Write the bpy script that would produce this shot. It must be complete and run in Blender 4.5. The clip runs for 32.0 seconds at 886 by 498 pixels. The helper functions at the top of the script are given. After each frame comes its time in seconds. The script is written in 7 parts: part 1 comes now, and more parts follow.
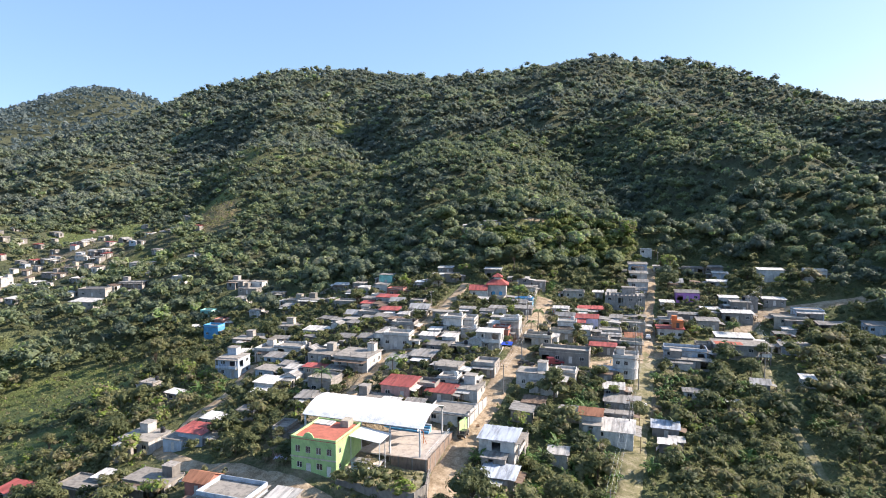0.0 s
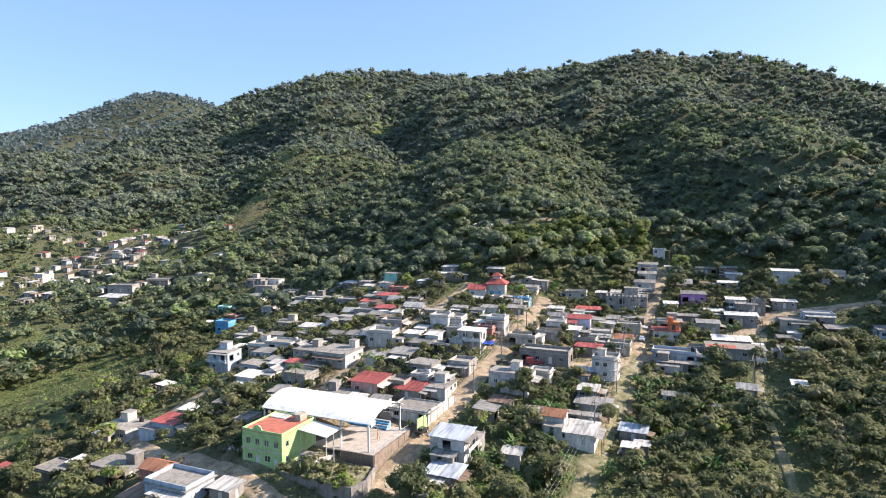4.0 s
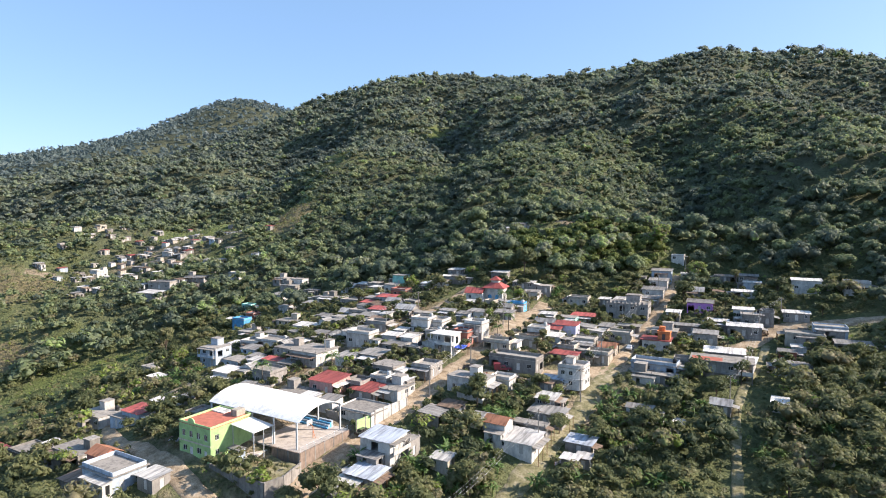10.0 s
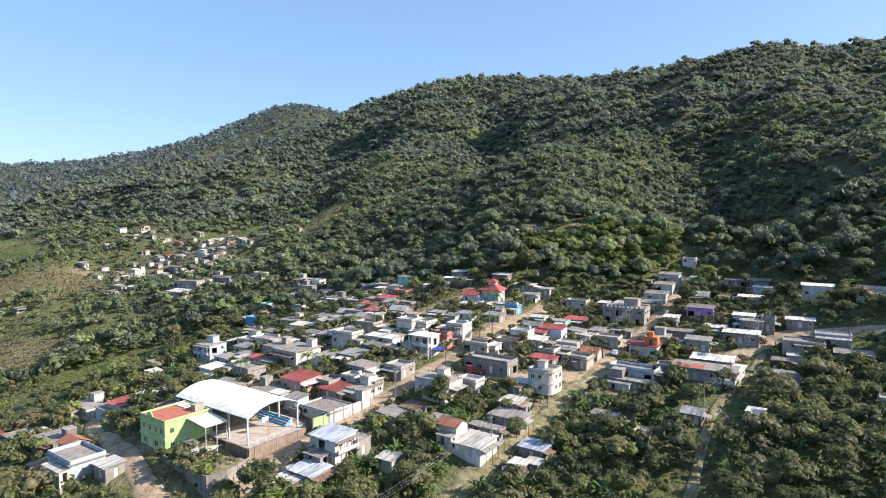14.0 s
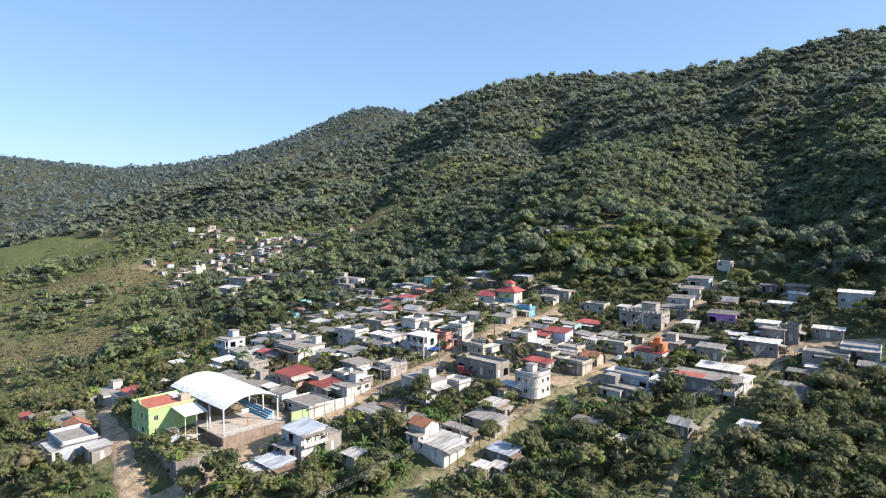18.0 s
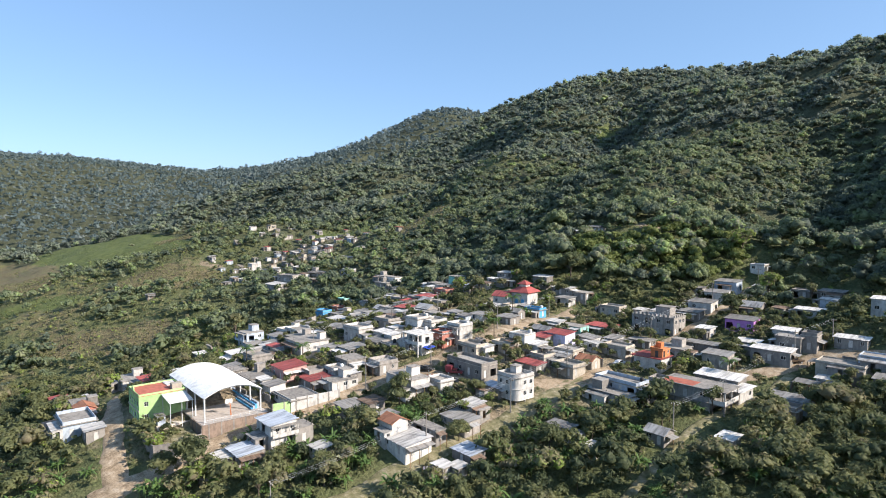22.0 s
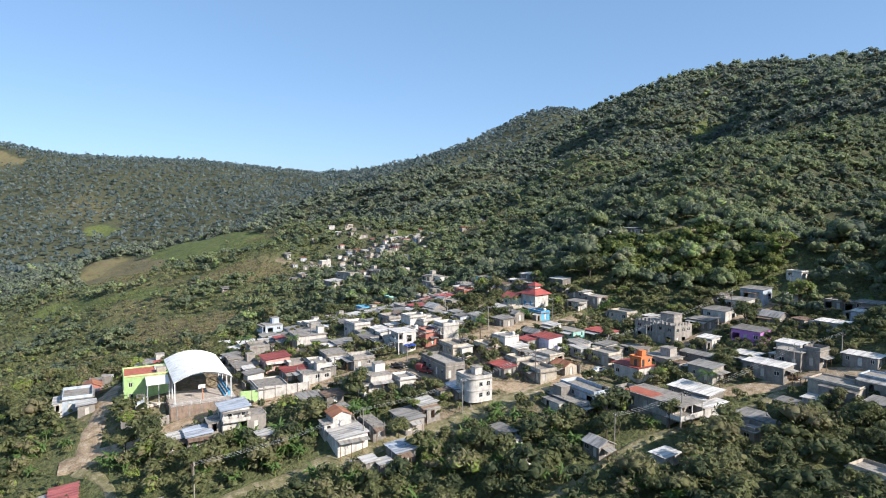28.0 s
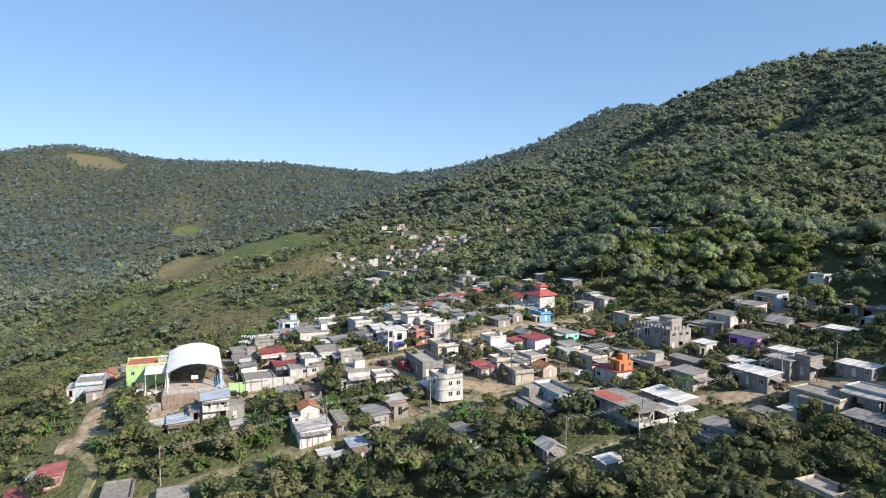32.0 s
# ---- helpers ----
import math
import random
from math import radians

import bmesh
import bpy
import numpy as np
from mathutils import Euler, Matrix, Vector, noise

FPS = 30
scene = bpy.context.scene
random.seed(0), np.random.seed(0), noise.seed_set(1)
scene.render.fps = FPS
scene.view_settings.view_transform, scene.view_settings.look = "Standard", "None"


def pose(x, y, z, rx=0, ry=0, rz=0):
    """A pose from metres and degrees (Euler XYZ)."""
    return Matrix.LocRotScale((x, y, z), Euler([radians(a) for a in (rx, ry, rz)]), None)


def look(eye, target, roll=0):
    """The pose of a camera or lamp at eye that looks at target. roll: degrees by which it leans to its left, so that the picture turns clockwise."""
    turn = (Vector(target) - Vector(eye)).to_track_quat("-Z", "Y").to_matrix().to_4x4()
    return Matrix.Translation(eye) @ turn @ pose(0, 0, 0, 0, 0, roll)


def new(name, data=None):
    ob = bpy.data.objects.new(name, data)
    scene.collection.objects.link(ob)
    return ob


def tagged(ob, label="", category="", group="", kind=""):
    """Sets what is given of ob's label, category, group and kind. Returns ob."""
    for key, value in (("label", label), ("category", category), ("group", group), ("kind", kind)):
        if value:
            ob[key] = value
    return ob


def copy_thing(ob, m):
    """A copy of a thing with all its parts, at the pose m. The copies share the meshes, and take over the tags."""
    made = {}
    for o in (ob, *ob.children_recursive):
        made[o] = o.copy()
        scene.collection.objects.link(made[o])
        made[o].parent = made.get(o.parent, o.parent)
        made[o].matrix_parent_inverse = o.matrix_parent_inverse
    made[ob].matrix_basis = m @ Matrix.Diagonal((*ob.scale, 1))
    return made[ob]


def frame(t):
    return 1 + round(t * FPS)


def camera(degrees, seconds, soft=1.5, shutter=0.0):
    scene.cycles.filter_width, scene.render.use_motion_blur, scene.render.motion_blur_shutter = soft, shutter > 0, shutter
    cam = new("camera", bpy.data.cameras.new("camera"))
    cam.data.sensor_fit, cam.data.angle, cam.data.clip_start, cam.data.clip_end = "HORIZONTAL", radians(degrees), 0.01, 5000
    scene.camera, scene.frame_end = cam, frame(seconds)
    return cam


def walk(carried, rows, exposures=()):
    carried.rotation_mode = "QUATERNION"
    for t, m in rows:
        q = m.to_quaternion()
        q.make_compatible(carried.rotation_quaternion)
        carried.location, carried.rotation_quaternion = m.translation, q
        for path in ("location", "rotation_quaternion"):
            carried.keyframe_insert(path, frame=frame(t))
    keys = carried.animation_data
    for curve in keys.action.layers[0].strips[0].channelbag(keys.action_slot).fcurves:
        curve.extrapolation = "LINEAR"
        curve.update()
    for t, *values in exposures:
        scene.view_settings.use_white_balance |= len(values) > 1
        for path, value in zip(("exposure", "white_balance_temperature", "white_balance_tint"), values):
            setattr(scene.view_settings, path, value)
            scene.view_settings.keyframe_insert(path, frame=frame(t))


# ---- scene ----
cam = camera(70.7, 32.0, 1.0)
PATH = [
    (0, (-0.749, -0.555, 60.097), (-0.757, 1.439, 59.948), 0.1),
    (1, (4.65, -0.561, 60.018), (4.595, 1.432, 59.866), -0.3),
    (2, (10.044, -0.52, 59.94), (9.948, 1.472, 59.791), -0.1),
    (3, (15.397, -0.375, 59.853), (15.26, 1.614, 59.704), -0.1),
    (6, (31.229, 0.571, 59.442), (30.969, 2.549, 59.295), 0.1),
    (7, (36.077, 1.314, 59.566), (35.774, 3.286, 59.419), 0.0),
    (8, (40.905, 2.358, 59.739), (40.563, 4.323, 59.594), -0.0),
    (9, (45.905, 3.447, 59.894), (45.526, 5.406, 59.752), 0.2),
    (10, (51.44, 4.457, 59.88), (51.02, 6.407, 59.739), 0.2),
    (11, (57.143, 5.574, 59.904), (56.68, 7.515, 59.764), 0.1),
    (12, (62.958, 6.914, 59.975), (62.449, 8.843, 59.836), 0.1),
    (13, (68.822, 8.347, 60.017), (68.271, 10.265, 59.879), 0.2),
    (14, (74.605, 9.978, 60.034), (74.007, 11.882, 59.898), 0.1),
    (17, (92.195, 16.358, 60.008), (91.417, 18.195, 59.874), 0.1),
    (18, (98.015, 18.713, 59.967), (97.177, 20.524, 59.833), 0.1),
    (19, (103.757, 21.242, 59.864), (102.861, 23.025, 59.731), 0.1),
    (20, (109.482, 24.172, 59.869), (108.528, 25.925, 59.736), 0.1),
    (21, (115.119, 27.263, 59.838), (114.11, 28.984, 59.703), 0.1),
    (22, (120.701, 30.464, 59.765), (119.638, 32.152, 59.631), 0.1),
    (23, (126.271, 33.949, 59.705), (125.153, 35.602, 59.571), 0.1),
    (24, (131.735, 37.661, 59.653), (130.567, 39.278, 59.52), 0.2),
    (25, (137.098, 41.686, 59.591), (135.878, 43.265, 59.458), 0.2),
    (28, (152.726, 54.432, 59.378), (151.373, 55.899, 59.246), 0.3),
    (29, (157.811, 59.018, 59.359), (156.41, 60.439, 59.226), 0.2),
    (30, (162.829, 63.911, 59.369), (161.381, 65.285, 59.237), 0.2),
    (31, (167.81, 68.621, 59.328), (166.322, 69.95, 59.198), 0.1),
    (32, (172.818, 73.362, 59.306), (171.29, 74.646, 59.175), 0.1),
]
walk(cam, [(t, look(eye, target, roll)) for t, eye, target, roll in PATH], [(0, 1.10, 6750, 16), (12, 0.98, 6700, 15), (24, 0.76, 6520, 12.5), (32, 0.6, 6480, 11.5)])

# ---- light ----
SUN_AZ, SUN_EL = 78.0, 31.0          # degrees: clockwise from +y, above the horizon
world = bpy.data.worlds.new("sky")
scene.world = world
world.use_nodes = True
wn = world.node_tree.nodes
sky = wn.new("ShaderNodeTexSky")
sky.sky_type, sky.sun_disc = "NISHITA", False
sky.sun_elevation, sky.sun_rotation = radians(SUN_EL), radians(SUN_AZ)
sky.altitude, sky.air_density, sky.dust_density, sky.ozone_density = 1500, 0.8, 3.4, 2.0
veil = wn.new("ShaderNodeMix")          # an even pale-blue haze over the clear sky
veil.data_type = "RGBA"
veil.inputs[0].default_value, veil.inputs[7].default_value = 0.48, (1.12, 2.28, 3.75, 1)
world.node_tree.links.new(sky.outputs[0], veil.inputs[6])
world.node_tree.links.new(veil.outputs[2], wn["Background"].inputs[0])
wn["Background"].inputs[1].default_value = 0.14
sun = new("sun", bpy.data.lights.new("sun", "SUN"))
sun.data.energy, sun.data.angle, sun.data.color = 5.0, radians(0.53), (1.0, 0.92, 0.80)
to_sun = Vector((math.sin(radians(SUN_AZ)) * math.cos(radians(SUN_EL)), math.cos(radians(SUN_AZ)) * math.cos(radians(SUN_EL)), math.sin(radians(SUN_EL))))
sun.matrix_world = look(to_sun * 900, (0, 0, 0))

# ---- materials ----


def material(name, rough=0.8, metal=0.0):
    m = bpy.data.materials.new(name)
    m.use_nodes = True
    b = m.node_tree.nodes["Principled BSDF"]
    b.inputs["Roughness"].default_value, b.inputs["Metallic"].default_value = rough, metal
    b.inputs["Specular IOR Level"].default_value = 0.25
    return m, m.node_tree.nodes, m.node_tree.links, b


def noise_ramp(nodes, links, scale, stops, detail=5.0, coords="Object", rough=0.6, stretch=None):
    """A noise in metres, turned into colours by a ramp."""
    co = nodes.new("ShaderNodeTexCoord")
    n = nodes.new("ShaderNodeTexNoise")
    n.inputs["Scale"].default_value, n.inputs["Detail"].default_value, n.inputs["Roughness"].default_value = scale, detail, rough
    src = co.outputs[coords]
    if stretch:
        mp = nodes.new("ShaderNodeMapping")
        mp.inputs["Scale"].default_value = stretch
        links.new(src, mp.inputs[0])
        src = mp.outputs[0]
    links.new(src, n.inputs["Vector"])
    r = nodes.new("ShaderNodeValToRGB")
    while len(r.color_ramp.elements) < len(stops):
        r.color_ramp.elements.new(0.5)
    for e, (p, c) in zip(r.color_ramp.elements, stops):
        e.position, e.color = p, (*c, 1)
    links.new(n.outputs[0], r.inputs[0])
    return r.outputs[0], n.outputs[0]


def mix(nodes, links, fac, a, b, kind="MIX"):
    m = nodes.new("ShaderNodeMix")
    m.data_type, m.blend_type = "RGBA", kind
    for sock, v in ((m.inputs[0], fac), (m.inputs[6], a), (m.inputs[7], b)):
        if isinstance(v, (int, float)):
            sock.default_value = v
        elif isinstance(v, tuple):
            sock.default_value = (*v, 1)
        else:
            links.new(v, sock)
    return m.outputs[2]


def bump(nodes, links, b, height, strength=0.3, distance=0.05):
    n = nodes.new("ShaderNodeBump")
    n.inputs["Strength"].default_value, n.inputs["Distance"].default_value = strength, distance
    links.new(height, n.inputs["Height"])
    links.new(n.outputs[0], b.inputs["Normal"])


def per_object(nodes, links, low, high):
    oi = nodes.new("ShaderNodeObjectInfo")
    r = nodes.new("ShaderNodeMapRange")
    r.inputs[3].default_value, r.inputs[4].default_value = low, high
    links.new(oi.outputs["Random"], r.inputs[0])
    return r.outputs[0]


def scaled(nodes, links, colour, value):
    v = nodes.new("ShaderNodeHueSaturation")
    links.new(colour, v.inputs["Color"])
    links.new(value, v.inputs["Value"])
    return v.outputs[0]


def wall_paint(name, c, dirt=0.35):
    """Painted or bare render with streaks, damp patches and fine grain."""
    m, n, l, b = material(name, 0.88)
    grime = tuple(x * 0.45 + 0.02 for x in c)
    base, _ = noise_ramp(n, l, 0.7, [(0.3, tuple(x * 0.66 for x in c)), (0.5, c), (0.7, tuple(min(0.9, x * 1.14) for x in c))], 7, rough=0.7)
    st, f = noise_ramp(n, l, 1.1, [(0.46, (0, 0, 0)), (0.68, (1, 1, 1))], 7, stretch=(1, 1, 0.4))
    k = n.new("ShaderNodeMath")
    k.operation = "MULTIPLY"
    k.inputs[1].default_value = min(1.0, dirt * 1.5)
    l.new(st, k.inputs[0])
    col = mix(n, l, k.outputs[0], base, grime)
    l.new(scaled(n, l, col, per_object(n, l, 0.78, 1.12)), b.inputs["Base Color"])
    _, g = noise_ramp(n, l, 9, [(0, (0, 0, 0)), (1, (1, 1, 1))])
    bump(n, l, b, g, 0.25, 0.03)
    return m


def sheet_metal(name, c, rust=0.3, gloss=0.45, metal=0.0):
    """Corrugated sheets with ribs down the slope, faded, with rust along laps."""
    m, n, l, b = material(name, gloss, metal)
    co = n.new("ShaderNodeTexCoord")
    w = n.new("ShaderNodeTexWave")
    w.bands_direction = "X"
    w.inputs["Scale"].default_value = 1.6
    l.new(co.outputs["Object"], w.inputs["Vector"])
    base, _ = noise_ramp(n, l, 0.5, [(0.36, tuple(x * 0.55 for x in c)), (0.5, c), (0.64, tuple(min(0.9, x * 1.2) for x in c))], stretch=(2.2, 0.3, 1))
    r, _ = noise_ramp(n, l, 0.8, [(0.52, (0, 0, 0)), (0.75, (1, 1, 1))], 7, stretch=(1, 0.35, 1))
    k = n.new("ShaderNodeMath")
    k.operation = "MULTIPLY"
    k.inputs[1].default_value = rust
    l.new(r, k.inputs[0])
    col = mix(n, l, k.outputs[0], base, (0.16, 0.085, 0.045))
    l.new(scaled(n, l, col, per_object(n, l, 0.72, 1.15)), b.inputs["Base Color"])
    bump(n, l, b, w.outputs["Fac"], 0.6, 0.04)
    return m


def foliage(name, tones, gloss=0.55, glow=0.25, grain=1.5):
    """Leaves: tones from dark to light by plant (tint) and leaf by leaf, a little light through them."""
    m, n, l, b = material(name, gloss)
    at = n.new("ShaderNodeAttribute")
    at.attribute_name = "tint"
    ge = n.new("ShaderNodeNewGeometry")
    a = n.new("ShaderNodeMath")
    a.operation = "MULTIPLY_ADD"
    a.inputs[1].default_value, a.inputs[2].default_value = 0.22, -0.11
    l.new(ge.outputs["Random Per Island"], a.inputs[0])
    s = n.new("ShaderNodeMath")
    s.operation, s.use_clamp = "ADD", True
    l.new(a.outputs[0], s.inputs[0])
    l.new(at.outputs["Fac"], s.inputs[1])
    r = n.new("ShaderNodeValToRGB")
    while len(r.color_ramp.elements) < len(tones):
        r.color_ramp.elements.new(0.5)
    for e, (p, c) in zip(r.color_ramp.elements, tones):
        e.position, e.color = p, (*c, 1)
    l.new(s.outputs[0], r.inputs[0])
    fine, g = noise_ramp(n, l, grain, [(0.30, (0.66, 0.66, 0.66)), (0.52, (1.0, 1.0, 1.0)), (0.74, (1.5, 1.5, 1.35))], 6, rough=0.75)
    col = mix(n, l, 1.0, r.outputs[0], fine, "MULTIPLY")
    l.new(col, b.inputs["Base Color"])
    bump(n, l, b, g, 0.6, 0.3)
    t = n.new("ShaderNodeBsdfTranslucent")
    l.new(col, t.inputs[0])
    x = n.new("ShaderNodeMixShader")
    x.inputs[0].default_value = glow
    l.new(b.outputs[0], x.inputs[1])
    l.new(t.outputs[0], x.inputs[2])
    l.new(x.outputs[0], n["Material Output"].inputs[0])
    return m


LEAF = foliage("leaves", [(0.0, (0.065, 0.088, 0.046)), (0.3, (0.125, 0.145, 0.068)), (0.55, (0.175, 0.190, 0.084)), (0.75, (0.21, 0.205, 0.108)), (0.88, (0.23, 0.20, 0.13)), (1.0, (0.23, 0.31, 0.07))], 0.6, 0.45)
# Haze over the upper hill is put into these tones: paler, greyer, bluer.
HAZED_FOREST = foliage("hazed forest leaves", [(0.0, (0.114, 0.143, 0.122)), (0.3, (0.179, 0.209, 0.169)), (0.55, (0.211, 0.258, 0.162)), (0.75, (0.252, 0.289, 0.197)), (0.88, (0.271, 0.288, 0.215)), (1.0, (0.288, 0.378, 0.161))], 0.7, 0.45, 0.7)
# Between the near leaves and the upper hill's, so some haze tint remains.
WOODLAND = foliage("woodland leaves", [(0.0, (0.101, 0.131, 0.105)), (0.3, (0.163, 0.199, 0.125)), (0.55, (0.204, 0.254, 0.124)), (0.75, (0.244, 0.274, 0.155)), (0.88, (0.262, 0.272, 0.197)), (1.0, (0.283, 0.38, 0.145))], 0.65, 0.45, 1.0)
# Far-range leaves with the distance haze mixed in as blue-grey tones.
HAZED_RANGE = foliage("hazed far leaves", [(0.0, (0.077, 0.113, 0.114)), (0.3, (0.113, 0.152, 0.154)), (0.55, (0.144, 0.181, 0.171)), (0.75, (0.171, 0.196, 0.188)), (1.0, (0.198, 0.245, 0.182))], 0.7, 0.4, 0.4)
GROVE = foliage("young bright leaves", [(0.0, (0.092, 0.131, 0.045)), (0.5, (0.156, 0.194, 0.06)), (1.0, (0.23, 0.257, 0.085))], 0.55, 0.45, 1.2)
BANANA = foliage("banana leaves", [(0, (0.07, 0.125, 0.035)), (0.6, (0.12, 0.20, 0.06)), (1, (0.21, 0.26, 0.10))], 0.38, 0.3, 3.0)


def bark_material():
    m, n, l, b = material("bark", 0.9)
    c, f = noise_ramp(n, l, 3, [(0.3, (0.06, 0.045, 0.03)), (0.7, (0.17, 0.14, 0.11))], stretch=(1, 1, 0.2))
    l.new(c, b.inputs["Base Color"])
    bump(n, l, b, f, 0.6, 0.05)
    return m


BARK = bark_material()
WALLS = {
    "white": wall_paint("white limewash", (0.56, 0.54, 0.51), 0.45),
    "plaster": wall_paint("weathered plaster", (0.34, 0.315, 0.29), 0.5),
    "concrete": wall_paint("bare block render", (0.25, 0.232, 0.212), 0.5),
    "beige": wall_paint("beige render", (0.45, 0.40, 0.33), 0.45),
    "paleblue": wall_paint("pale blue paint", (0.40, 0.46, 0.53), 0.4),
    "blue": wall_paint("sky blue paint", (0.10, 0.36, 0.62), 0.3),
    "turquoise": wall_paint("turquoise paint", (0.28, 0.60, 0.52), 0.3),
    "pink": wall_paint("faded pink paint", (0.50, 0.30, 0.27), 0.4),
    "red": wall_paint("coral paint", (0.42, 0.17, 0.13), 0.45),
    "purple": wall_paint("purple paint", (0.44, 0.20, 0.48), 0.3),
    "lilac": wall_paint("lilac paint", (0.56, 0.53, 0.66), 0.3),
    "orange": wall_paint("orange paint", (0.62, 0.22, 0.09), 0.25),
    "green": wall_paint("lime green paint", (0.37, 0.55, 0.24), 0.2),
    "slabtop": wall_paint("stained roof slab", (0.31, 0.285, 0.255), 0.75),
    "redslab": wall_paint("red roof sealant", (0.40, 0.13, 0.09), 0.3),
    "retaining": wall_paint("brown block wall", (0.22, 0.165, 0.13), 0.6),
    "floor": wall_paint("court floor", (0.56, 0.50, 0.45), 0.3),
}
ROOFS = {
    "pale": sheet_metal("pale sheet", (0.58, 0.56, 0.53), 0.35, 0.6),
    "grey": sheet_metal("grey sheet", (0.25, 0.24, 0.225), 0.5, 0.6),
    "red": sheet_metal("red sheet", (0.36, 0.09, 0.08), 0.25, 0.6),
    "redworn": sheet_metal("worn red sheet", (0.42, 0.13, 0.12), 0.5),
    "blue": sheet_metal("blue-grey sheet", (0.40, 0.44, 0.50), 0.2, 0.55),
    "rust": sheet_metal("rusty sheet", (0.22, 0.155, 0.115), 0.8, 0.75),
    "tile": sheet_metal("clay tile", (0.38, 0.17, 0.10), 0.3, 0.8),
    "gable": sheet_metal("dull sheet", (0.36, 0.35, 0.335), 0.4, 0.6),
    "arch": wall_paint("white coated sheet", (0.74, 0.74, 0.72), 0.05),
}
GLASS, gn, gl, gb = material("window glass", 0.12)
gb.inputs["Base Color"].default_value, gb.inputs["Specular IOR Level"].default_value = (0.025, 0.03, 0.035, 1), 0.6
FRAME = wall_paint("window frame", (0.62, 0.62, 0.60), 0.2)
WOOD = wall_paint("door wood", (0.20, 0.12, 0.07), 0.4)
DARKMETAL, gn, gl, gb = material("dark metal", 0.5, 0.6)
gb.inputs["Base Color"].default_value = (0.09, 0.09, 0.09, 1)
BLACK, gn, gl, gb = material("black plastic", 0.45)
gb.inputs["Base Color"].default_value = (0.025, 0.025, 0.027, 1)
TARP, gn, gl, gb = material("blue tarpaulin", 0.4)
gb.inputs["Base Color"].default_value = (0.03, 0.08, 0.42, 1)
STEEL = wall_paint("painted steel", (0.55, 0.57, 0.58), 0.2)


def dirt_material(name, a, b_, c):
    m, n, l, b = material(name, 0.95)
    col, f = noise_ramp(n, l, 0.5, [(0.33, a), (0.5, b_), (0.68, c)], 9, rough=0.7)
    fine, g = noise_ramp(n, l, 3.0, [(0.3, (0.6, 0.6, 0.6)), (0.7, (1.15, 1.15, 1.15))], 6)
    l.new(mix(n, l, 1.0, col, fine, "MULTIPLY"), b.inputs["Base Color"])
    bump(n, l, b, g, 0.5, 0.15)
    return m


DIRT = dirt_material("dirt road", (0.19, 0.14, 0.09), (0.36, 0.275, 0.185), (0.50, 0.415, 0.315))
TRACK = dirt_material("grassy track", (0.11, 0.11, 0.05), (0.22, 0.20, 0.11), (0.40, 0.345, 0.245))


def ground_material():
    """Scrub, dry grass, bare earth and bright pasture; the share of each follows the land's own cover (cover.r bare, .g pasture, .b dry)."""
    m, n, l, b = material("hillside", 0.95)
    scrub, f = noise_ramp(n, l, 0.12, [(0.3, (0.06, 0.075, 0.034)), (0.5, (0.10, 0.115, 0.050)), (0.7, (0.155, 0.15, 0.075))], 9, rough=0.7)
    earth, _ = noise_ramp(n, l, 0.3, [(0.3, (0.15, 0.12, 0.08)), (0.55, (0.26, 0.21, 0.145)), (0.8, (0.36, 0.31, 0.24))], 7)
    past, _ = noise_ramp(n, l, 0.2, [(0.3, (0.065, 0.085, 0.030)), (0.55, (0.115, 0.14, 0.045)), (0.8, (0.16, 0.175, 0.075))], 8)
    dry, _ = noise_ramp(n, l, 0.16, [(0.3, (0.10, 0.088, 0.045)), (0.5, (0.165, 0.138, 0.078)), (0.62, (0.135, 0.14, 0.06)), (0.8, (0.20, 0.175, 0.095))], 8)
    at = n.new("ShaderNodeAttribute")
    at.attribute_name = "cover"
    sp = n.new("ShaderNodeSeparateColor")
    l.new(at.outputs["Color"], sp.inputs[0])

    def edge(sock):
        """The cover's edge, broken up by the noise."""
        a = n.new("ShaderNodeMath")
        a.operation = "ADD"
        l.new(sock, a.inputs[0])
        l.new(f, a.inputs[1])
        r = n.new("ShaderNodeMapRange")
        r.inputs[1].default_value, r.inputs[2].default_value = 0.85, 1.1
        l.new(a.outputs[0], r.inputs[0])
        return r.outputs[0]

    # Dark floor colour that stands for the shade in gaps between trees.
    floor, _ = noise_ramp(n, l, 0.3, [(0.3, (0.045, 0.052, 0.032)), (0.7, (0.088, 0.092, 0.056))], 8)
    scrub = mix(n, l, at.outputs["Alpha"], scrub, floor)
    tuft, _ = noise_ramp(n, l, 0.9, [(0.32, (0.55, 0.56, 0.52)), (0.5, (1, 1, 1)), (0.7, (1.4, 1.38, 1.3))], 7, rough=0.75)
    col = mix(n, l, edge(sp.outputs[1]), scrub, past)
    col = mix(n, l, edge(sp.outputs[2]), col, dry)
    col = mix(n, l, edge(sp.outputs[0]), col, earth)
    l.new(mix(n, l, 1.0, col, tuft, "MULTIPLY"), b.inputs["Base Color"])
    _, g = noise_ramp(n, l, 0.9, [(0, (0, 0, 0)), (1, (1, 1, 1))], 8)
    bump(n, l, b, g, 1.0, 1.2)
    return m


HILLSIDE = ground_material()

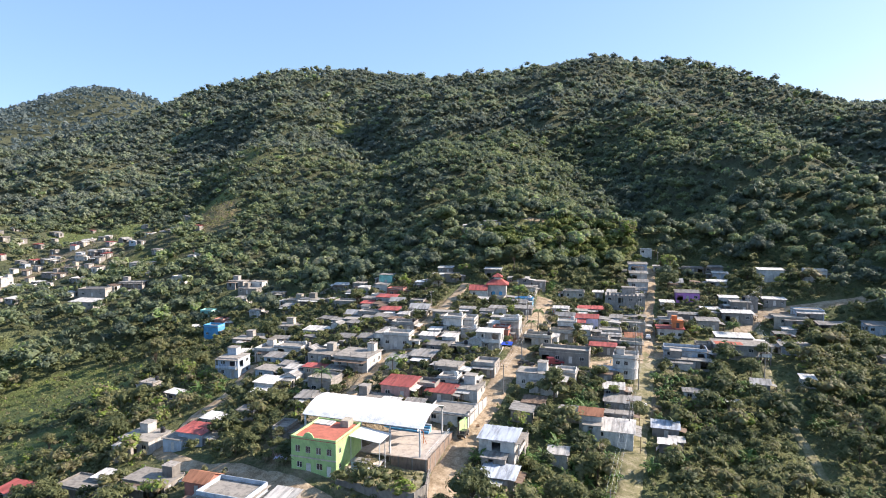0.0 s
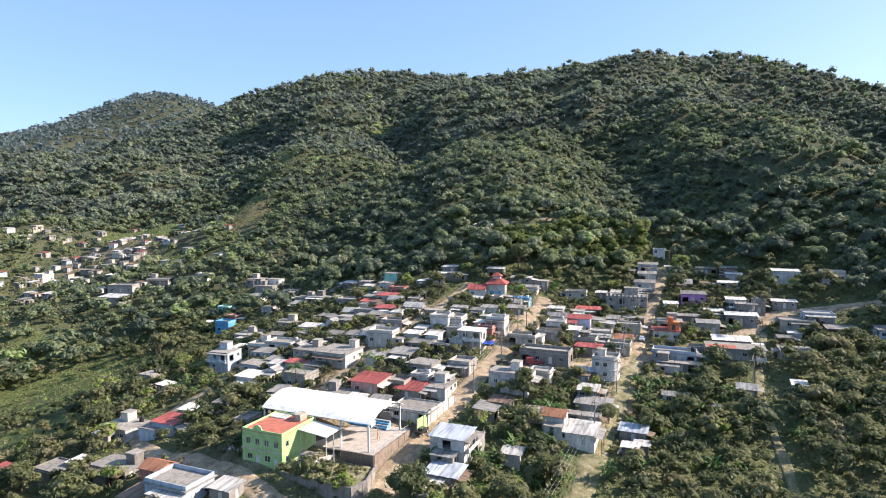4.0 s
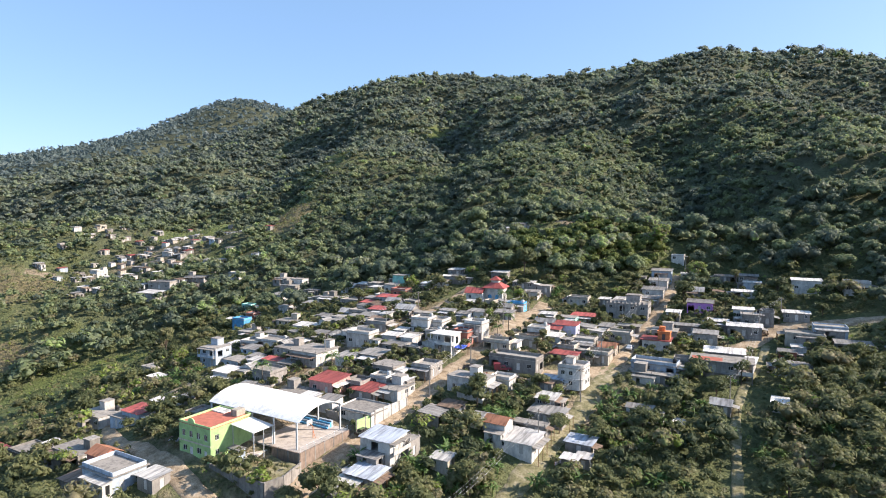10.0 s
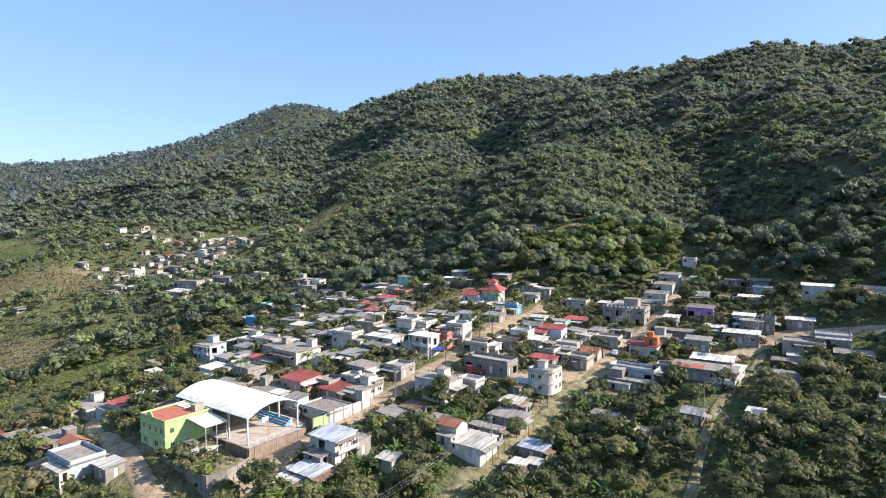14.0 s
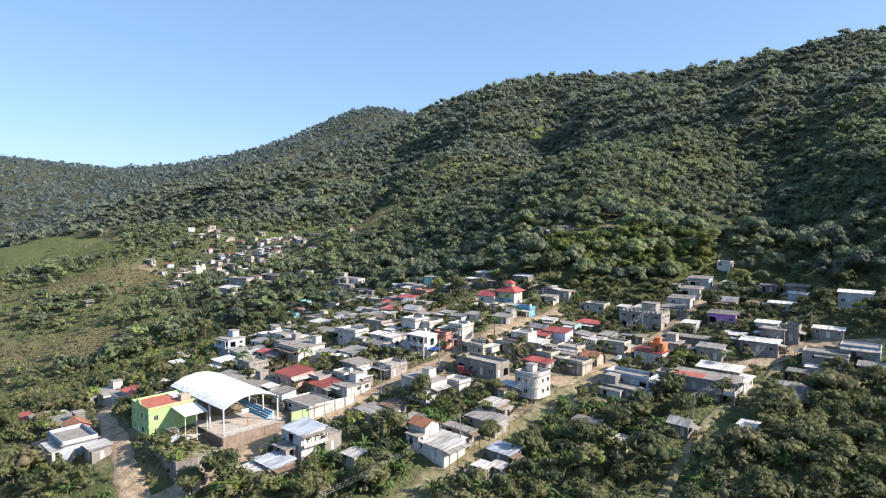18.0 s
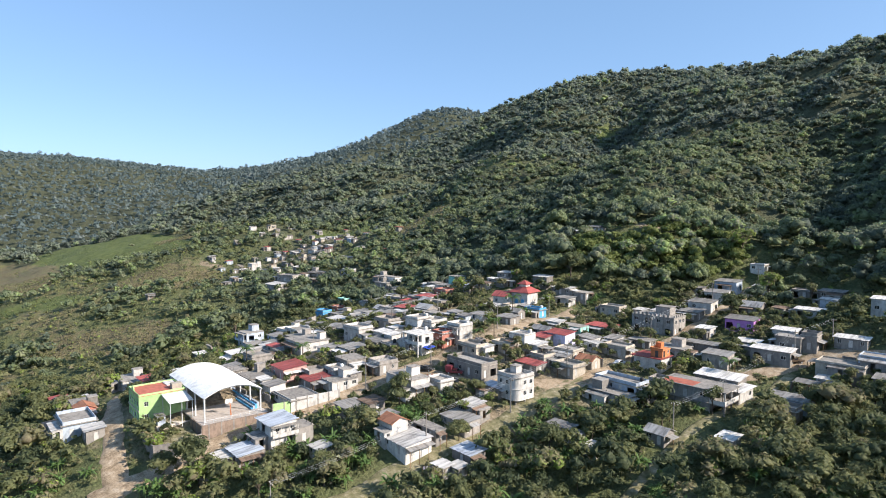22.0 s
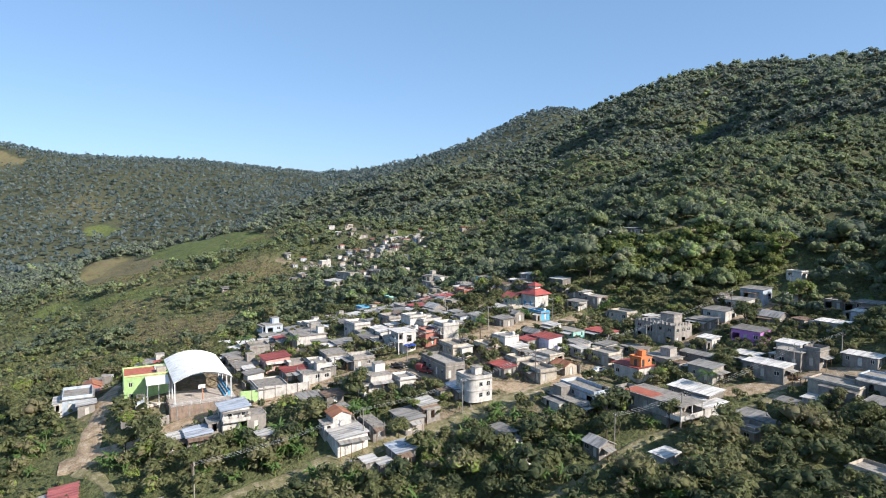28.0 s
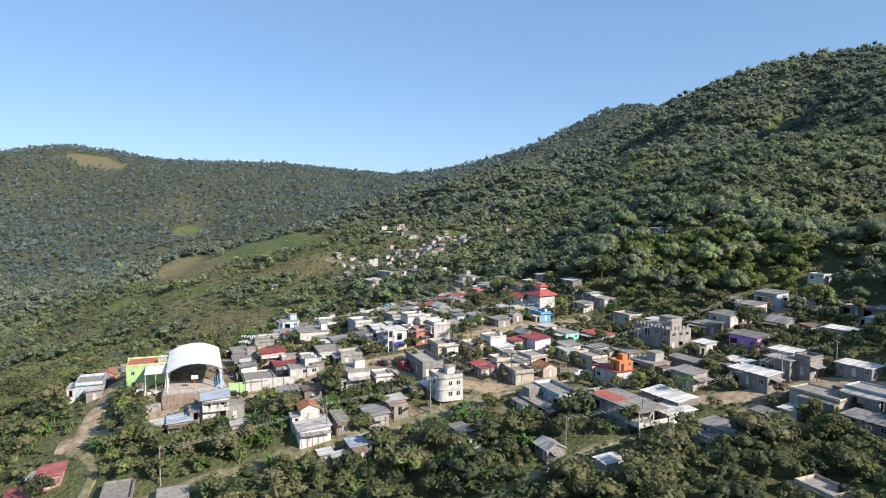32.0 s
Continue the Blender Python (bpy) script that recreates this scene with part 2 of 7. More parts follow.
# ---- the lie of the land ----
# Heights on rings about the village, every 10 degrees from 60 right of +y to 120 left of it.
CENTRE = (60.0, 20.0)
RINGS = {}
RINGS[40] = [-19.3, -18.2, -17.1, -16.1, -15.2, -14.5, -14.2, -14.6, -15.2, -15.7, -15.8, -14.9, -13.5, -11.9, -10.3, -8.8, -7.6, -6.4, -5.2]
RINGS[80] = [-15.2, -13.6, -12.1, -10.7, -9.5, -8.5, -7.9, -7.2, -6.7, -7.2, -9.0, -9.3, -10.4, -12.1, -13.9, -15.6, -17.0, -18.4, -19.8]
RINGS[110] = [-10.9, -8.9, -7.0, -5.2, -3.6, -2.5, -1.0, 0.2, 1.4, 1.8, 0.1, -3.2, -7.7, -12.9, -17.8, -22.4, -26.5, -30.5, -34.3]
RINGS[140] = [-6.5, -4.1, -1.7, 0.8, 3.0, 3.3, 4.5, 8.2, 8.2, 8.0, 8.3, 1.2, -7.0, -14.8, -22.4, -29.4, -36.1, -42.4, -48.6]
RINGS[170] = [-1.7, 1.1, 3.9, 6.3, 9.0, 9.8, 12.0, 14.3, 13.9, 10.7, 5.2, -0.3, -8.9, -18.4, -27.9, -36.9, -45.6, -54.0, -62.4]
RINGS[200] = [3.4, 7.0, 10.1, 11.3, 10.9, 13.4, 15.7, 20.4, 17.6, 12.0, 4.2, -4.7, -14.0, -24.1, -34.4, -44.8, -55.1, -65.4, -75.8]
RINGS[235] = [8.2, 13.2, 17.6, 20.6, 21.5, 21.6, 20.1, 22.9, 19.4, 11.1, 0.9, -10.6, -21.1, -31.3, -41.9, -52.9, -64.6, -76.6, -88.9]
RINGS[275] = [12.6, 19.5, 26.4, 32.5, 35.1, 29.4, 36.9, 36.4, 21.9, 7.6, -4.9, -15.8, -28.0, -38.6, -49.2, -60.9, -73.9, -87.8, -102.1]
RINGS[320] = [17.3, 26.2, 35.5, 45.9, 57.8, 60.6, 61.8, 49.2, 23.2, 6.5, -9.0, -22.3, -32.8, -43.7, -54.9, -68.1, -83.3, -99.3, -115.6]
RINGS[380] = [23.5, 34.3, 45.7, 61.0, 89.0, 89.3, 93.9, 71.9, 39.2, 18.7, 7.8, -5.5, -27.7, -43.4, -57.7, -74.8, -92.9, -111.2, -129.4]
RINGS[460] = [32, 46, 60, 75, 97, 106, 110, 92, 63, 38, 15, 6, -10, -35, -58, -82, -103, -123, -143]
RINGS[570] = [45, 62, 81, 101, 124, 137, 137, 116, 84, 50, 28, 16, 1, -35, -64, -89, -113, -135, -156]
RINGS[720] = [62, 85, 107, 128, 148, 176, 175, 144, 117, 83, 54, 28, -1, -40, -71, -97, -121, -145, -168]
RINGS[900] = [85, 112, 138, 162, 183, 245, 230, 183, 152, 121, 82, 43, 1, -39, -74, -102, -128, -152, -176]
RINGS[1100] = [113, 144, 173, 210, 276, 292, 271, 259, 225, 161, 109, 60, 6, -36, -70, -102, -129, -155, -180]
RINGS[1300] = [146, 174, 206, 212, 250, 254, 284, 304, 291, 201, 135, 74, 12, -36, -62, -95, -124, -151, -177]
RINGS[1600] = [182, 188, 184, 151, 166, 185, 198, 220, 213, 227, 184, 95, 31, -34, -58, -81, -108, -138, -169]
RINGS[2000] = [210, 182, 145, 106, 100, 118, 144, 181, 242, 358, 222, 136, 90, 33, -12, -42, -74, -114, -157]
RINGS[2600] = [223, 166, 111, 70, 54, 68, 106, 170, 273, 406, 268, 190, 211, 203, 96, 43, -14, -78, -143]
RINGS[3400] = [223, 148, 82, 37, 20, 38, 90, 165, 235, 227, 156, 132, 224, 255, 341, 197, 74, -28, -127]
RINGS[4600] = [183, 108, 42, -3, -20, -2, 50, 125, 154, 92, 11, -54, -70, 15, 294, 157, 34, -68, -167]
RADII = np.array(list(RINGS), float)
HEIGHTS = np.array(list(RINGS.values()), float)
# Behind the camera the last column runs evenly back into the first.
back = np.linspace(0, 1, 19)[1:-1]
HEIGHTS = np.hstack([HEIGHTS, HEIGHTS[:, -1:] * (1 - back) + HEIGHTS[:, :1] * back])


def spline(f):
    return np.stack([((-f + 2) * f - 1) * f / 2, ((3 * f - 5) * f * f + 2) / 2, ((-3 * f + 4) * f + 1) * f / 2, (f - 1) * f * f / 2], -1)


def base_land(x, y):
    x, y = np.asarray(x, float), np.asarray(y, float)
    dx, dy = x - CENTRE[0], y - CENTRE[1]
    r = np.maximum(np.hypot(dx, dy), 41)
    a = np.degrees(np.arctan2(-dx, dy))
    u = ((a + 60) % 360) / 10
    v = np.clip(np.interp(np.log(r), np.log(RADII), np.arange(len(RADII))), 0, len(RADII) - 1.001)
    iu, iv = np.floor(u).astype(int), np.floor(v).astype(int)
    wu, wv = spline(u - iu), spline(v - iv)
    z = 0 * r
    for i in range(4):
        for j in range(4):
            z = z + wu[..., i] * wv[..., j] * HEIGHTS[np.clip(iv + j - 1, 0, len(RADII) - 1), (iu + i - 1) % 36]
    return z + (np.mean(HEIGHTS[0]) - z) * np.clip(1 - np.hypot(dx, dy) / 40, 0, 1)


def waves(x, y, size, seed):
    """A cheap smooth noise: crossed sines with bent arguments, about -1 to 1."""
    s = 2 * np.pi / size
    p = np.sin(s * (0.8 * x + 0.6 * y) + seed + 1.7 * np.sin(s * 0.47 * (x - 0.7 * y) + 2 * seed))
    q = np.sin(s * (-0.55 * x + 0.83 * y) * 1.13 + 1.3 * seed + 1.4 * np.sin(s * 0.53 * (0.6 * x + y) + seed))
    return 0.5 * (p + q)


GULLIES = {
    "dark": (42, 58, [(98, 316), (100, 372), (100, 450), (112, 600), (138, 760)]),
    "hollow": (70, 62, [(300, 250), (318, 380), (330, 520), (345, 680), (350, 860)]),
    "dark_side": (-14, 42, [(225, 330), (245, 430), (268, 540), (310, 700)]),
    "middle": (24, 55, [(-95, 430), (-62, 600), (-105, 760), (-150, 900), (-160, 1080)]),
    "beyond": (60, 75, [(400, 300), (430, 450), (455, 620), (490, 800), (520, 960)]),
    "valley": (50, 75, [(-345, 470), (-450, 482), (-660, 515), (-900, 500), (-1100, 470)]),
    "spur": (-12, 45, [(-235, 312), (-310, 335), (-430, 348), (-650, 378), (-900, 355)]),
    "far_valley": (62, 270, [(-820, 900), (-1050, 740), (-1200, 500), (-1290, 250), (-1330, -100)]),
    "small": (14, 40, [(10, 440), (35, 640), (70, 900)]),
    "left": (22, 70, [(-280, 640), (-400, 900), (-460, 1050)]),
    "far_left": (26, 90, [(-520, 800), (-760, 1150), (-900, 1400)]),
}


def carved(x, y):
    """How much the gullies take away."""
    out = 0 * x
    for name, (deep, wide, line) in GULLIES.items():
        best = np.full(x.shape, 1e9)
        for k, ((ax, ay), (bx, by)) in enumerate(zip(line, line[1:])):
            dx, dy = bx - ax, by - ay
            t = np.clip(((x - ax) * dx + (y - ay) * dy) / (dx * dx + dy * dy), 0, 1)
            best = np.minimum(best, np.hypot(x - ax - t * dx, y - ay - t * dy))
        (ax, ay), (bx, by) = line[:2]
        ahead = ((x - ax) * (bx - ax) + (y - ay) * (by - ay)) / math.hypot(bx - ax, by - ay)
        ends = np.clip(ahead / (wide if name == "dark" else 2 * wide), 0, 1) * np.clip(np.hypot(x - line[-1][0], y - line[-1][1]) / (3 * wide), 0, 1)
        out = out + deep * ends * np.exp(-((best / wide) ** 2))
    return out


# Crests (x, y, z) that stand out of the hill, with the fall on either side, and broad swells (x, y, radii, rise).
CRESTS = {
    "right_spur": (0.72, [(186, 225, 30), (196, 262, 44), (202, 300, 58), (205, 345, 68), (210, 395, 80), (220, 456, 97), (231, 548, 121), (244, 668, 152), (250, 770, 176), (262, 860, 200)]),
    "back_right": (0.62, [(393, 1068, 290), (440, 1020, 266), (470, 981, 244), (492, 900, 204), (505, 835, 178), (560, 740, 168)]),
    "left_spur": (0.34, [(-340, 450, 42), (-374, 446, 42), (-424, 443, 38), (-495, 441, 33), (-596, 440, 19), (-690, 425, 5), (-703, 391, -2), (-686, 347, -10), (-647, 301, -16), (-605, 258, -24), (-573, 212, -35)]),
    "wooded_knoll": (0.45, [(-690, 1120, 165), (-742, 986, 92), (-741, 880, 92), (-740, 775, 93), (-700, 660, 60)]),
}
SWELLS = [(126, 350, 22, 40, -10), (200, 310, 16, 50, 6), (190, 1000, 110, 60, -9), (-205, 900, 95, 85, 34), (-120, 900, 90, 80, 16), (-365, 605, 80, 60, -22), (-275, 345, 50, 45, -12), (-440, 340, 90, 42, -20), (-560, 345, 90, 50, -34), (-230, 1270, 90, 80, 8)]


def crest_land(x, y, z):
    """Raises the land to the crests, with a rounded meeting."""
    for fall, line in CRESTS.values():
        top = np.full(x.shape, -1e3)
        for (ax, ay, az), (bx, by, bz) in zip(line, line[1:]):
            dx, dy = bx - ax, by - ay
            t = np.clip(((x - ax) * dx + (y - ay) * dy) / (dx * dx + dy * dy), 0, 1)
            d = np.hypot(x - ax - t * dx, y - ay - t * dy)
            top = np.maximum(top, az + (bz - az) * t - fall * (np.sqrt(d * d + 81) - 9))
        q = np.clip((top - z) / 12, -30, 30)
        z = z + 12 * np.log1p(np.exp(q)) - 12 * np.exp(-np.abs(q)) * 0.3
    return z


def land(x, y):
    x, y = np.asarray(x, float), np.asarray(y, float)
    r = np.hypot(x - CENTRE[0], y - CENTRE[1])
    far = np.clip((r - 300) / 500, 0, 1)
    z = base_land(x, y)
    far = far * (1 - 0.65 * np.clip((r - 820) / 250, 0, 1))
    z = z + far * (15 * waves(x, y, 250, 1.0) + 10 * waves(x, y, 105, 2.1) + 3 * waves(x, y, 48, 0.9)) - carved(x, y)
    for cx, cy, rx, ry, up in SWELLS:
        z = z + up * np.exp(-(((x - cx) / rx) ** 2 + ((y - cy) / ry) ** 2))
    z = crest_land(x, y, z)
    z = z + np.clip((r - 240) / 150, 0, 1) * 1.6 * waves(x, y, 46, 0.4) + 0.25 * waves(x, y, 17, 3.0)
    return z


def height(x, y):
    return float(land(x, y))

# ---- helpers for building ----


def part(name, bm, mat, parent=None, label=""):
    """Links a bmesh as one mesh object under a thing or a part."""
    me = bpy.data.meshes.new(name)
    bm.to_mesh(me)
    bm.free()
    return part_of(name, me, mat, parent, label)


def part_of(name, me, mat, parent=None, label="", at=None):
    if not me.materials:
        me.materials.append(mat)
    ob = new(name, me)
    ob.parent = parent
    if at is not None:
        ob.matrix_basis = at
    if label:
        ob["label"] = label
    return ob


def thing(name, m, label, category, group="", kind=""):
    ob = new(name)
    ob.empty_display_size = 0.5
    ob.matrix_basis = m
    return tagged(ob, label, category, group, kind)


def box(bm, x0, x1, y0, y1, z0, z1):
    v = [bm.verts.new((x, y, z)) for z in (z0, z1) for x, y in ((x0, y0), (x1, y0), (x1, y1), (x0, y1))]
    for f in ((3, 2, 1, 0), (4, 5, 6, 7), (0, 1, 5, 4), (1, 2, 6, 5), (2, 3, 7, 6), (3, 0, 4, 7)):
        bm.faces.new([v[i] for i in f])
    return v


def boxes(*rows):
    bm = bmesh.new()
    for r in rows:
        box(bm, *r)
    return bm


def tube(bm, p, q, r0, r1=None, n=8):
    """A tapered round bar from p to q."""
    p, q = Vector(p), Vector(q)
    r1 = r0 if r1 is None else r1
    turn = (q - p).to_track_quat("Z", "Y").to_matrix()
    rings = [[bm.verts.new(c + turn @ Vector((r * math.cos(a), r * math.sin(a), 0))) for a in (2 * math.pi * k / n for k in range(n))] for c, r in ((p, r0), (q, r1))]
    for k in range(n):
        bm.faces.new((rings[0][k], rings[0][(k + 1) % n], rings[1][(k + 1) % n], rings[1][k]))
    bm.faces.new(rings[0][::-1])
    bm.faces.new(rings[1])


def strip(bm, rows, closed=False):
    """A sheet through rows of points."""
    vs = [[bm.verts.new(p) for p in row] for row in rows]
    for a, b in zip(vs, vs[1:]):
        for i in range(len(a) - 1):
            if len({a[i], a[i + 1], b[i + 1], b[i]}) == 4:
                bm.faces.new((a[i], a[i + 1], b[i + 1], b[i]))
    return vs


def mesh_from(name, verts, faces, tint=None, smooth=False):
    """A mesh from arrays: verts n x 3, faces m x k, all of one size; tint: a value for each vertex."""
    me = bpy.data.meshes.new(name)
    k = faces.shape[1]
    me.vertices.add(len(verts))
    me.vertices.foreach_set("co", np.ascontiguousarray(verts, np.float32).ravel())
    me.loops.add(faces.size)
    me.loops.foreach_set("vertex_index", np.ascontiguousarray(faces, np.int32).ravel())
    me.polygons.add(len(faces))
    me.polygons.foreach_set("loop_start", np.arange(0, faces.size, k, dtype=np.int32))
    if tint is not None:
        at = me.attributes.new("tint", "FLOAT", "POINT")
        at.data.foreach_set("value", np.ascontiguousarray(tint, np.float32))
    me.update(calc_edges=True)
    me.polygons.foreach_set("use_smooth", np.full(len(faces), smooth))
    return me


# ---- ground, one sheet out to the horizon ----
ROADS = {
    "main": (5.2, [(-9, 98), (-4.5, 110), (-1.5, 119), (1.5, 130), (6.6, 145.6), (12.8, 163), (17.8, 176), (24.2, 195), (30.7, 216), (36, 236), (40, 252)]),
    "left": (3.6, [(17.8, 176), (10, 181.5), (0, 189), (-4, 201), (-9, 210), (-14.6, 196), (-19.5, 182), (-24, 165), (-27, 156)][4:] + [(-31, 148)]),
    "upper": (3.4, [(-9, 210), (-3, 228), (2, 246), (8, 262)]),
    "lower": (3.2, [(-37, 119), (-44, 124), (-56, 131), (-68, 143), (-68, 152), (-67, 162), (-63, 170), (-62, 181), (-62, 197)]),
    "cross": (4.0, [(17.8, 176), (26.8, 176), (35.3, 177.6), (44.5, 181.8), (56, 187.5), (63, 191.6), (76, 199), (88, 208), (99, 215.8), (110.6, 225.3), (121, 234), (142, 234), (163, 232)]),
    "hill": (3.4, [(95, 290), (88, 268), (76, 234), (63, 194)]),
    "court": (4.2, [(-37, 119), (-26, 113.4), (-18, 108.5), (-11, 105), (-4, 100)]),
}
TRACKS = {
    "grass": (4.4, [(63, 195), (54, 169), (46, 148), (40, 132), (36, 120), (32, 106)]),
    "low": (2.0, [(-4, 100), (4, 102.5), (12, 102), (20, 98.5), (31, 91)]),
    "path": (2.0, [(112, 222), (104, 203), (97, 187), (92, 173), (89, 160), (86, 145), (82, 128)]),
}


def along(points, step=2.0):
    """Points at even steps along a smooth line."""
    p = np.array(points, float)
    out = []
    for i in range(len(p) - 1):
        a, b, c, d = p[max(i - 1, 0)], p[i], p[i + 1], p[min(i + 2, len(p) - 1)]
        n = max(2, int(np.hypot(*(c - b)) / step))
        for t in np.arange(n) / n:
            out.append(spline(np.array(t)) @ np.array([a, b, c, d]))
    out.append(p[-1])
    return np.array(out)


ROAD_LINES = {k: (w, along(p)) for k, (w, p) in {**ROADS, **TRACKS}.items()}
ROAD_PTS = np.vstack([np.c_[q, np.full(len(q), w / 2)] for w, q in ROAD_LINES.values()])
HOMES = []          # x, y, radius of every house, filled as they are built


def off_road(x, y):
    """Metres from the nearest road's edge."""
    d = np.hypot(np.asarray(x)[..., None] - ROAD_PTS[:, 0], np.asarray(y)[..., None] - ROAD_PTS[:, 1]) - ROAD_PTS[:, 2]
    return d.min(-1)


def blob(x, y, cx, cy, rx, ry):
    return np.exp(-(((x - cx) / rx) ** 2 + ((y - cy) / ry) ** 2))


# Cleared ground on the hillsides: middle, half-lengths, turn in degrees and what grows there.
FIELDS = [(-545, 308, 165, 40, -15, "dry"), (-515, 384, 165, 46, -8, "pasture"), (-287, 306, 42, 20, 32, "dry"), (-610, 197, 38, 15, 38, "pasture"), (-240, 231, 48, 17, 24, "dry"), (-400, 416, 42, 11, 33, "dry"),
          (-286, 339, 10, 6, 20, "bare"), (-1643, 661, 70, 40, 0, "pasture"), (-2889, 680, 190, 70, 20, "dry"), (-168, 462, 16, 44, 20, "dry"), (-192, 520, 20, 36, 22, "pasture"), (-262, 478, 38, 40, 0, "pasture"), 
          (-146, 222, 40, 36, 20, "pasture"), (-120, 172, 22, 14, 30, "pasture"), (236, 610, 8, 90, -3, "dry"), (48, 328, 9, 5, -20, "bare"), (-335, 250, 34, 12, 20, "pasture"), (-395, 218, 50, 14, 15, "pasture"), (36, 314, 14, 5, -6, "pasture")]


def field(x, y, *kinds):
    """How far a place lies in the cleared ground of these kinds, 0 to 1, with ragged edges."""
    out = np.zeros(np.shape(x))
    for cx, cy, rx, ry, turn, kind in FIELDS:
        if not kinds or kind in kinds:
            c, k = math.cos(radians(turn)), math.sin(radians(turn))
            u, v = ((x - cx) * c + (y - cy) * k) / rx, ((y - cy) * c - (x - cx) * k) / ry
            out = np.maximum(out, np.clip((1.12 + 0.13 * waves(x, y, 38, 1.9) - np.hypot(u, v)) * 4, 0, 1))
    return out


def cover(x, y):
    """Shares of bare earth, pasture and dry grass."""
    bare = 0.68 * np.maximum.reduce([blob(x, y, -15, 200, 55, 75), blob(x, y, 45, 210, 50, 55), blob(x, y, -20, 140, 40, 35), 0.65 * blob(x, y, 105, 235, 35, 30), 0.72 * blob(x, y, -240, 400, 60, 65)])
    bare = np.maximum(bare, 0.8 * blob(x, y, 52, 165, 10, 9))
    past = np.maximum.reduce([0.85 * blob(x, y, -112, 160, 40, 24), 0.9 * blob(x, y, -165, 455, 28, 50), 0.8 * blob(x, y, 45, 246, 14, 12), 0.45 * blob(x, y, -330, 370, 100, 60), 0.55 * blob(x, y, -200, 250, 60, 40),
                              0.5 * blob(x, y, 46, 145, 5, 12), 0.6 * blob(x, y, -250, 640, 150, 70), 0.6 * blob(x, y, -140, 850, 30, 70), 0.45 * blob(x, y, -520, 300, 130, 70), 0.6 * blob(x, y, -190, 380, 50, 40), 0.5 * blob(x, y, -900, 450, 160, 90)])
    dry = np.maximum.reduce([0.6 * blob(x, y, -285, 330, 45, 22), 0.9 * blob(x, y, -430, 330, 70, 35), 0.6 * blob(x, y, -150, 200, 22, 14), 0.6 * blob(x, y, -175, 480, 30, 40), 0.6 * blob(x, y, 340, 800, 60, 60),
                             0.6 * blob(x, y, -330, 250, 60, 40), 0.45 * blob(x, y, -6, 104, 9, 7), 0.5 * blob(x, y, -1900, 700, 300, 150)])
    grazed = open_slope(x, y)
    past, dry = np.maximum(past, grazed * np.clip(0.12 + 0.35 * waves(x, y, 70, 6.5), 0, 0.42)), np.maximum(dry, grazed * np.clip(0.1 + 0.5 * waves(x, y, 85, 3.3), 0, 0.5))
    cleared = field(x, y)
    bare, past, dry = (np.where(cleared > 0.3, 0.25 * v, v) for v in (bare, past, dry))
    bare, past, dry = (np.maximum(v, 0.85 * field(x, y, k)) for v, k in ((bare, "bare"), (past, "pasture"), (dry, "dry")))
    return bare, past, dry


def open_slope(x, y):
    """The grazed slopes left of the village, 0 to 1."""
    r, a = np.hypot(x - CENTRE[0], y - CENTRE[1]), np.degrees(np.arctan2(CENTRE[0] - x, y - CENTRE[1]))
    return np.clip((a - 38) / 12, 0, 1) * np.clip((680 - r) / 160, 0, 1) * np.clip((-95 - x) / 50, 0, 1)


def forest(x, y):
    """Where the trees close over litter, darkened to put shade into the gaps."""
    r = np.hypot(x - CENTRE[0], y - CENTRE[1])
    return np.clip((r - 320) / 60, 0, 1) * (1 - open_slope(x, y)) * 0.85


def build_ground():
    az = np.radians(np.concatenate([np.arange(-48, 100, 0.5), np.arange(100, 312, 4.0)]))
    r = np.concatenate([[0.5, 15, 30, 45, 60], np.geomspace(75, 4800, 300)])
    A, R = np.meshgrid(az, r)
    x, y = CENTRE[0] - R * np.sin(A), CENTRE[1] + R * np.cos(A)
    z = land(x, y)
    near = (R < 420)
    d = np.full(x.shape, 50.0)
    d[near] = off_road(x[near], y[near])
    z = z - 0.25 * np.clip(1 - d / 1.2, 0, 1)          # roads lie in shallow beds
    n, m = x.shape
    i, j = np.meshgrid(np.arange(n - 1), np.arange(m), indexing="ij")
    f = np.stack([i * m + j, i * m + (j + 1) % m, (i + 1) * m + (j + 1) % m, (i + 1) * m + j], -1).reshape(-1, 4)
    me = mesh_from("ground", np.stack([x, y, z], -1).reshape(-1, 3), f[:, ::-1], smooth=True)
    at = me.attributes.new("cover", "FLOAT_COLOR", "POINT")
    at.data.foreach_set("color", np.stack([*cover(x, y), forest(x, y)], -1).astype(np.float32).ravel())
    me.materials.append(HILLSIDE)
    tagged(new("ground", me), "steep scrub-covered valley side with pasture and bare earth", "ground", kind="structure")


build_ground()


def build_road(name, width, line, mat, label):
    t = np.gradient(line, axis=0)
    t /= np.hypot(*t.T)[:, None]
    side = np.c_[-t[:, 1], t[:, 0]]
    bm = bmesh.new()
    rows = []
    for k, (p, s) in enumerate(zip(line, side)):
        w = width * (1 + 0.12 * math.sin(k * 0.7) + 0.08 * math.sin(k * 2.1))
        row = []
        for u, up in ((-0.62, -0.3), (-0.5, 0.04), (-0.25, 0.0), (0, 0.06), (0.25, 0.0), (0.5, 0.04), (0.62, -0.3)):
            q = p + s * u * w
            row.append((q[0], q[1], height(*q) + up + 0.06))
        rows.append(row)
    strip(bm, rows)
    for f in bm.faces:
        f.smooth = True
        f.normal_update()
        if f.normal.z < 0:
            f.normal_flip()
    tagged(part(name, bm, mat), label, "road", kind="structure")


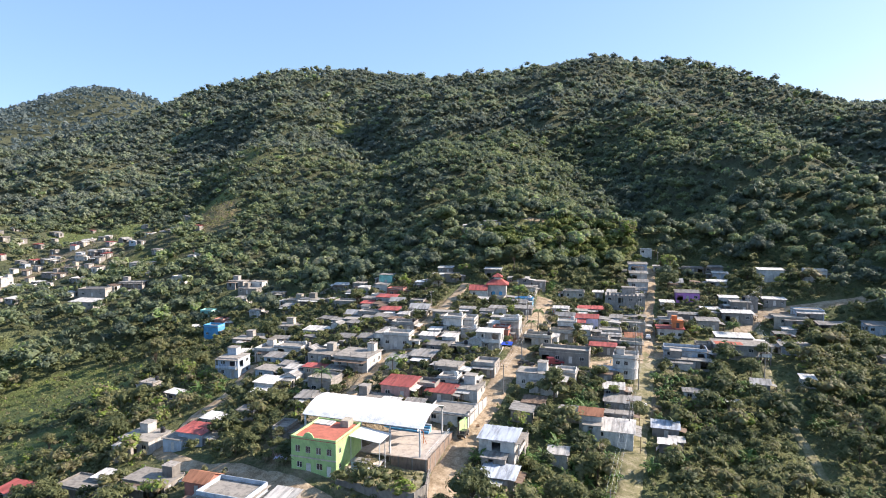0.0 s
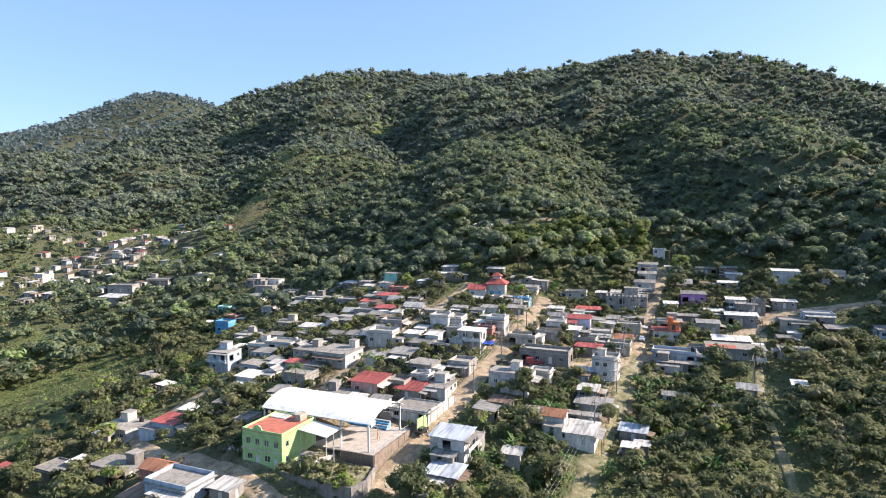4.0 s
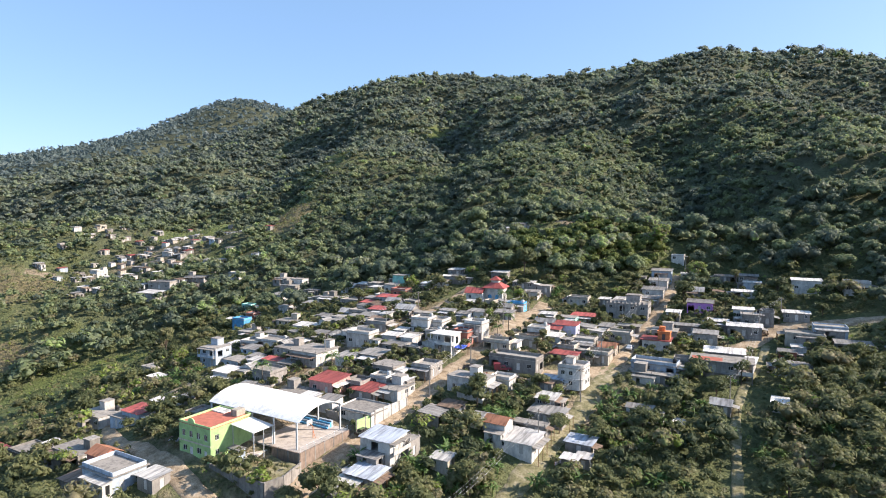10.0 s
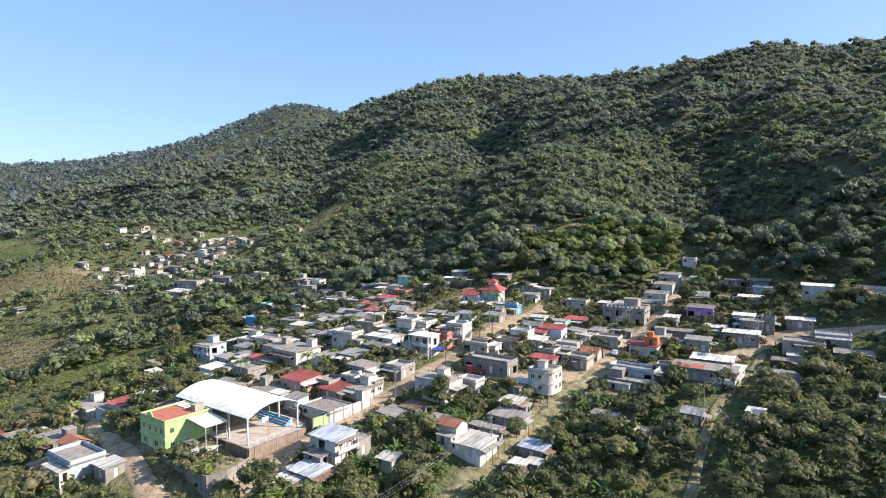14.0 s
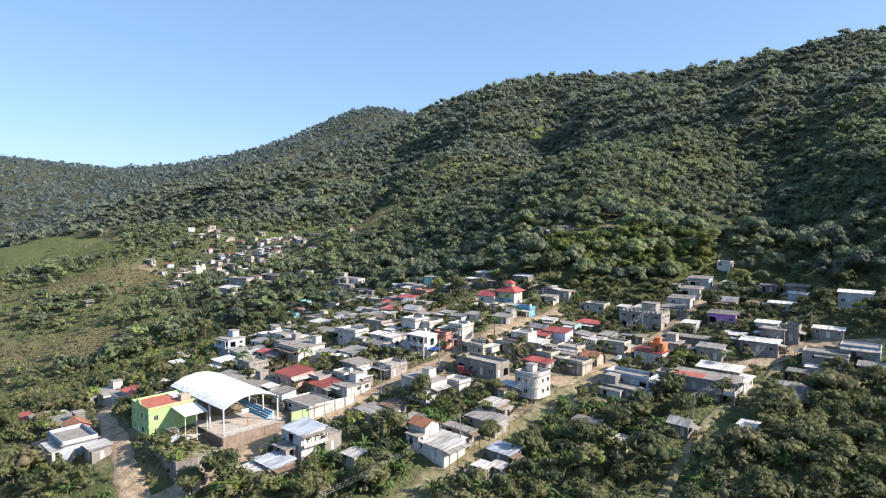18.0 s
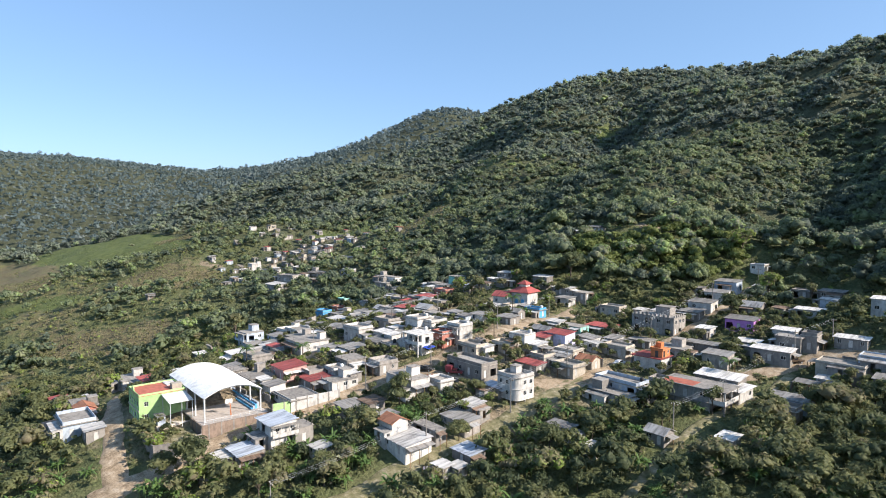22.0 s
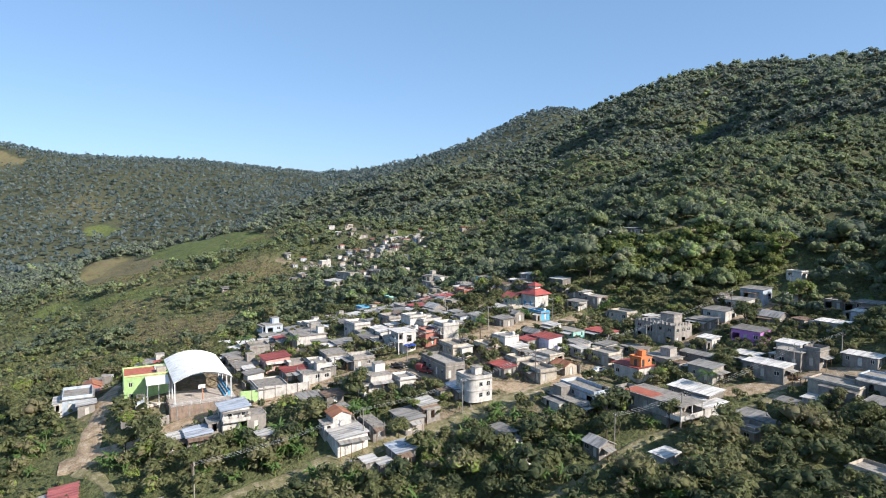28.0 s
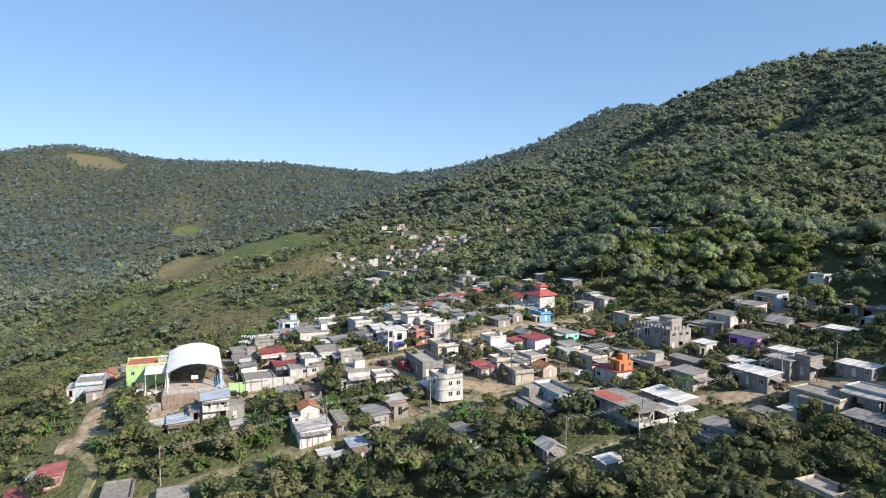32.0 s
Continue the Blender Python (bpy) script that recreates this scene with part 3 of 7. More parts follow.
for key, (w, line) in ROAD_LINES.items():
    if key in ROADS:
        build_road("road_" + key, w, line, DIRT, "rutted pale dirt road between the houses")
    else:
        build_road("road_" + key, w, line, TRACK, "grass-grown track with two worn wheel ruts")

# ---- houses ----


def wall_face(bm, a, b, z0, z1, holes, deep=0.16):
    """One wall from a to b (seen from outside, left to right) with openings (u0, u1, v0, v1) that go through it."""
    a, b = Vector(a), Vector(b)
    u = (b - a).normalized()
    inward = Vector((-u.y, u.x, 0)) * deep
    us = sorted({round(q, 3) for q in (0, (b - a).length, *(h[0] for h in holes), *(h[1] for h in holes))})
    vs = sorted({round(q, 3) for q in (z0, z1, *(h[2] for h in holes), *(h[3] for h in holes))})
    at = {}

    def vert(x, z, back=False):
        key = (round(x, 3), round(z, 3), back)
        if key not in at:
            p = a + u * x + (inward if back else Vector())
            at[key] = bm.verts.new((p.x, p.y, z))
        return at[key]

    for x0, x1 in zip(us, us[1:]):
        for q0, q1 in zip(vs, vs[1:]):
            if not any(h[0] < (x0 + x1) / 2 < h[1] and h[2] < (q0 + q1) / 2 < h[3] for h in holes):
                bm.faces.new((vert(x0, q0), vert(x1, q0), vert(x1, q1), vert(x0, q1)))
    for x0, x1, q0, q1 in holes:
        loop = [(x0, q0), (x1, q0), (x1, q1), (x0, q1)]
        for (p, q), (r, s) in zip(loop, loop[1:] + loop[:1]):
            try:
                bm.faces.new((vert(p, q), vert(p, q, True), vert(r, s, True), vert(r, s)))
            except ValueError:
                pass


WINDOWS = {}


def window_meshes(w, h):
    """A frame with a bar in the middle and two panes behind it, made once for each size."""
    key = (round(w, 1), round(h, 1))
    if key not in WINDOWS:
        w, h = key
        t = 0.07
        bm = bmesh.new()
        wall_face(bm, (-w / 2, -0.02, 0), (w / 2, -0.02, 0), 0, h, [(t, w / 2 - t / 2, t, h - t), (w / 2 + t / 2, w - t, t, h - t)], 0.06)
        fr = bpy.data.meshes.new("window")
        bm.to_mesh(fr)
        bm.free()
        bm = boxes((-w / 2 + t / 2, w / 2 - t / 2, 0.01, 0.03, t / 2, h - t / 2))
        pa = bpy.data.meshes.new("pane")
        bm.to_mesh(pa)
        bm.free()
        fr.materials.append(FRAME)
        pa.materials.append(GLASS)
        WINDOWS[key] = fr, pa
    return WINDOWS[key]


DOORS = {}


def door_mesh(w, h):
    key = (round(w, 1), round(h, 1))
    if key not in DOORS:
        w, h = key
        bm = boxes((-w / 2, w / 2, 0.0, 0.05, 0, h), (-w / 2 + 0.12, w / 2 - 0.12, -0.025, 0.0, 0.15, h * 0.45), (-w / 2 + 0.12, w / 2 - 0.12, -0.025, 0.0, h * 0.52, h - 0.15), (w / 2 - 0.14, w / 2 - 0.1, -0.06, -0.0, h * 0.47, h * 0.5))
        me = bpy.data.meshes.new("door")
        bm.to_mesh(me)
        bm.free()
        DOORS[key] = me
    return DOORS[key]


def add_walls(home, x0, x1, y0, y1, low, high, mat, rng, floors=1, base=0.0, blank=(), wide=1.3, name="wall", shopfront=False):
    """Four walls with doors and windows, from low (in the ground) to high; storeys start at base."""
    corners = [(x0, y0), (x1, y0), (x1, y1), (x0, y1)]
    bm = bmesh.new()
    story = (high - base) / floors
    made = []
    for side in range(4):
        (ax, ay), (bx, by) = corners[side], corners[(side + 1) % 4]
        span = math.hypot(bx - ax, by - ay)
        holes = []
        if side not in blank:
            for fl in range(floors):
                count = max(1, int(span / 3.1 + rng.random() * 0.7))
                if rng.random() < 0.12:
                    count -= 1
                for k in range(count):
                    mid = span * (k + 0.5) / count + rng.uniform(-0.2, 0.2)
                    door = fl == 0 and side in (0, 1) and k == (count // 2 if side == 0 else 0)
                    w, h = (1.0, 2.05) if door else (wide if rng.random() < 0.75 else wide * 0.7, 1.15)
                    bay = not door and side in (0, 1) and name == "wall" and not shopfront and rng.random() < 0.24
                    if bay:
                        w, h = rng.uniform(1.6, 2.3), 2.0
                    if shopfront and fl == 0 and side == 0:
                        w, h, door = 2.0, 2.2, True
                    if mid - w / 2 < 0.25 or mid + w / 2 > span - 0.25:
                        continue
                    z = base + fl * story + (0.02 if door or bay else 0.95)
                    if z + h > high - 0.2:
                        h = max(0.5, high - 0.25 - z)
                        if door and h < 1.8:
                            continue
                    if holes and mid - w / 2 < holes[-1][1] + 0.2 and holes[-1][2] < z + h and z < holes[-1][3]:
                        continue
                    holes.append((mid - w / 2, mid + w / 2, z, z + h))
                    if not bay:
                        made.append((side, ax, ay, bx, by, mid, z, w, h, door))
        wall_face(bm, (ax, ay, 0), (bx, by, 0), low, high, holes)
    wall = part(name, bm, mat, home)
    for side, ax, ay, bx, by, mid, z, w, h, door in made:
        ang = math.atan2(by - ay, bx - ax)
        ux, uy = math.cos(ang), math.sin(ang)
        m = Matrix.Translation((ax + ux * mid - uy * 0.1, ay + uy * mid + ux * 0.1, z)) @ Matrix.Rotation(ang, 4, "Z")
        if door:
            part_of("door", door_mesh(w, h), rng.choice([WOOD, DARKMETAL, STEEL, DARKMETAL, WALLS["white"], WALLS["paleblue"]]), home, at=m)
        else:
            fr, pa = window_meshes(w, h)
            win = part_of("window", fr, FRAME, home, at=m)
            part_of("pane", pa, GLASS, win)
    return wall


def water_tank(m, white, on):
    t = thing("water_tank", m, f"{'white' if white else 'black'} plastic water tank on {on}", "tank", "roof water tanks")
    bm = bmesh.new()
    prof = [(0.55, 0), (0.58, 0.1), (0.58, 0.4), (0.555, 0.45), (0.58, 0.5), (0.58, 0.95), (0.5, 1.15), (0.25, 1.3)]
    rows = [[(r * math.cos(a), r * math.sin(a), z) for a in (2 * math.pi * k / 14 for k in range(15))] for r, z in prof]
    strip(bm, rows)
    bmesh.ops.remove_doubles(bm, verts=bm.verts, dist=0.002)
    part("tank_body", bm, FRAME if white else BLACK, t)
    bm = bmesh.new()
    tube(bm, (0, 0, 1.28), (0, 0, 1.38), 0.26, 0.22, 12)
    part("lid", bm, BLACK, t)
    return t


def sheet_roof(home, x0, x1, y0, y1, z, mat, rise, over=0.45, name="roof"):
    """A thin single-pitch sheet roof of overlapping sheets on purlins; it falls towards -y."""
    x0, x1, y0, y1 = x0 - over, x1 + over, y0 - over, y1 + over
    bm = bmesh.new()
    n = max(2, round((x1 - x0) / 0.9))
    xs = [x0]
    for k in range(1, n):
        q = x0 + (x1 - x0) * k / n
        xs += [q, q + 0.05]
    xs.append(x1)
    ends = []
    for yy, zz, thick in ((y0, z, 0), (y0, z, 0.05), (y1, z + rise, 0.05), (y1, z + rise, 0)):
        ends.append([(q, yy + 0.09 * math.sin((k // 2) * 2.7 + x0), zz + thick + 0.03 * ((k // 2) % 2)) for k, q in enumerate(xs)])
    strip(bm, [*ends, ends[0]])
    bmesh.ops.remove_doubles(bm, verts=bm.verts, dist=0.001)
    return part(name, bm, mat, home)


def gable_roof(home, x0, x1, y0, y1, z, mat, rise, over=0.4):
    """A two-pitch roof, ridge along the longer side, with closed gables."""
    along_x = (x1 - x0) >= (y1 - y0)
    bm = bmesh.new()
    X0, X1, Y0, Y1 = x0 - over, x1 + over, y0 - over, y1 + over
    cx, cy = (x0 + x1) / 2, (y0 + y1) / 2
    if along_x:
        sides = [[(X0, Y0, z), (X1, Y0, z), (X1, cy, z + rise), (X0, cy, z + rise)], [(X1, Y1, z), (X0, Y1, z), (X0, cy, z + rise), (X1, cy, z + rise)]]
        gab = [[(x0, y0, z), (x0, cy, z + rise - 0.06), (x0, y1, z)], [(x1, y1, z), (x1, cy, z + rise - 0.06), (x1, y0, z)]]
    else:
        sides = [[(X0, Y1, z), (X0, Y0, z), (cx, Y0, z + rise), (cx, Y1, z + rise)], [(X1, Y0, z), (X1, Y1, z), (cx, Y1, z + rise), (cx, Y0, z + rise)]]
        gab = [[(x0, y0, z), (x1, y0, z), (cx, y0, z + rise - 0.06)], [(x1, y1, z), (x0, y1, z), (cx, y1, z + rise - 0.06)]]
    for s in sides:
        top = [bm.verts.new((p[0], p[1], p[2] + 0.05)) for p in s]
        low = [bm.verts.new((p[0], p[1], p[2] - 0.03)) for p in s]
        bm.faces.new(top)
        bm.faces.new(low[::-1])
        for k in range(4):
            bm.faces.new((low[k], low[(k + 1) % 4], top[(k + 1) % 4], top[k]))
    part("roof", bm, mat, home)
    walls = []
    for g in gab:
        bm = bmesh.new()
        bm.faces.new([bm.verts.new(p) for p in g])
        walls.append(bm)
    return walls


def porch(home, m, x0, x1, y0, y1, z, rng, side):
    """A lean-to roof on posts along one wall: side 0 front, 1 and 3 flanks."""
    out = rng.uniform(1.3, 2.3)
    a, b = sorted(rng.uniform(0.0, 1.0) for _ in range(2))
    if b - a < 0.5:
        a, b = 0.0, rng.choice([0.7, 1.0])
    span = (x1 - x0) if side == 0 else (y1 - y0)
    turn = {0: Matrix.Translation((x0, y0, 0)), 1: Matrix.Translation((x1, y0, 0)) @ Matrix.Rotation(math.pi / 2, 4, "Z"), 3: Matrix.Translation((x0, y1, 0)) @ Matrix.Rotation(-math.pi / 2, 4, "Z")}[side]
    u0, u1 = a * span, b * span
    bm = bmesh.new()
    n = max(2, int((u1 - u0) / 0.9))
    rows = []
    for v, zz in ((-0.05, z), (-0.05, z + 0.05), (-out, z - 0.22), (-out, z - 0.27), (-0.05, z)):
        rows.append([(u0 + (u1 - u0) * k / n, v - 0.07 * math.sin(k * 2.3) * (v < -1), zz + 0.02 * (k % 2)) for k in range(n + 1)])
    strip(bm, rows)
    bmesh.ops.remove_doubles(bm, verts=bm.verts, dist=0.001)
    roof = part("porch_roof", bm, ROOFS[rng.choice(["grey", "pale", "rust", "gable"])], home)
    roof.matrix_basis = turn
    for k in range(max(2, int((u1 - u0) / 2.6) + 1)):
        u = min(u1 - 0.1, u0 + 0.1 + 2.6 * k)
        p = m @ turn @ Vector((u, -out + 0.15, 0))
        low = height(p.x, p.y) - m.translation.z - 0.3
        if low < z - 0.5:
            post = part("porch_post", boxes((u - 0.06, u + 0.06, -out + 0.09, -out + 0.21, low, z - 0.23)), WOOD, home)
            post.matrix_basis = turn


def annex(home, m, x0, x1, y0, y1, low, top, mat, rng):
    """A lower room built against one flank, under a patched sheet or a thin slab."""
    side = rng.choice([1, 1, 3, 0])
    out, z = rng.uniform(1.8, 3.2), max(low + 2.4, min(top - 0.5, rng.uniform(2.1, 2.6)))
    if side == 0:
        a = rng.uniform(0, 0.4) * (x1 - x0)
        bx = (x0 + a, min(x1, x0 + a + rng.uniform(0.5, 0.8) * (x1 - x0)), y0 - out, y0 - 0.003)
    elif side == 1:
        a = rng.uniform(0, 0.35) * (y1 - y0)
        bx = (x1 + 0.003, x1 + out, y0 + a, min(y1, y0 + a + rng.uniform(0.55, 0.9) * (y1 - y0)))
    else:
        a = rng.uniform(0, 0.35) * (y1 - y0)
        bx = (x0 - out, x0 - 0.003, y0 + a, min(y1, y0 + a + rng.uniform(0.55, 0.9) * (y1 - y0)))
    pts = [m @ Vector((u, v, 0)) for u in bx[:2] for v in bx[2:]]
    if off_road(np.array([p.x for p in pts]), np.array([p.y for p in pts])).min() < 0.3:
        return
    foot = min(low, min(height(p.x, p.y) for p in pts) - m.translation.z - 0.3)
    wall = rng.choice([mat, WALLS["concrete"], WALLS["plaster"], WALLS["white"]])
    bm = bmesh.new()
    span = bx[1] - bx[0]
    ring = [(bx[0], bx[2]), (bx[1], bx[2]), (bx[1], bx[3]), (bx[0], bx[3])]
    for k in range(4):
        (ax, ay), (cx, cy) = ring[k], ring[(k + 1) % 4]
        ln = math.hypot(cx - ax, cy - ay)
        holes = [(ln * 0.3, ln * 0.3 + min(1.0, ln * 0.4), max(foot + 0.2, z - 2.25), z - 0.35)] if k in (0, 1) and ln > 1.6 else []
        wall_face(bm, (ax, ay, 0), (cx, cy, 0), foot, z, holes)
    part("annex_wall", bm, wall, home)
    bm = boxes((bx[0] - 0.25, bx[1] + 0.25, bx[2] - 0.25, bx[3] + (0.0 if side == 0 else 0.25), z, z + 0.07))
    for v in bm.verts:
        v.co.z -= 0.07 * ((v.co.x - x1) if side == 1 else (x0 - v.co.x) if side == 3 else (y0 - v.co.y)) - 0.15
    part("annex_roof", bm, rng.choice([ROOFS["grey"], ROOFS["rust"], ROOFS["gable"], WALLS["slabtop"], ROOFS["pale"]]), home)


def balcony(home, x0, x1, y0, y1, zb, top, mat, rng):
    """A gallery along the front or the sunny flank of an upper floor, with piers, a parapet and a roof of its own."""
    deep = rng.uniform(0.9, 1.3)
    side = rng.choice([0, 1])
    span = (x1 - x0) if side == 0 else (y1 - y0)
    turn = Matrix.Translation((x0, y0, 0)) if side == 0 else Matrix.Translation((x1, y0, 0)) @ Matrix.Rotation(math.pi / 2, 4, "Z")
    made = [part("balcony_slab", boxes((0, span, -deep, -0.13, zb - 0.14, zb)), WALLS["slabtop"], home), part("balcony_parapet", boxes((0, span, -deep, -deep + 0.1, zb, zb + 0.85)), mat, home),
            part("balcony_roof", boxes((-0.15, span + 0.15, -deep - 0.2, -0.003, top - 0.25, top - 0.13)), WALLS["slabtop"], home)]
    n = max(2, round(span / 2.4))
    for k in range(n + 1):
        u = 0.02 + (span - 0.24) * k / n
        made.append(part("balcony_pier", boxes((u, u + 0.2, -deep + 0.11, -deep + 0.29, zb, top - 0.25)), mat, home))
    for ob in made:
        ob.matrix_basis = turn


WORDS = {"white": "whitewashed", "plaster": "weathered grey plaster", "concrete": "bare grey block", "beige": "beige rendered", "paleblue": "pale blue painted", "blue": "sky blue painted", "turquoise": "turquoise painted",
         "pink": "faded pink", "red": "brick red painted", "purple": "purple painted", "lilac": "lilac painted", "orange": "orange painted"}
ROOF_WORDS = {"slab": "a flat concrete roof", "tank": "a rooftop water tank", "pale": "a pale metal sheet roof", "grey": "a grey metal sheet roof", "red": "a red metal sheet roof", "redworn": "a worn red sheet roof",
              "blue": "a blue-grey metal sheet roof", "rust": "a rusty sheet roof", "tile": "a clay-coloured gable roof", "gable": "a dull metal gable roof"}


def house(x, y, yaw, w, d, h, wall, roof, stilts=False):
    """A village house, w across and d deep, whose roof lies h above the ground at its middle."""
    rng = random.Random(int(x * 37 + y * 101))
    w, d, h = w * 1.08, d * 1.14, max(2.25, h * 0.93)
    HOMES.append((x, y, 0.5 * math.hypot(w, d)))
    m = Matrix.Translation((x, y, height(x, y))) @ Matrix.Rotation(radians(yaw), 4, "Z")
    z = m.translation.z
    floors = max(1, int((h + 0.4) / 2.7))
    near = [height(*(m @ Vector((sx * w / 2, sy * d / 2, 0)))[:2]) - z for sx in (-1, 1) for sy in (-1, 1)]
    low = min(near) - 0.4
    word = {1: "single-storey", 2: "two-storey"}.get(floors, "three-storey")
    home = thing("house", m, f"{word} {WORDS[wall]} house with {ROOF_WORDS[roof]}", "house", "village houses")
    x0, x1, y0, y1 = -w / 2, w / 2, -d / 2, d / 2
    mat = WALLS[wall]
    flat = roof in ("slab", "tank")
    top = h - 0.15 if flat else h - 0.1
    base = min(0.2, max(near) * 0.5)
    if base < low + 0.2:
        base = low + 0.3
    if top - base < 2.3:
        base = max(low + 0.1, top - 2.4)
    add_walls(home, x0, x1, y0, y1, low, top, mat, rng, max(1, int((top - base + 0.3) / 2.5)) if floors > 1 else 1, base)
    if floors > 1:
        zb = base + (top - base) / 2
        part("floor_band", boxes((x0 - 0.12, x1 + 0.12, y0 - 0.12, y1 + 0.12, zb - 0.16, zb - 0.02)), WALLS["slabtop"] if rng.random() < 0.5 else mat, home)
    if flat:
        o = rng.choice([0.15, 0.3, 0.5])
        part("roof", boxes((x0 - o, x1 + o, y0 - o, y1 + o, top, top + 0.16)), WALLS["slabtop"], home, "stained concrete slab")
        t = top + 0.16
        kind = rng.random()
        if kind < 0.55:
            ph, q = rng.choice([0.35, 0.6, 0.8]), 0.13
            for r in ((x0, x1, y0, y0 + q), (x0, x1, y1 - q, y1), (x0, x0 + q, y0 + q, y1 - q), (x1 - q, x1, y0 + q, y1 - q)):
                part("parapet", boxes((*r, t, t + ph)), mat, home)
        elif kind < 0.85:
            for sx in (x0 + 0.2, 0, x1 - 0.2):
                for sy in (y0 + 0.2, y1 - 0.2):
                    bm = bmesh.new()
                    for ex, ey in ((-0.07, -0.07), (0.07, -0.07), (0.07, 0.07), (-0.07, 0.07)):
                        tube(bm, (sx + ex, sy + ey, t), (sx + ex + rng.uniform(-0.05, 0.05), sy + ey, t + rng.uniform(0.7, 1.1)), 0.015, n=4)
                    box(bm, sx - 0.12, sx + 0.12, sy - 0.12, sy + 0.12, t, t + 0.3)
                    part("column_stub", bm, WALLS["concrete"], home, "starter bars of an unfinished column")
        if kind > 0.45 and w * d > 45:
            hw, hd = rng.uniform(2.2, 3.2), rng.uniform(2.2, 3.0)
            hx, hy = x0 + hw / 2 + rng.random() * (w - hw), y1 - hd / 2 - rng.random() * 0.8
            hx = min(hx, x1 - hw / 2)
            bm = bmesh.new()
            box(bm, hx - hw / 2, hx + hw / 2, hy - hd / 2, hy + hd / 2, t, t + 2.2)
            hut = part("stair_hut", bm, mat, home)
            part("hut_roof", boxes((hx - hw / 2 - 0.15, hx + hw / 2 + 0.15, hy - hd / 2 - 0.15, hy + hd / 2 + 0.15, t + 2.2, t + 2.32)), WALLS["slabtop"], hut)
        if roof == "tank" or (kind < 0.25 and rng.random() < 0.7):
            water_tank(m @ Matrix.Translation((x1 - 1.2, y1 - 1.3, t)), rng.random() < 0.4, "a flat roof")
    elif roof in ("gable", "tile"):
        for bm in gable_roof(home, x0, x1, y0, y1, top, ROOFS[roof], 0.28 * min(w, d)):
            part("gable_wall", bm, mat, home)
    else:
        rise = 0.09 * d
        bm = bmesh.new()
        # upper strip of wall under the pitch
        for pts in ([(x0, y0, top), (x0, y1, top + rise), (x0, y1, top)], [(x1, y0, top), (x1, y1, top), (x1, y1, top + rise)], [(x0, y1, top), (x0, y1, top + rise), (x1, y1, top + rise), (x1, y1, top)]):
            bm.faces.new([bm.verts.new(p) for p in pts])
        part("upper_wall", bm, mat, home)
        sheet_roof(home, x0, x1, y0, y1, top + 0.14, ROOFS[roof], rise)
    if w * d > 18 and rng.random() < 0.6:
        annex(home, m, x0, x1, y0, y1, low, top, mat, rng)
    if floors > 1 and w * d > 22 and rng.random() < 0.6:
        balcony(home, x0, x1, y0, y1, base + (top - base) / 2, top, mat, rng)
    elif w * d > 16 and rng.random() < 0.75:
        porch(home, m, x0, x1, y0, y1, min(top - 0.25, base + 2.5), rng, rng.choice([0, 1, 1, 3]))
    return home


# ---- the lime-green hall, the covered court and their yard ----
COURT = Matrix.Translation((-5.7, 124.2, 0)) @ Matrix.Rotation(radians(-18.5), 4, "Z")
FLOOR_Z = 7.9


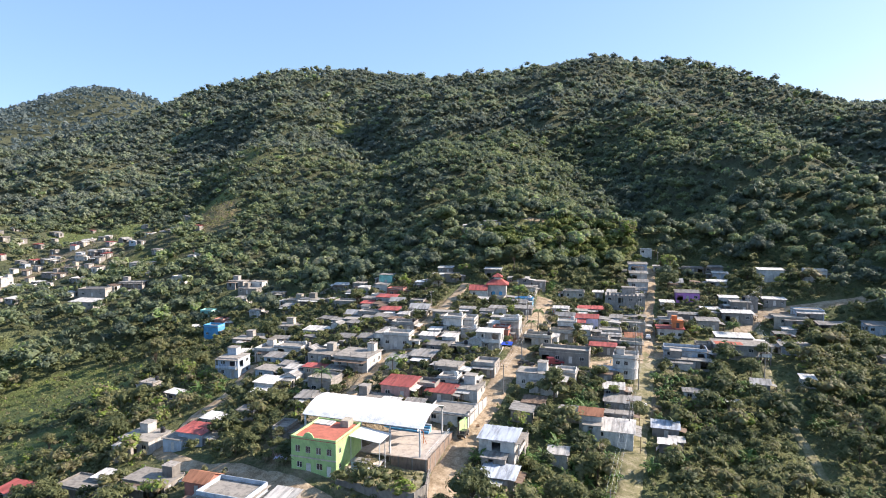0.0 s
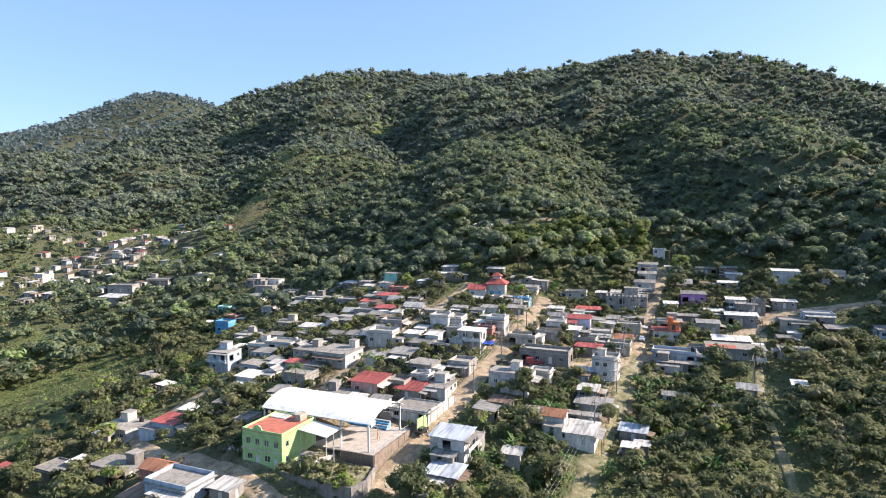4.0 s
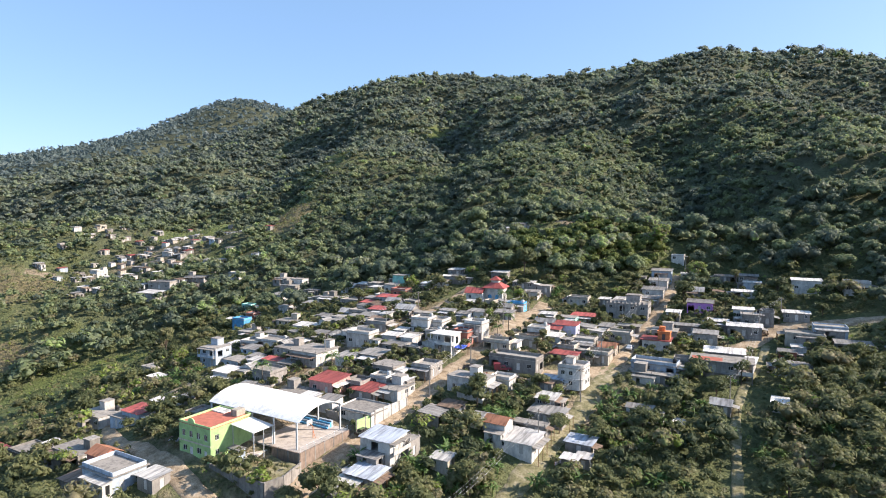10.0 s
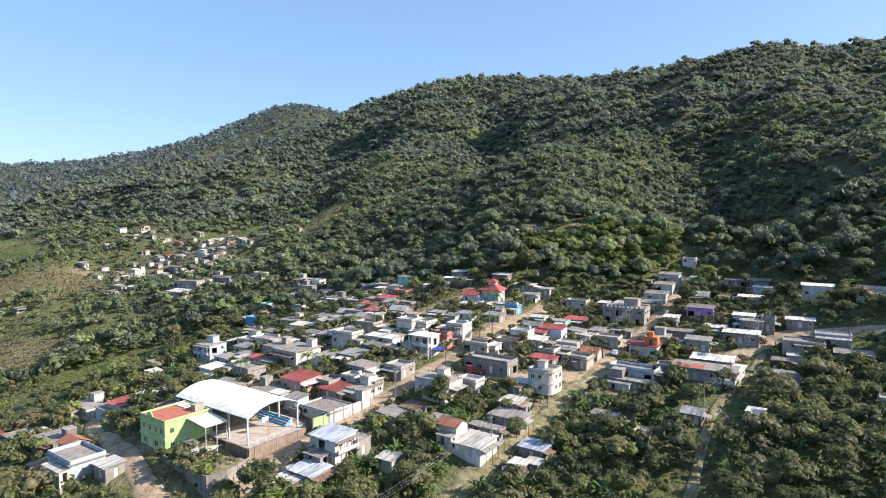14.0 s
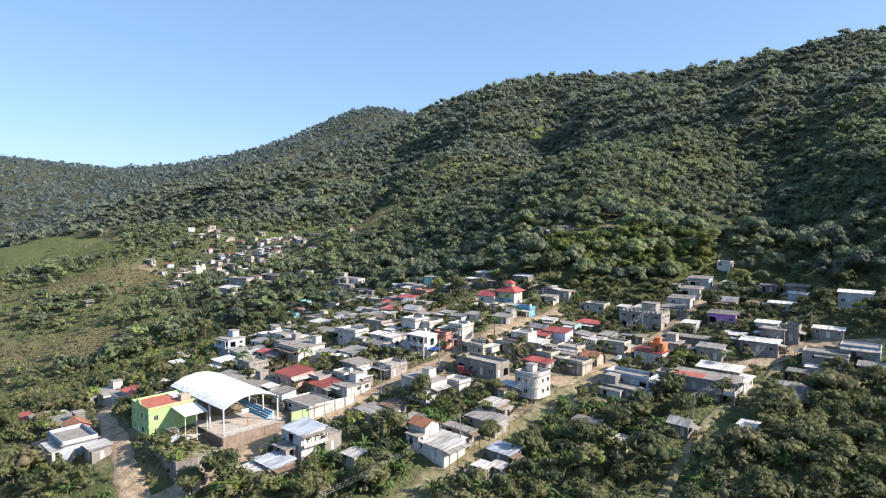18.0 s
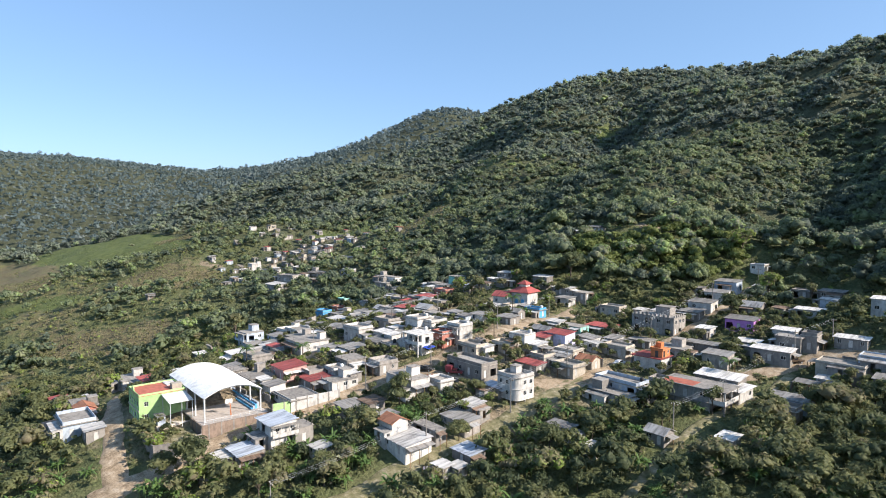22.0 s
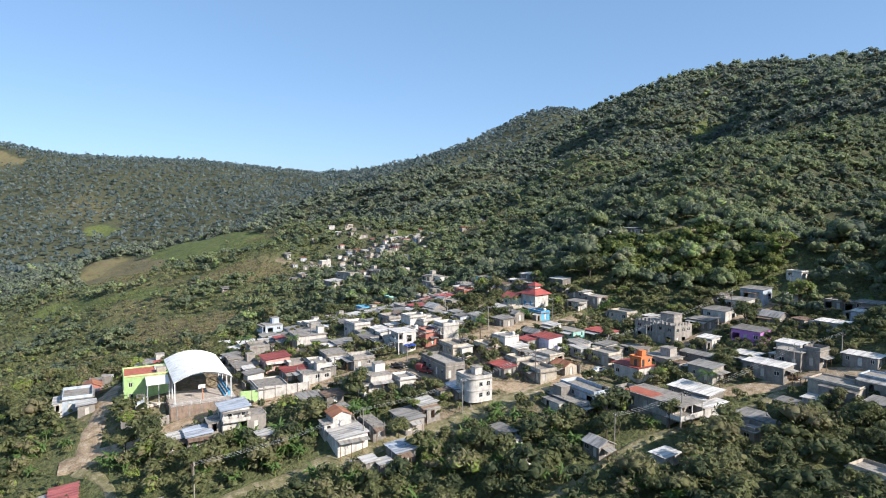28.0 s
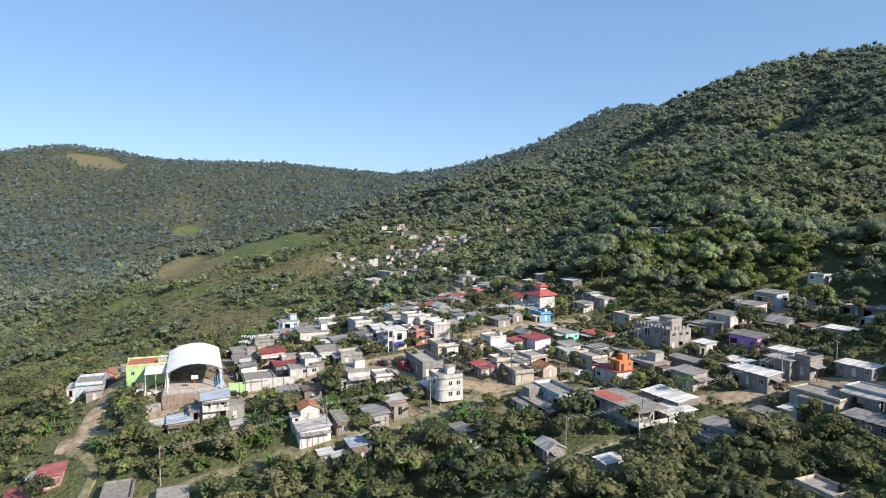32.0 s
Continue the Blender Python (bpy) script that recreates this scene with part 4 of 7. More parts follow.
def court():
    c = thing("covered_court", COURT, "open sports court under a white arched metal roof", "court")
    part("court_floor", boxes((-27.6, 1.6, -1.2, 15.4, FLOOR_Z - 0.3, FLOOR_Z)), WALLS["floor"], c, "pale concrete court floor")
    # arched roof: a curved sheet with thickness and raised seams
    span, rise, eave = 14.6, 2.1, 13.95
    bm = bmesh.new()
    n = 22

    def arc(t, up=0.0):
        return -0.3 + span * t, eave + up + rise * (1 - (2 * t - 1) ** 2)

    xs = []
    for k in range(31):
        q = -27.6 + 28.2 * k / 30
        xs += [(q, 0.0), (q + 0.06, 0.025), (q + 0.12, 0.0)] if k < 30 else [(q, 0.0)]
    top = [[(q, *arc(t / n, up)) for t in range(n + 1)] for q, up in xs]
    low = [[(q, *arc(t / n, -0.08)) for t in range(n + 1)] for q in (xs[0][0], xs[-1][0])]
    strip(bm, [low[0], *top, low[1], low[0]])
    for f in bm.faces:
        f.smooth = False
    part("arched_roof", bm, ROOFS["arch"], c, "bright white arched sheet")
    for k, q in enumerate((-27.0, -20.3, -13.6, -6.9, -0.2)):
        for yy in (0.0, 14.0):
            bm = boxes((q - 0.16, q + 0.16, yy - 0.16, yy + 0.16, FLOOR_Z, eave - 0.05))
            part("column", bm, STEEL, c)
        bm = bmesh.new()
        rows = [[(q - 0.06, *arc(t / n, -0.12)), (q - 0.06, *arc(t / n, -0.5)), (q + 0.06, *arc(t / n, -0.5)), (q + 0.06, *arc(t / n, -0.12)), (q - 0.06, *arc(t / n, -0.12))] for t in range(n + 1)]
        strip(bm, rows)
        part("arch_truss", bm, STEEL, c)
    for k in range(4):
        part("bleacher_step", boxes((-24, -3, 12.6 + 0.55 * k, 13.15 + 0.55 * k, FLOOR_Z + 0.002, FLOOR_Z + 0.38 * (k + 1))), WALLS["paleblue" if k % 2 else "blue"], c, "blue painted concrete step")
    # a low railing on the open side
    for k in range(8):
        bm = bmesh.new()
        tube(bm, (1.3, -0.6 + 2.2 * k, FLOOR_Z), (1.3, -0.6 + 2.2 * k, FLOOR_Z + 1.0), 0.04, n=6)
        part("rail_post", bm, STEEL, c)
    for z in (0.55, 1.0):
        bm = bmesh.new()
        tube(bm, (1.3, -0.7, FLOOR_Z + z), (1.3, 15.0, FLOOR_Z + z), 0.03, n=6)
        part("rail", bm, STEEL, c)
    for q in (-24.5, -3.0):
        hoop = thing("basketball_hoop", COURT @ Matrix.Translation((q, 7.0, FLOOR_Z)), "red steel basketball stand with a white backboard", "basketball hoop", "court hoops")
        bm = bmesh.new()
        s = 1 if q < -10 else -1
        tube(bm, (-0.9 * s, 0, 0), (-0.9 * s, 0, 2.6), 0.09, n=8)
        tube(bm, (-0.9 * s, 0, 2.6), (0.1 * s, 0, 3.2), 0.08, n=8)
        tube(bm, (-1.6 * s, 0, 0.05), (-0.9 * s, 0, 1.8), 0.05, n=6)
        part("stand", bm, WALLS["orange"], hoop)
        part("backboard", boxes((0.1 * s - 0.03, 0.1 * s + 0.03, -0.9, 0.9, 2.75, 3.85)), FRAME, hoop)
        bm = bmesh.new()
        for k in range(12):
            a, b = 2 * math.pi * k / 12, 2 * math.pi * (k + 1) / 12
            tube(bm, (0.45 * s + 0.23 * math.cos(a), 0.23 * math.sin(a), 3.05), (0.45 * s + 0.23 * math.cos(b), 0.23 * math.sin(b), 3.05), 0.015, n=5)
        bmesh.ops.remove_doubles(bm, verts=bm.verts, dist=0.004)
        part("rim", bm, WALLS["orange"], hoop)
    for x, y in ((-22, 3), (-22, 11), (-6, 3), (-6, 11), (-14, 7)):
        p = COURT @ Vector((x, y, 0))
        HOMES.append((p.x, p.y, 9))
    # the canopy beside the hall
    k = thing("canopy", COURT, "white sheet canopy on slim posts beside the green hall", "canopy")
    bm = bmesh.new()
    box(bm, -13.2, -6.4, -6.2, -0.5, 12.9, 13.0)
    for v in bm.verts:
        v.co.z -= 0.10 * (v.co.x + 13.3)
    part("canopy_roof", bm, ROOFS["arch"], k)
    for x, y in ((-6.6, -6.0), (-6.6, -3.3), (-6.6, -0.8), (-12.9, -6.0)):
        bm = bmesh.new()
        tube(bm, (x, y, 5.4), (x, y, 12.9 - 0.10 * (x + 13.3)), 0.09, n=8)
        part("post", bm, STEEL, k)
    part("canopy_floor", boxes((-13.3, -7.6, -8.9, -1.25, 5.0, 6.8)), WALLS["floor"], k, "raised concrete terrace")
    st = thing("stall", COURT @ Matrix.Translation((-10.0, -7.6, 6.8)), "pale blue painted stall on the terrace", "stall")
    part("stall_body", boxes((-1.6, 1.6, -0.9, 0.9, 0, 2.1)), WALLS["paleblue"], st)
    part("stall_roof", boxes((-1.8, 1.8, -1.1, 1.1, 2.1, 2.2)), ROOFS["grey"], st)
    part("counter", boxes((-1.3, 1.3, -1.1, -0.9, 0.9, 1.0)), WOOD, st)


court()


def hall():
    """Two storeys in lime green, a red-sealed roof, a crest over the front."""
    m = COURT @ Matrix.Translation((-18.4, -5.9, 6.2))
    h = thing("town_hall", m, "lime-green two-storey hall with a red flat roof", "hall")
    rng = random.Random(4)
    x0, x1, y0, y1, top = -5, 5, -5.5, 5.5, 7.0
    front = [(0.9 + 2.35 * k, 2.0 + 2.35 * k, 4.3, 5.7) for k in range(4)] + [(1.2, 2.4, 1.2, 2.4), (3.3, 4.4, 0.05, 2.3), (5.6, 7.0, 1.2, 2.5), (7.9, 8.9, 0.05, 2.2)]
    bm = bmesh.new()
    wall_face(bm, (x0, y0, 0), (x1, y0, 0), -1.5, top, front)
    side = [(1.2, 2.2, 4.4, 5.6), (1.2, 2.2, 1.4, 2.5)]
    wall_face(bm, (x1, y0, 0), (x1, y1, 0), -1.5, top, side)
    wall_face(bm, (x1, y1, 0), (x0, y1, 0), -1.5, top, [])
    left = [(2 + 2.6 * k, 3.1 + 2.6 * k, 4.3, 5.6) for k in range(3)]
    wall_face(bm, (x0, y1, 0), (x0, y0, 0), -1.5, top, left)
    part("wall", bm, WALLS["green"], h)
    for (ax, ay, ang), holes in (((x0, y0, 0), front), ((x1, y0, math.pi / 2), side), ((x0, y1, -math.pi / 2), left)):
        for u0, u1, v0, v1 in holes:
            mid, ux, uy = (u0 + u1) / 2, math.cos(ang), math.sin(ang)
            at = Matrix.Translation((ax + ux * mid - uy * 0.1, ay + uy * mid + ux * 0.1, v0)) @ Matrix.Rotation(ang, 4, "Z")
            if v0 < 0.5:
                part_of("door", door_mesh(u1 - u0, v1 - v0), FRAME, h, at=at)
            else:
                fr, pa = window_meshes(u1 - u0, v1 - v0)
                part_of("pane", pa, GLASS, part_of("window", fr, FRAME, h, at=at))
    part("roof", boxes((x0, x1, y0, y1, top, top + 0.15)), WALLS["redslab"], h, "brick-red sealed roof")
    for r in ((x0, x1, y0, y0 + 0.18), (x0, x1, y1 - 0.18, y1), (x0, x0 + 0.18, y0 + 0.18, y1 - 0.18), (x1 - 0.18, x1, y0 + 0.18, y1 - 0.18)):
        part("parapet", boxes((*r, top + 0.15, top + 0.55)), WALLS["green"], h)
    part("floor_band", boxes((x0 - 0.15, x1 + 0.1, y0 - 0.15, y0 - 0.003, 3.3, 3.55)), WALLS["beige"], h)
    bm = bmesh.new()
    ring = [bm.verts.new((-1.1 + 1.1 * math.cos(math.pi * k / 10), y0 + 0.02, top + 0.55 + 0.95 * math.sin(math.pi * k / 10))) for k in range(11)]
    f = bm.faces.new(ring)
    ext = bmesh.ops.extrude_face_region(bm, geom=[f])
    for v in ext["geom"]:
        if isinstance(v, bmesh.types.BMVert):
            v.co.y += 0.22
    part("crest", bm, WALLS["green"], h, "round-headed crest over the front")
    part("stair_hut", boxes((1.6, 3.4, 2.8, 5.2, top + 0.15, top + 1.5)), WALLS["beige"], h)
    part("white_roof", boxes((x0 + 0.4, x0 + 4.4, 2.6, y1 - 0.4, top + 0.155, top + 0.35)), ROOFS["pale"], h, "white sheet over part of the roof")
    p = m.translation
    HOMES.append((p.x, p.y, 8))
    # crumpled purple awnings in front of the neighbouring yard
    for x, y, z, c in ((-8.6, -1.5, 2.3, "purple"), (-8.0, -4.0, 2.0, "lilac"), (-10.5, -3.2, 2.1, "pink")):
        aw = thing("awning", m @ Matrix.Translation((x, y, 0)), "sagging purple cloth awning on four poles", "awning", "market awnings")
        bm = bmesh.new()
        strip(bm, [[(1.5 * (i / 3 - 1), 1.2 * (j / 3 - 1), z - 0.18 * math.cos(i) * math.cos(j * 1.3) + 0.1 * i / 3) for i in range(7)] for j in range(7)])
        part("cloth", bm, WALLS[c], aw)
        for sx in (-1.4, 1.4):
            for sy in (-1.1, 1.1):
                bm = bmesh.new()
                tube(bm, (sx, sy, -0.8), (sx, sy, z), 0.03, n=5)
                part("pole", bm, WOOD, aw)


hall()


def block_wall(points, low, high, mat, label, name="retaining_wall", thick=0.3, piers=3.0):
    """A wall along a line, level on top, with piers."""
    w = thing(name, Matrix.Translation((points[0][0], points[0][1], 0)), label, "wall")
    o = Vector((points[0][0], points[0][1], 0))
    for (ax, ay), (bx, by) in zip(points, points[1:]):
        d = Vector((bx - ax, by - ay, 0))
        ln = d.length
        m = Matrix.Translation(Vector((ax, ay, 0)) - o) @ Matrix.Rotation(math.atan2(d.y, d.x), 4, "Z")
        bm = boxes((0, ln, -thick / 2, thick / 2, low, high))
        ob = part("wall_panel", bm, mat, w)
        ob.matrix_basis = m
        for k in range(int(ln / piers) + 1):
            x = min(ln - 0.2, k * piers)
            ob = part("pier", boxes((x, x + 0.3, -thick / 2 - 0.06, thick / 2 + 0.06, low, high + 0.08)), WALLS["concrete"], w)
            ob.matrix_basis = m
    return w


def court_xy(x, y):
    p = COURT @ Vector((x, y, 0))
    return p.x, p.y


block_wall([court_xy(1.8, 15.4), court_xy(1.8, -1.3), court_xy(-6.0, -1.5)], 1.0, FLOOR_Z + 0.12, WALLS["retaining"], "brown block retaining wall below the court")
block_wall([court_xy(-13.2, -11.9), court_xy(3.2, -12.6), court_xy(4.2, -8.5), court_xy(2.4, -1.7)], -1.0, 6.4, WALLS["concrete"], "stained concrete yard wall with piers", "yard_wall")
block_wall([court_xy(3.2, 15.5), court_xy(3.8, 21.5)], 4.0, 10.2, WALLS["green"], "light green boundary wall beside the dirt road", "boundary_wall", 0.25)
block_wall([court_xy(3.9, 21.6), court_xy(5.0, 34.0)], 5.0, 10.9, WALLS["white"], "white boundary wall along the dirt road", "boundary_wall", 0.25)


def yard():
    bm = bmesh.new()
    rows = []
    for j in range(13):
        row = []
        for i in range(17):
            x, y = -13.0 + 16.2 * i / 16, -11.8 - 0.6 * i / 16 + 10.1 * j / 12
            row.append((x, y, 5.9 + 0.2 * math.sin(i * 1.3) * math.cos(j * 1.9)))
        rows.append(row)
    strip(bm, rows)
    me = bpy.data.meshes.new("yard_soil")
    bm.to_mesh(me)
    bm.free()
    me.materials.append(TRACK)
    ob = new("yard_soil", me)
    ob.matrix_basis = COURT
    tagged(ob, "weedy raised soil inside the yard wall", "soil", kind="structure")


yard()


# ---- the church ----
def church():
    m = Matrix.Translation((20.2, 249, 22.4)) @ Matrix.Rotation(radians(-8), 4, "Z") @ Matrix.Scale(1.12, 4)
    c = thing("church", m, "white chapel with red roofs and blue arched doors", "church")
    HOMES.append((18, 247, 11))
    rng = random.Random(3)
    add_walls(c, -3.2, 3.2, -3.2, 3.2, -1.5, 4.6, WALLS["white"], rng, 1, 0, blank=(2,), wide=0.9)

    def hip(x0, x1, y0, y1, z, rise, cut, name):
        bm = bmesh.new()
        cx, cy = (x0 + x1) / 2, (y0 + y1) / 2
        lo = [(x0, y0, z), (x1, y0, z), (x1, y1, z), (x0, y1, z)]
        hi = [(cx + (x - cx) * cut, cy + (y - cy) * cut, z + rise) for x, y, _ in lo]
        vs = [[bm.verts.new((x, y, zz - d)) for x, y, zz in p] for p, d in ((lo, 0.12), (lo, 0), (hi, 0))]
        for a, b in zip(vs, vs[1:]):
            for k in range(4):
                bm.faces.new((a[k], a[(k + 1) % 4], b[(k + 1) % 4], b[k]))
        bm.faces.new(vs[-1])
        bm.faces.new(vs[0][::-1])
        part(name, bm, ROOFS["red"], c)

    hip(-4.0, 4.0, -4.0, 4.0, 4.6, 1.7, 0.36, "roof")
    part("lantern", boxes((-1.3, 1.3, -1.3, 1.3, 6.25, 7.2)), WALLS["white"], c)
    hip(-1.9, 1.9, -1.9, 1.9, 7.2, 1.3, 0.03, "spire")
    # the lower wing towards the lane
    add_walls(c, -9.2, -3.25, -5.6, -0.6, -2.0, 2.9, WALLS["white"], rng, 1, 0, name="wing_wall", blank=(1,))
    bm = bmesh.new()
    for s in ([(-9.8, -6.2, 2.9), (-3.2, -6.2, 2.9), (-3.2, -3.1, 4.5), (-9.8, -3.1, 4.5)], [(-3.2, 0.0, 2.9), (-9.8, 0.0, 2.9), (-9.8, -3.1, 4.5), (-3.2, -3.1, 4.5)]):
        bm.faces.new([bm.verts.new(p) for p in s])
    bmesh.ops.remove_doubles(bm, verts=bm.verts, dist=0.001)
    bmesh.ops.solidify(bm, geom=bm.faces[:], thickness=0.1)
    part("wing_roof", bm, ROOFS["red"], c)
    bm = bmesh.new()
    bm.faces.new([bm.verts.new(p) for p in ((-9.2, -5.6, 2.9), (-9.2, -3.1, 4.3), (-9.2, -0.6, 2.9))])
    part("gable_wall", bm, WALLS["white"], c)
    for x in (-1.2, 1.3):
        bm = bmesh.new()
        pts = [(x - 0.6, 0), (x + 0.6, 0)] + [(x + 0.6 * math.cos(math.pi * k / 8), 1.7 + 0.6 * math.sin(math.pi * k / 8)) for k in range(9)]
        f = bm.faces.new([bm.verts.new((p, -3.22, q)) for p, q in pts])
        ext = bmesh.ops.extrude_face_region(bm, geom=[f])
        for v in ext["geom"]:
            if isinstance(v, bmesh.types.BMVert):
                v.co.y -= 0.08
        part("arched_door", bm, WALLS["blue"], c, "blue round-arched door")


church()


# ---- the unfinished battlemented house ----
def battlement_house():
    x, y = 70.8, 246.8
    m = Matrix.Translation((x, y, height(x, y))) @ Matrix.Rotation(radians(-14), 4, "Z")
    h = thing("battlement_house", m, "unfinished grey block house with a toothed parapet", "house", "village houses")
    HOMES.append((x, y, 9))
    rng = random.Random(8)
    add_walls(h, -7.5, 7.5, -4.2, 4.2, -3, 5.2, WALLS["plaster"], rng, 2, -0.4)
    part("roof", boxes((-7.6, 7.6, -4.3, 4.3, 5.2, 5.4)), WALLS["slabtop"], h)
    for k in range(9):
        bx = -6.9 + 1.5 * k
        part("merlon", boxes((bx, bx + 0.75, -4.2, -3.98, 5.4, 6.2 + (0.3 if k % 3 == 0 else 0))), WALLS["plaster"], h)
    for k in range(5):
        by = -3.6 + 1.5 * k
        part("merlon", boxes((7.28, 7.5, by, by + 0.75, 5.4, 6.2)), WALLS["plaster"], h)
    for k in range(6):
        bx = -6.8 + 2.6 * k
        part("pilaster", boxes((bx, bx + 0.35, -4.4, -4.203, -3, 5.2)), WALLS["plaster"], h)
    part("upper_room", boxes((-1, 4, 0, 4.1, 5.4, 8.0)), WALLS["plaster"], h)
    part("upper_roof", boxes((-1.3, 4.3, -0.3, 4.3, 8.0, 8.15)), WALLS["slabtop"], h)


battlement_house()


# ---- the white house with a rounded corner, on posts ----
def round_house():
    x, y = 51.2, 176.6
    m = Matrix.Translation((x, y, 10.6)) @ Matrix.Rotation(radians(-18), 4, "Z")
    h = thing("corner_house", m, "white three-level house with a rounded corner, on posts", "house", "village houses")
    HOMES.append((x, y, 6))
    out = []
    for k in range(9):
        a = math.pi + (math.pi / 2) * k / 8
        out.append((1.4 - 2.0 * math.cos(a), -1.3 + 2.0 * math.sin(a)))
    outline = (out + [(-3.4, -3.3), (-3.4, 3.3), (3.4, 3.3)])[::-1]
    bm = bmesh.new()
    zs = [-0.2, 2.6, 5.4]
    strip(bm, [[(p, q, z) for p, q in outline + outline[:1]] for z in zs])
    bmesh.ops.remove_doubles(bm, verts=bm.verts, dist=0.001)
    part("wall", bm, WALLS["white"], h)
    for z, o, th, nm in ((-0.35, 1.02, 0.15, "floor_slab"), (2.5, 1.05, 0.16, "floor_band"), (5.4, 1.06, 0.18, "roof")):
        bm = bmesh.new()
        rows = [[(p * o, q * o, zz) for p, q in outline + outline[:1]] for zz in (z, z + th)]
        strip(bm, rows)
        bmesh.ops.remove_doubles(bm, verts=bm.verts, dist=0.001)
        bmesh.ops.holes_fill(bm, edges=bm.edges, sides=0)
        part(nm, bm, WALLS["slabtop"] if nm == "roof" else WALLS["white"], h)
    bm = bmesh.new()
    strip(bm, [[(p * k, q * k, zz) for p, q in outline + outline[:1]] for k, zz in ((1.0, 5.58), (1.0, 6.4), (0.95, 6.4), (0.95, 5.58))])
    part("parapet", bm, WALLS["white"], h)
    part("stair_hut", boxes((-2.6, -0.4, 0.6, 2.8, 5.58, 7.4)), WALLS["white"], h)
    part("hut_roof", boxes((-2.8, -0.2, 0.4, 3.0, 7.4, 7.55)), WALLS["slabtop"], h)
    for ang, ax, ay, spots in ((0, -3.4, -3.3, ((1.4, 0.9), (3.6, 0.9), (1.4, 3.6), (3.6, 3.6))), (math.pi / 2, 3.4, -1.3, ((1.2, 0.9), (3.4, 0.9), (1.2, 3.6), (3.4, 3.6)))):
        for u, z in spots:
            fr, pa = window_meshes(1.1, 1.2)
            at = Matrix.Translation((ax + math.cos(ang) * u + math.sin(ang) * 0.05, ay + math.sin(ang) * u - math.cos(ang) * 0.05, z)) @ Matrix.Rotation(ang, 4, "Z")
            part_of("pane", pa, GLASS, part_of("window", fr, FRAME, h, at=at))
    for px, py in ((2.4, -2.5), (-0.2, -3.0), (-3.1, -3.0), (-3.1, 0), (-3.1, 3.0), (3.1, 0.2), (0, 0), (3.1, 3.0)):
        g = height(*(m @ Vector((px, py, 0)))[:2]) - 10.6 - 0.5
        part("post", boxes((px - 0.16, px + 0.16, py - 0.16, py + 0.16, min(g, -0.6), -0.35)), WALLS["concrete"], h)


round_house()


# ---- the orange house ----
def orange_house():
    x, y = 77.2, 213.6
    m = Matrix.Translation((x, y, height(x, y))) @ Matrix.Rotation(radians(-14), 4, "Z")
    h = thing("orange_house", m, "white house with an orange upper storey and red eaves", "house", "village houses")
    HOMES.append((x, y, 6))
    rng = random.Random(2)
    add_walls(h, -4.2, 4.2, -3.2, 3.2, -2.2, 3.4, WALLS["white"], rng, 1, 0)
    part("eave_slab", boxes((-4.9, 4.6, -3.9, 3.5, 3.4, 3.6)), ROOFS["red"], h, "red painted eaves")
    add_walls(h, 0.4, 4.0, -2.2, 2.2, 3.6, 5.7, WALLS["orange"], rng, 1, 3.6, name="upper_wall")
    part("roof", boxes((0.2, 4.2, -2.4, 2.4, 5.7, 5.82)), WALLS["orange"], h, "orange flat roof")
    for r in ((0.2, 4.2, -2.4, -2.2), (0.2, 0.4, -2.2, 2.4)):
        part("parapet", boxes((*r, 5.82, 6.3)), WALLS["orange"], h)
    part("stair_tower", boxes((0.5, 2.2, 0.4, 2.2, 5.82, 7.3)), WALLS["orange"], h)


orange_house()


# ---- the white house with arches by the crossing ----
def arcade_house():
    x, y = 12.9, 187.4
    m = Matrix.Translation((x, y, height(x, y))) @ Matrix.Rotation(radians(-16), 4, "Z")
    h = thing("arcade_house", m, "white two-storey house with an arcade and a balcony", "house", "village houses")
    HOMES.append((x, y, 5.5))
    rng = random.Random(12)
    add_walls(h, -3.6, 3.6, -1.6, 3.0, -1.5, 5.9, WALLS["white"], rng, 2, 0)
    part("roof", boxes((-3.9, 3.9, -3.4, 3.3, 5.9, 6.08)), WALLS["white"], h)
    part("balcony", boxes((-3.7, 3.7, -3.2, -1.61, 2.85, 3.02)), WALLS["white"], h)
    for k in range(4):
        part("column", boxes((-3.6 + 2.3 * k, -3.3 + 2.3 * k, -3.15, -2.85, -1.5, 2.85)), WALLS["white"], h)
        part("column", boxes((-3.6 + 2.3 * k, -3.3 + 2.3 * k, -3.15, -2.85, 3.02, 5.9)), WALLS["white"], h)
    for k in range(3):
        cx = -2.3 + 2.3 * k
        bm = bmesh.new()
        n = 10
        lo = [(cx + math.cos(math.pi * (1 - i / n)), -3.1, 1.75 + 1.0 * math.sin(math.pi * i / n)) for i in range(n + 1)]
        hi = [(p[0], -3.1, 2.85) for p in lo]
        strip(bm, [lo, hi])
        bmesh.ops.solidify(bm, geom=bm.faces[:], thickness=0.2)
        part("arch", bm, WALLS["white"], h)
    for r in ((-3.7, 3.7, -3.2, -3.1), (-3.7, -3.6, -3.1, -1.65), (3.6, 3.7, -3.1, -1.65)):
        part("balustrade", boxes((*r, 3.02, 3.9)), WALLS["white"], h)


arcade_house()


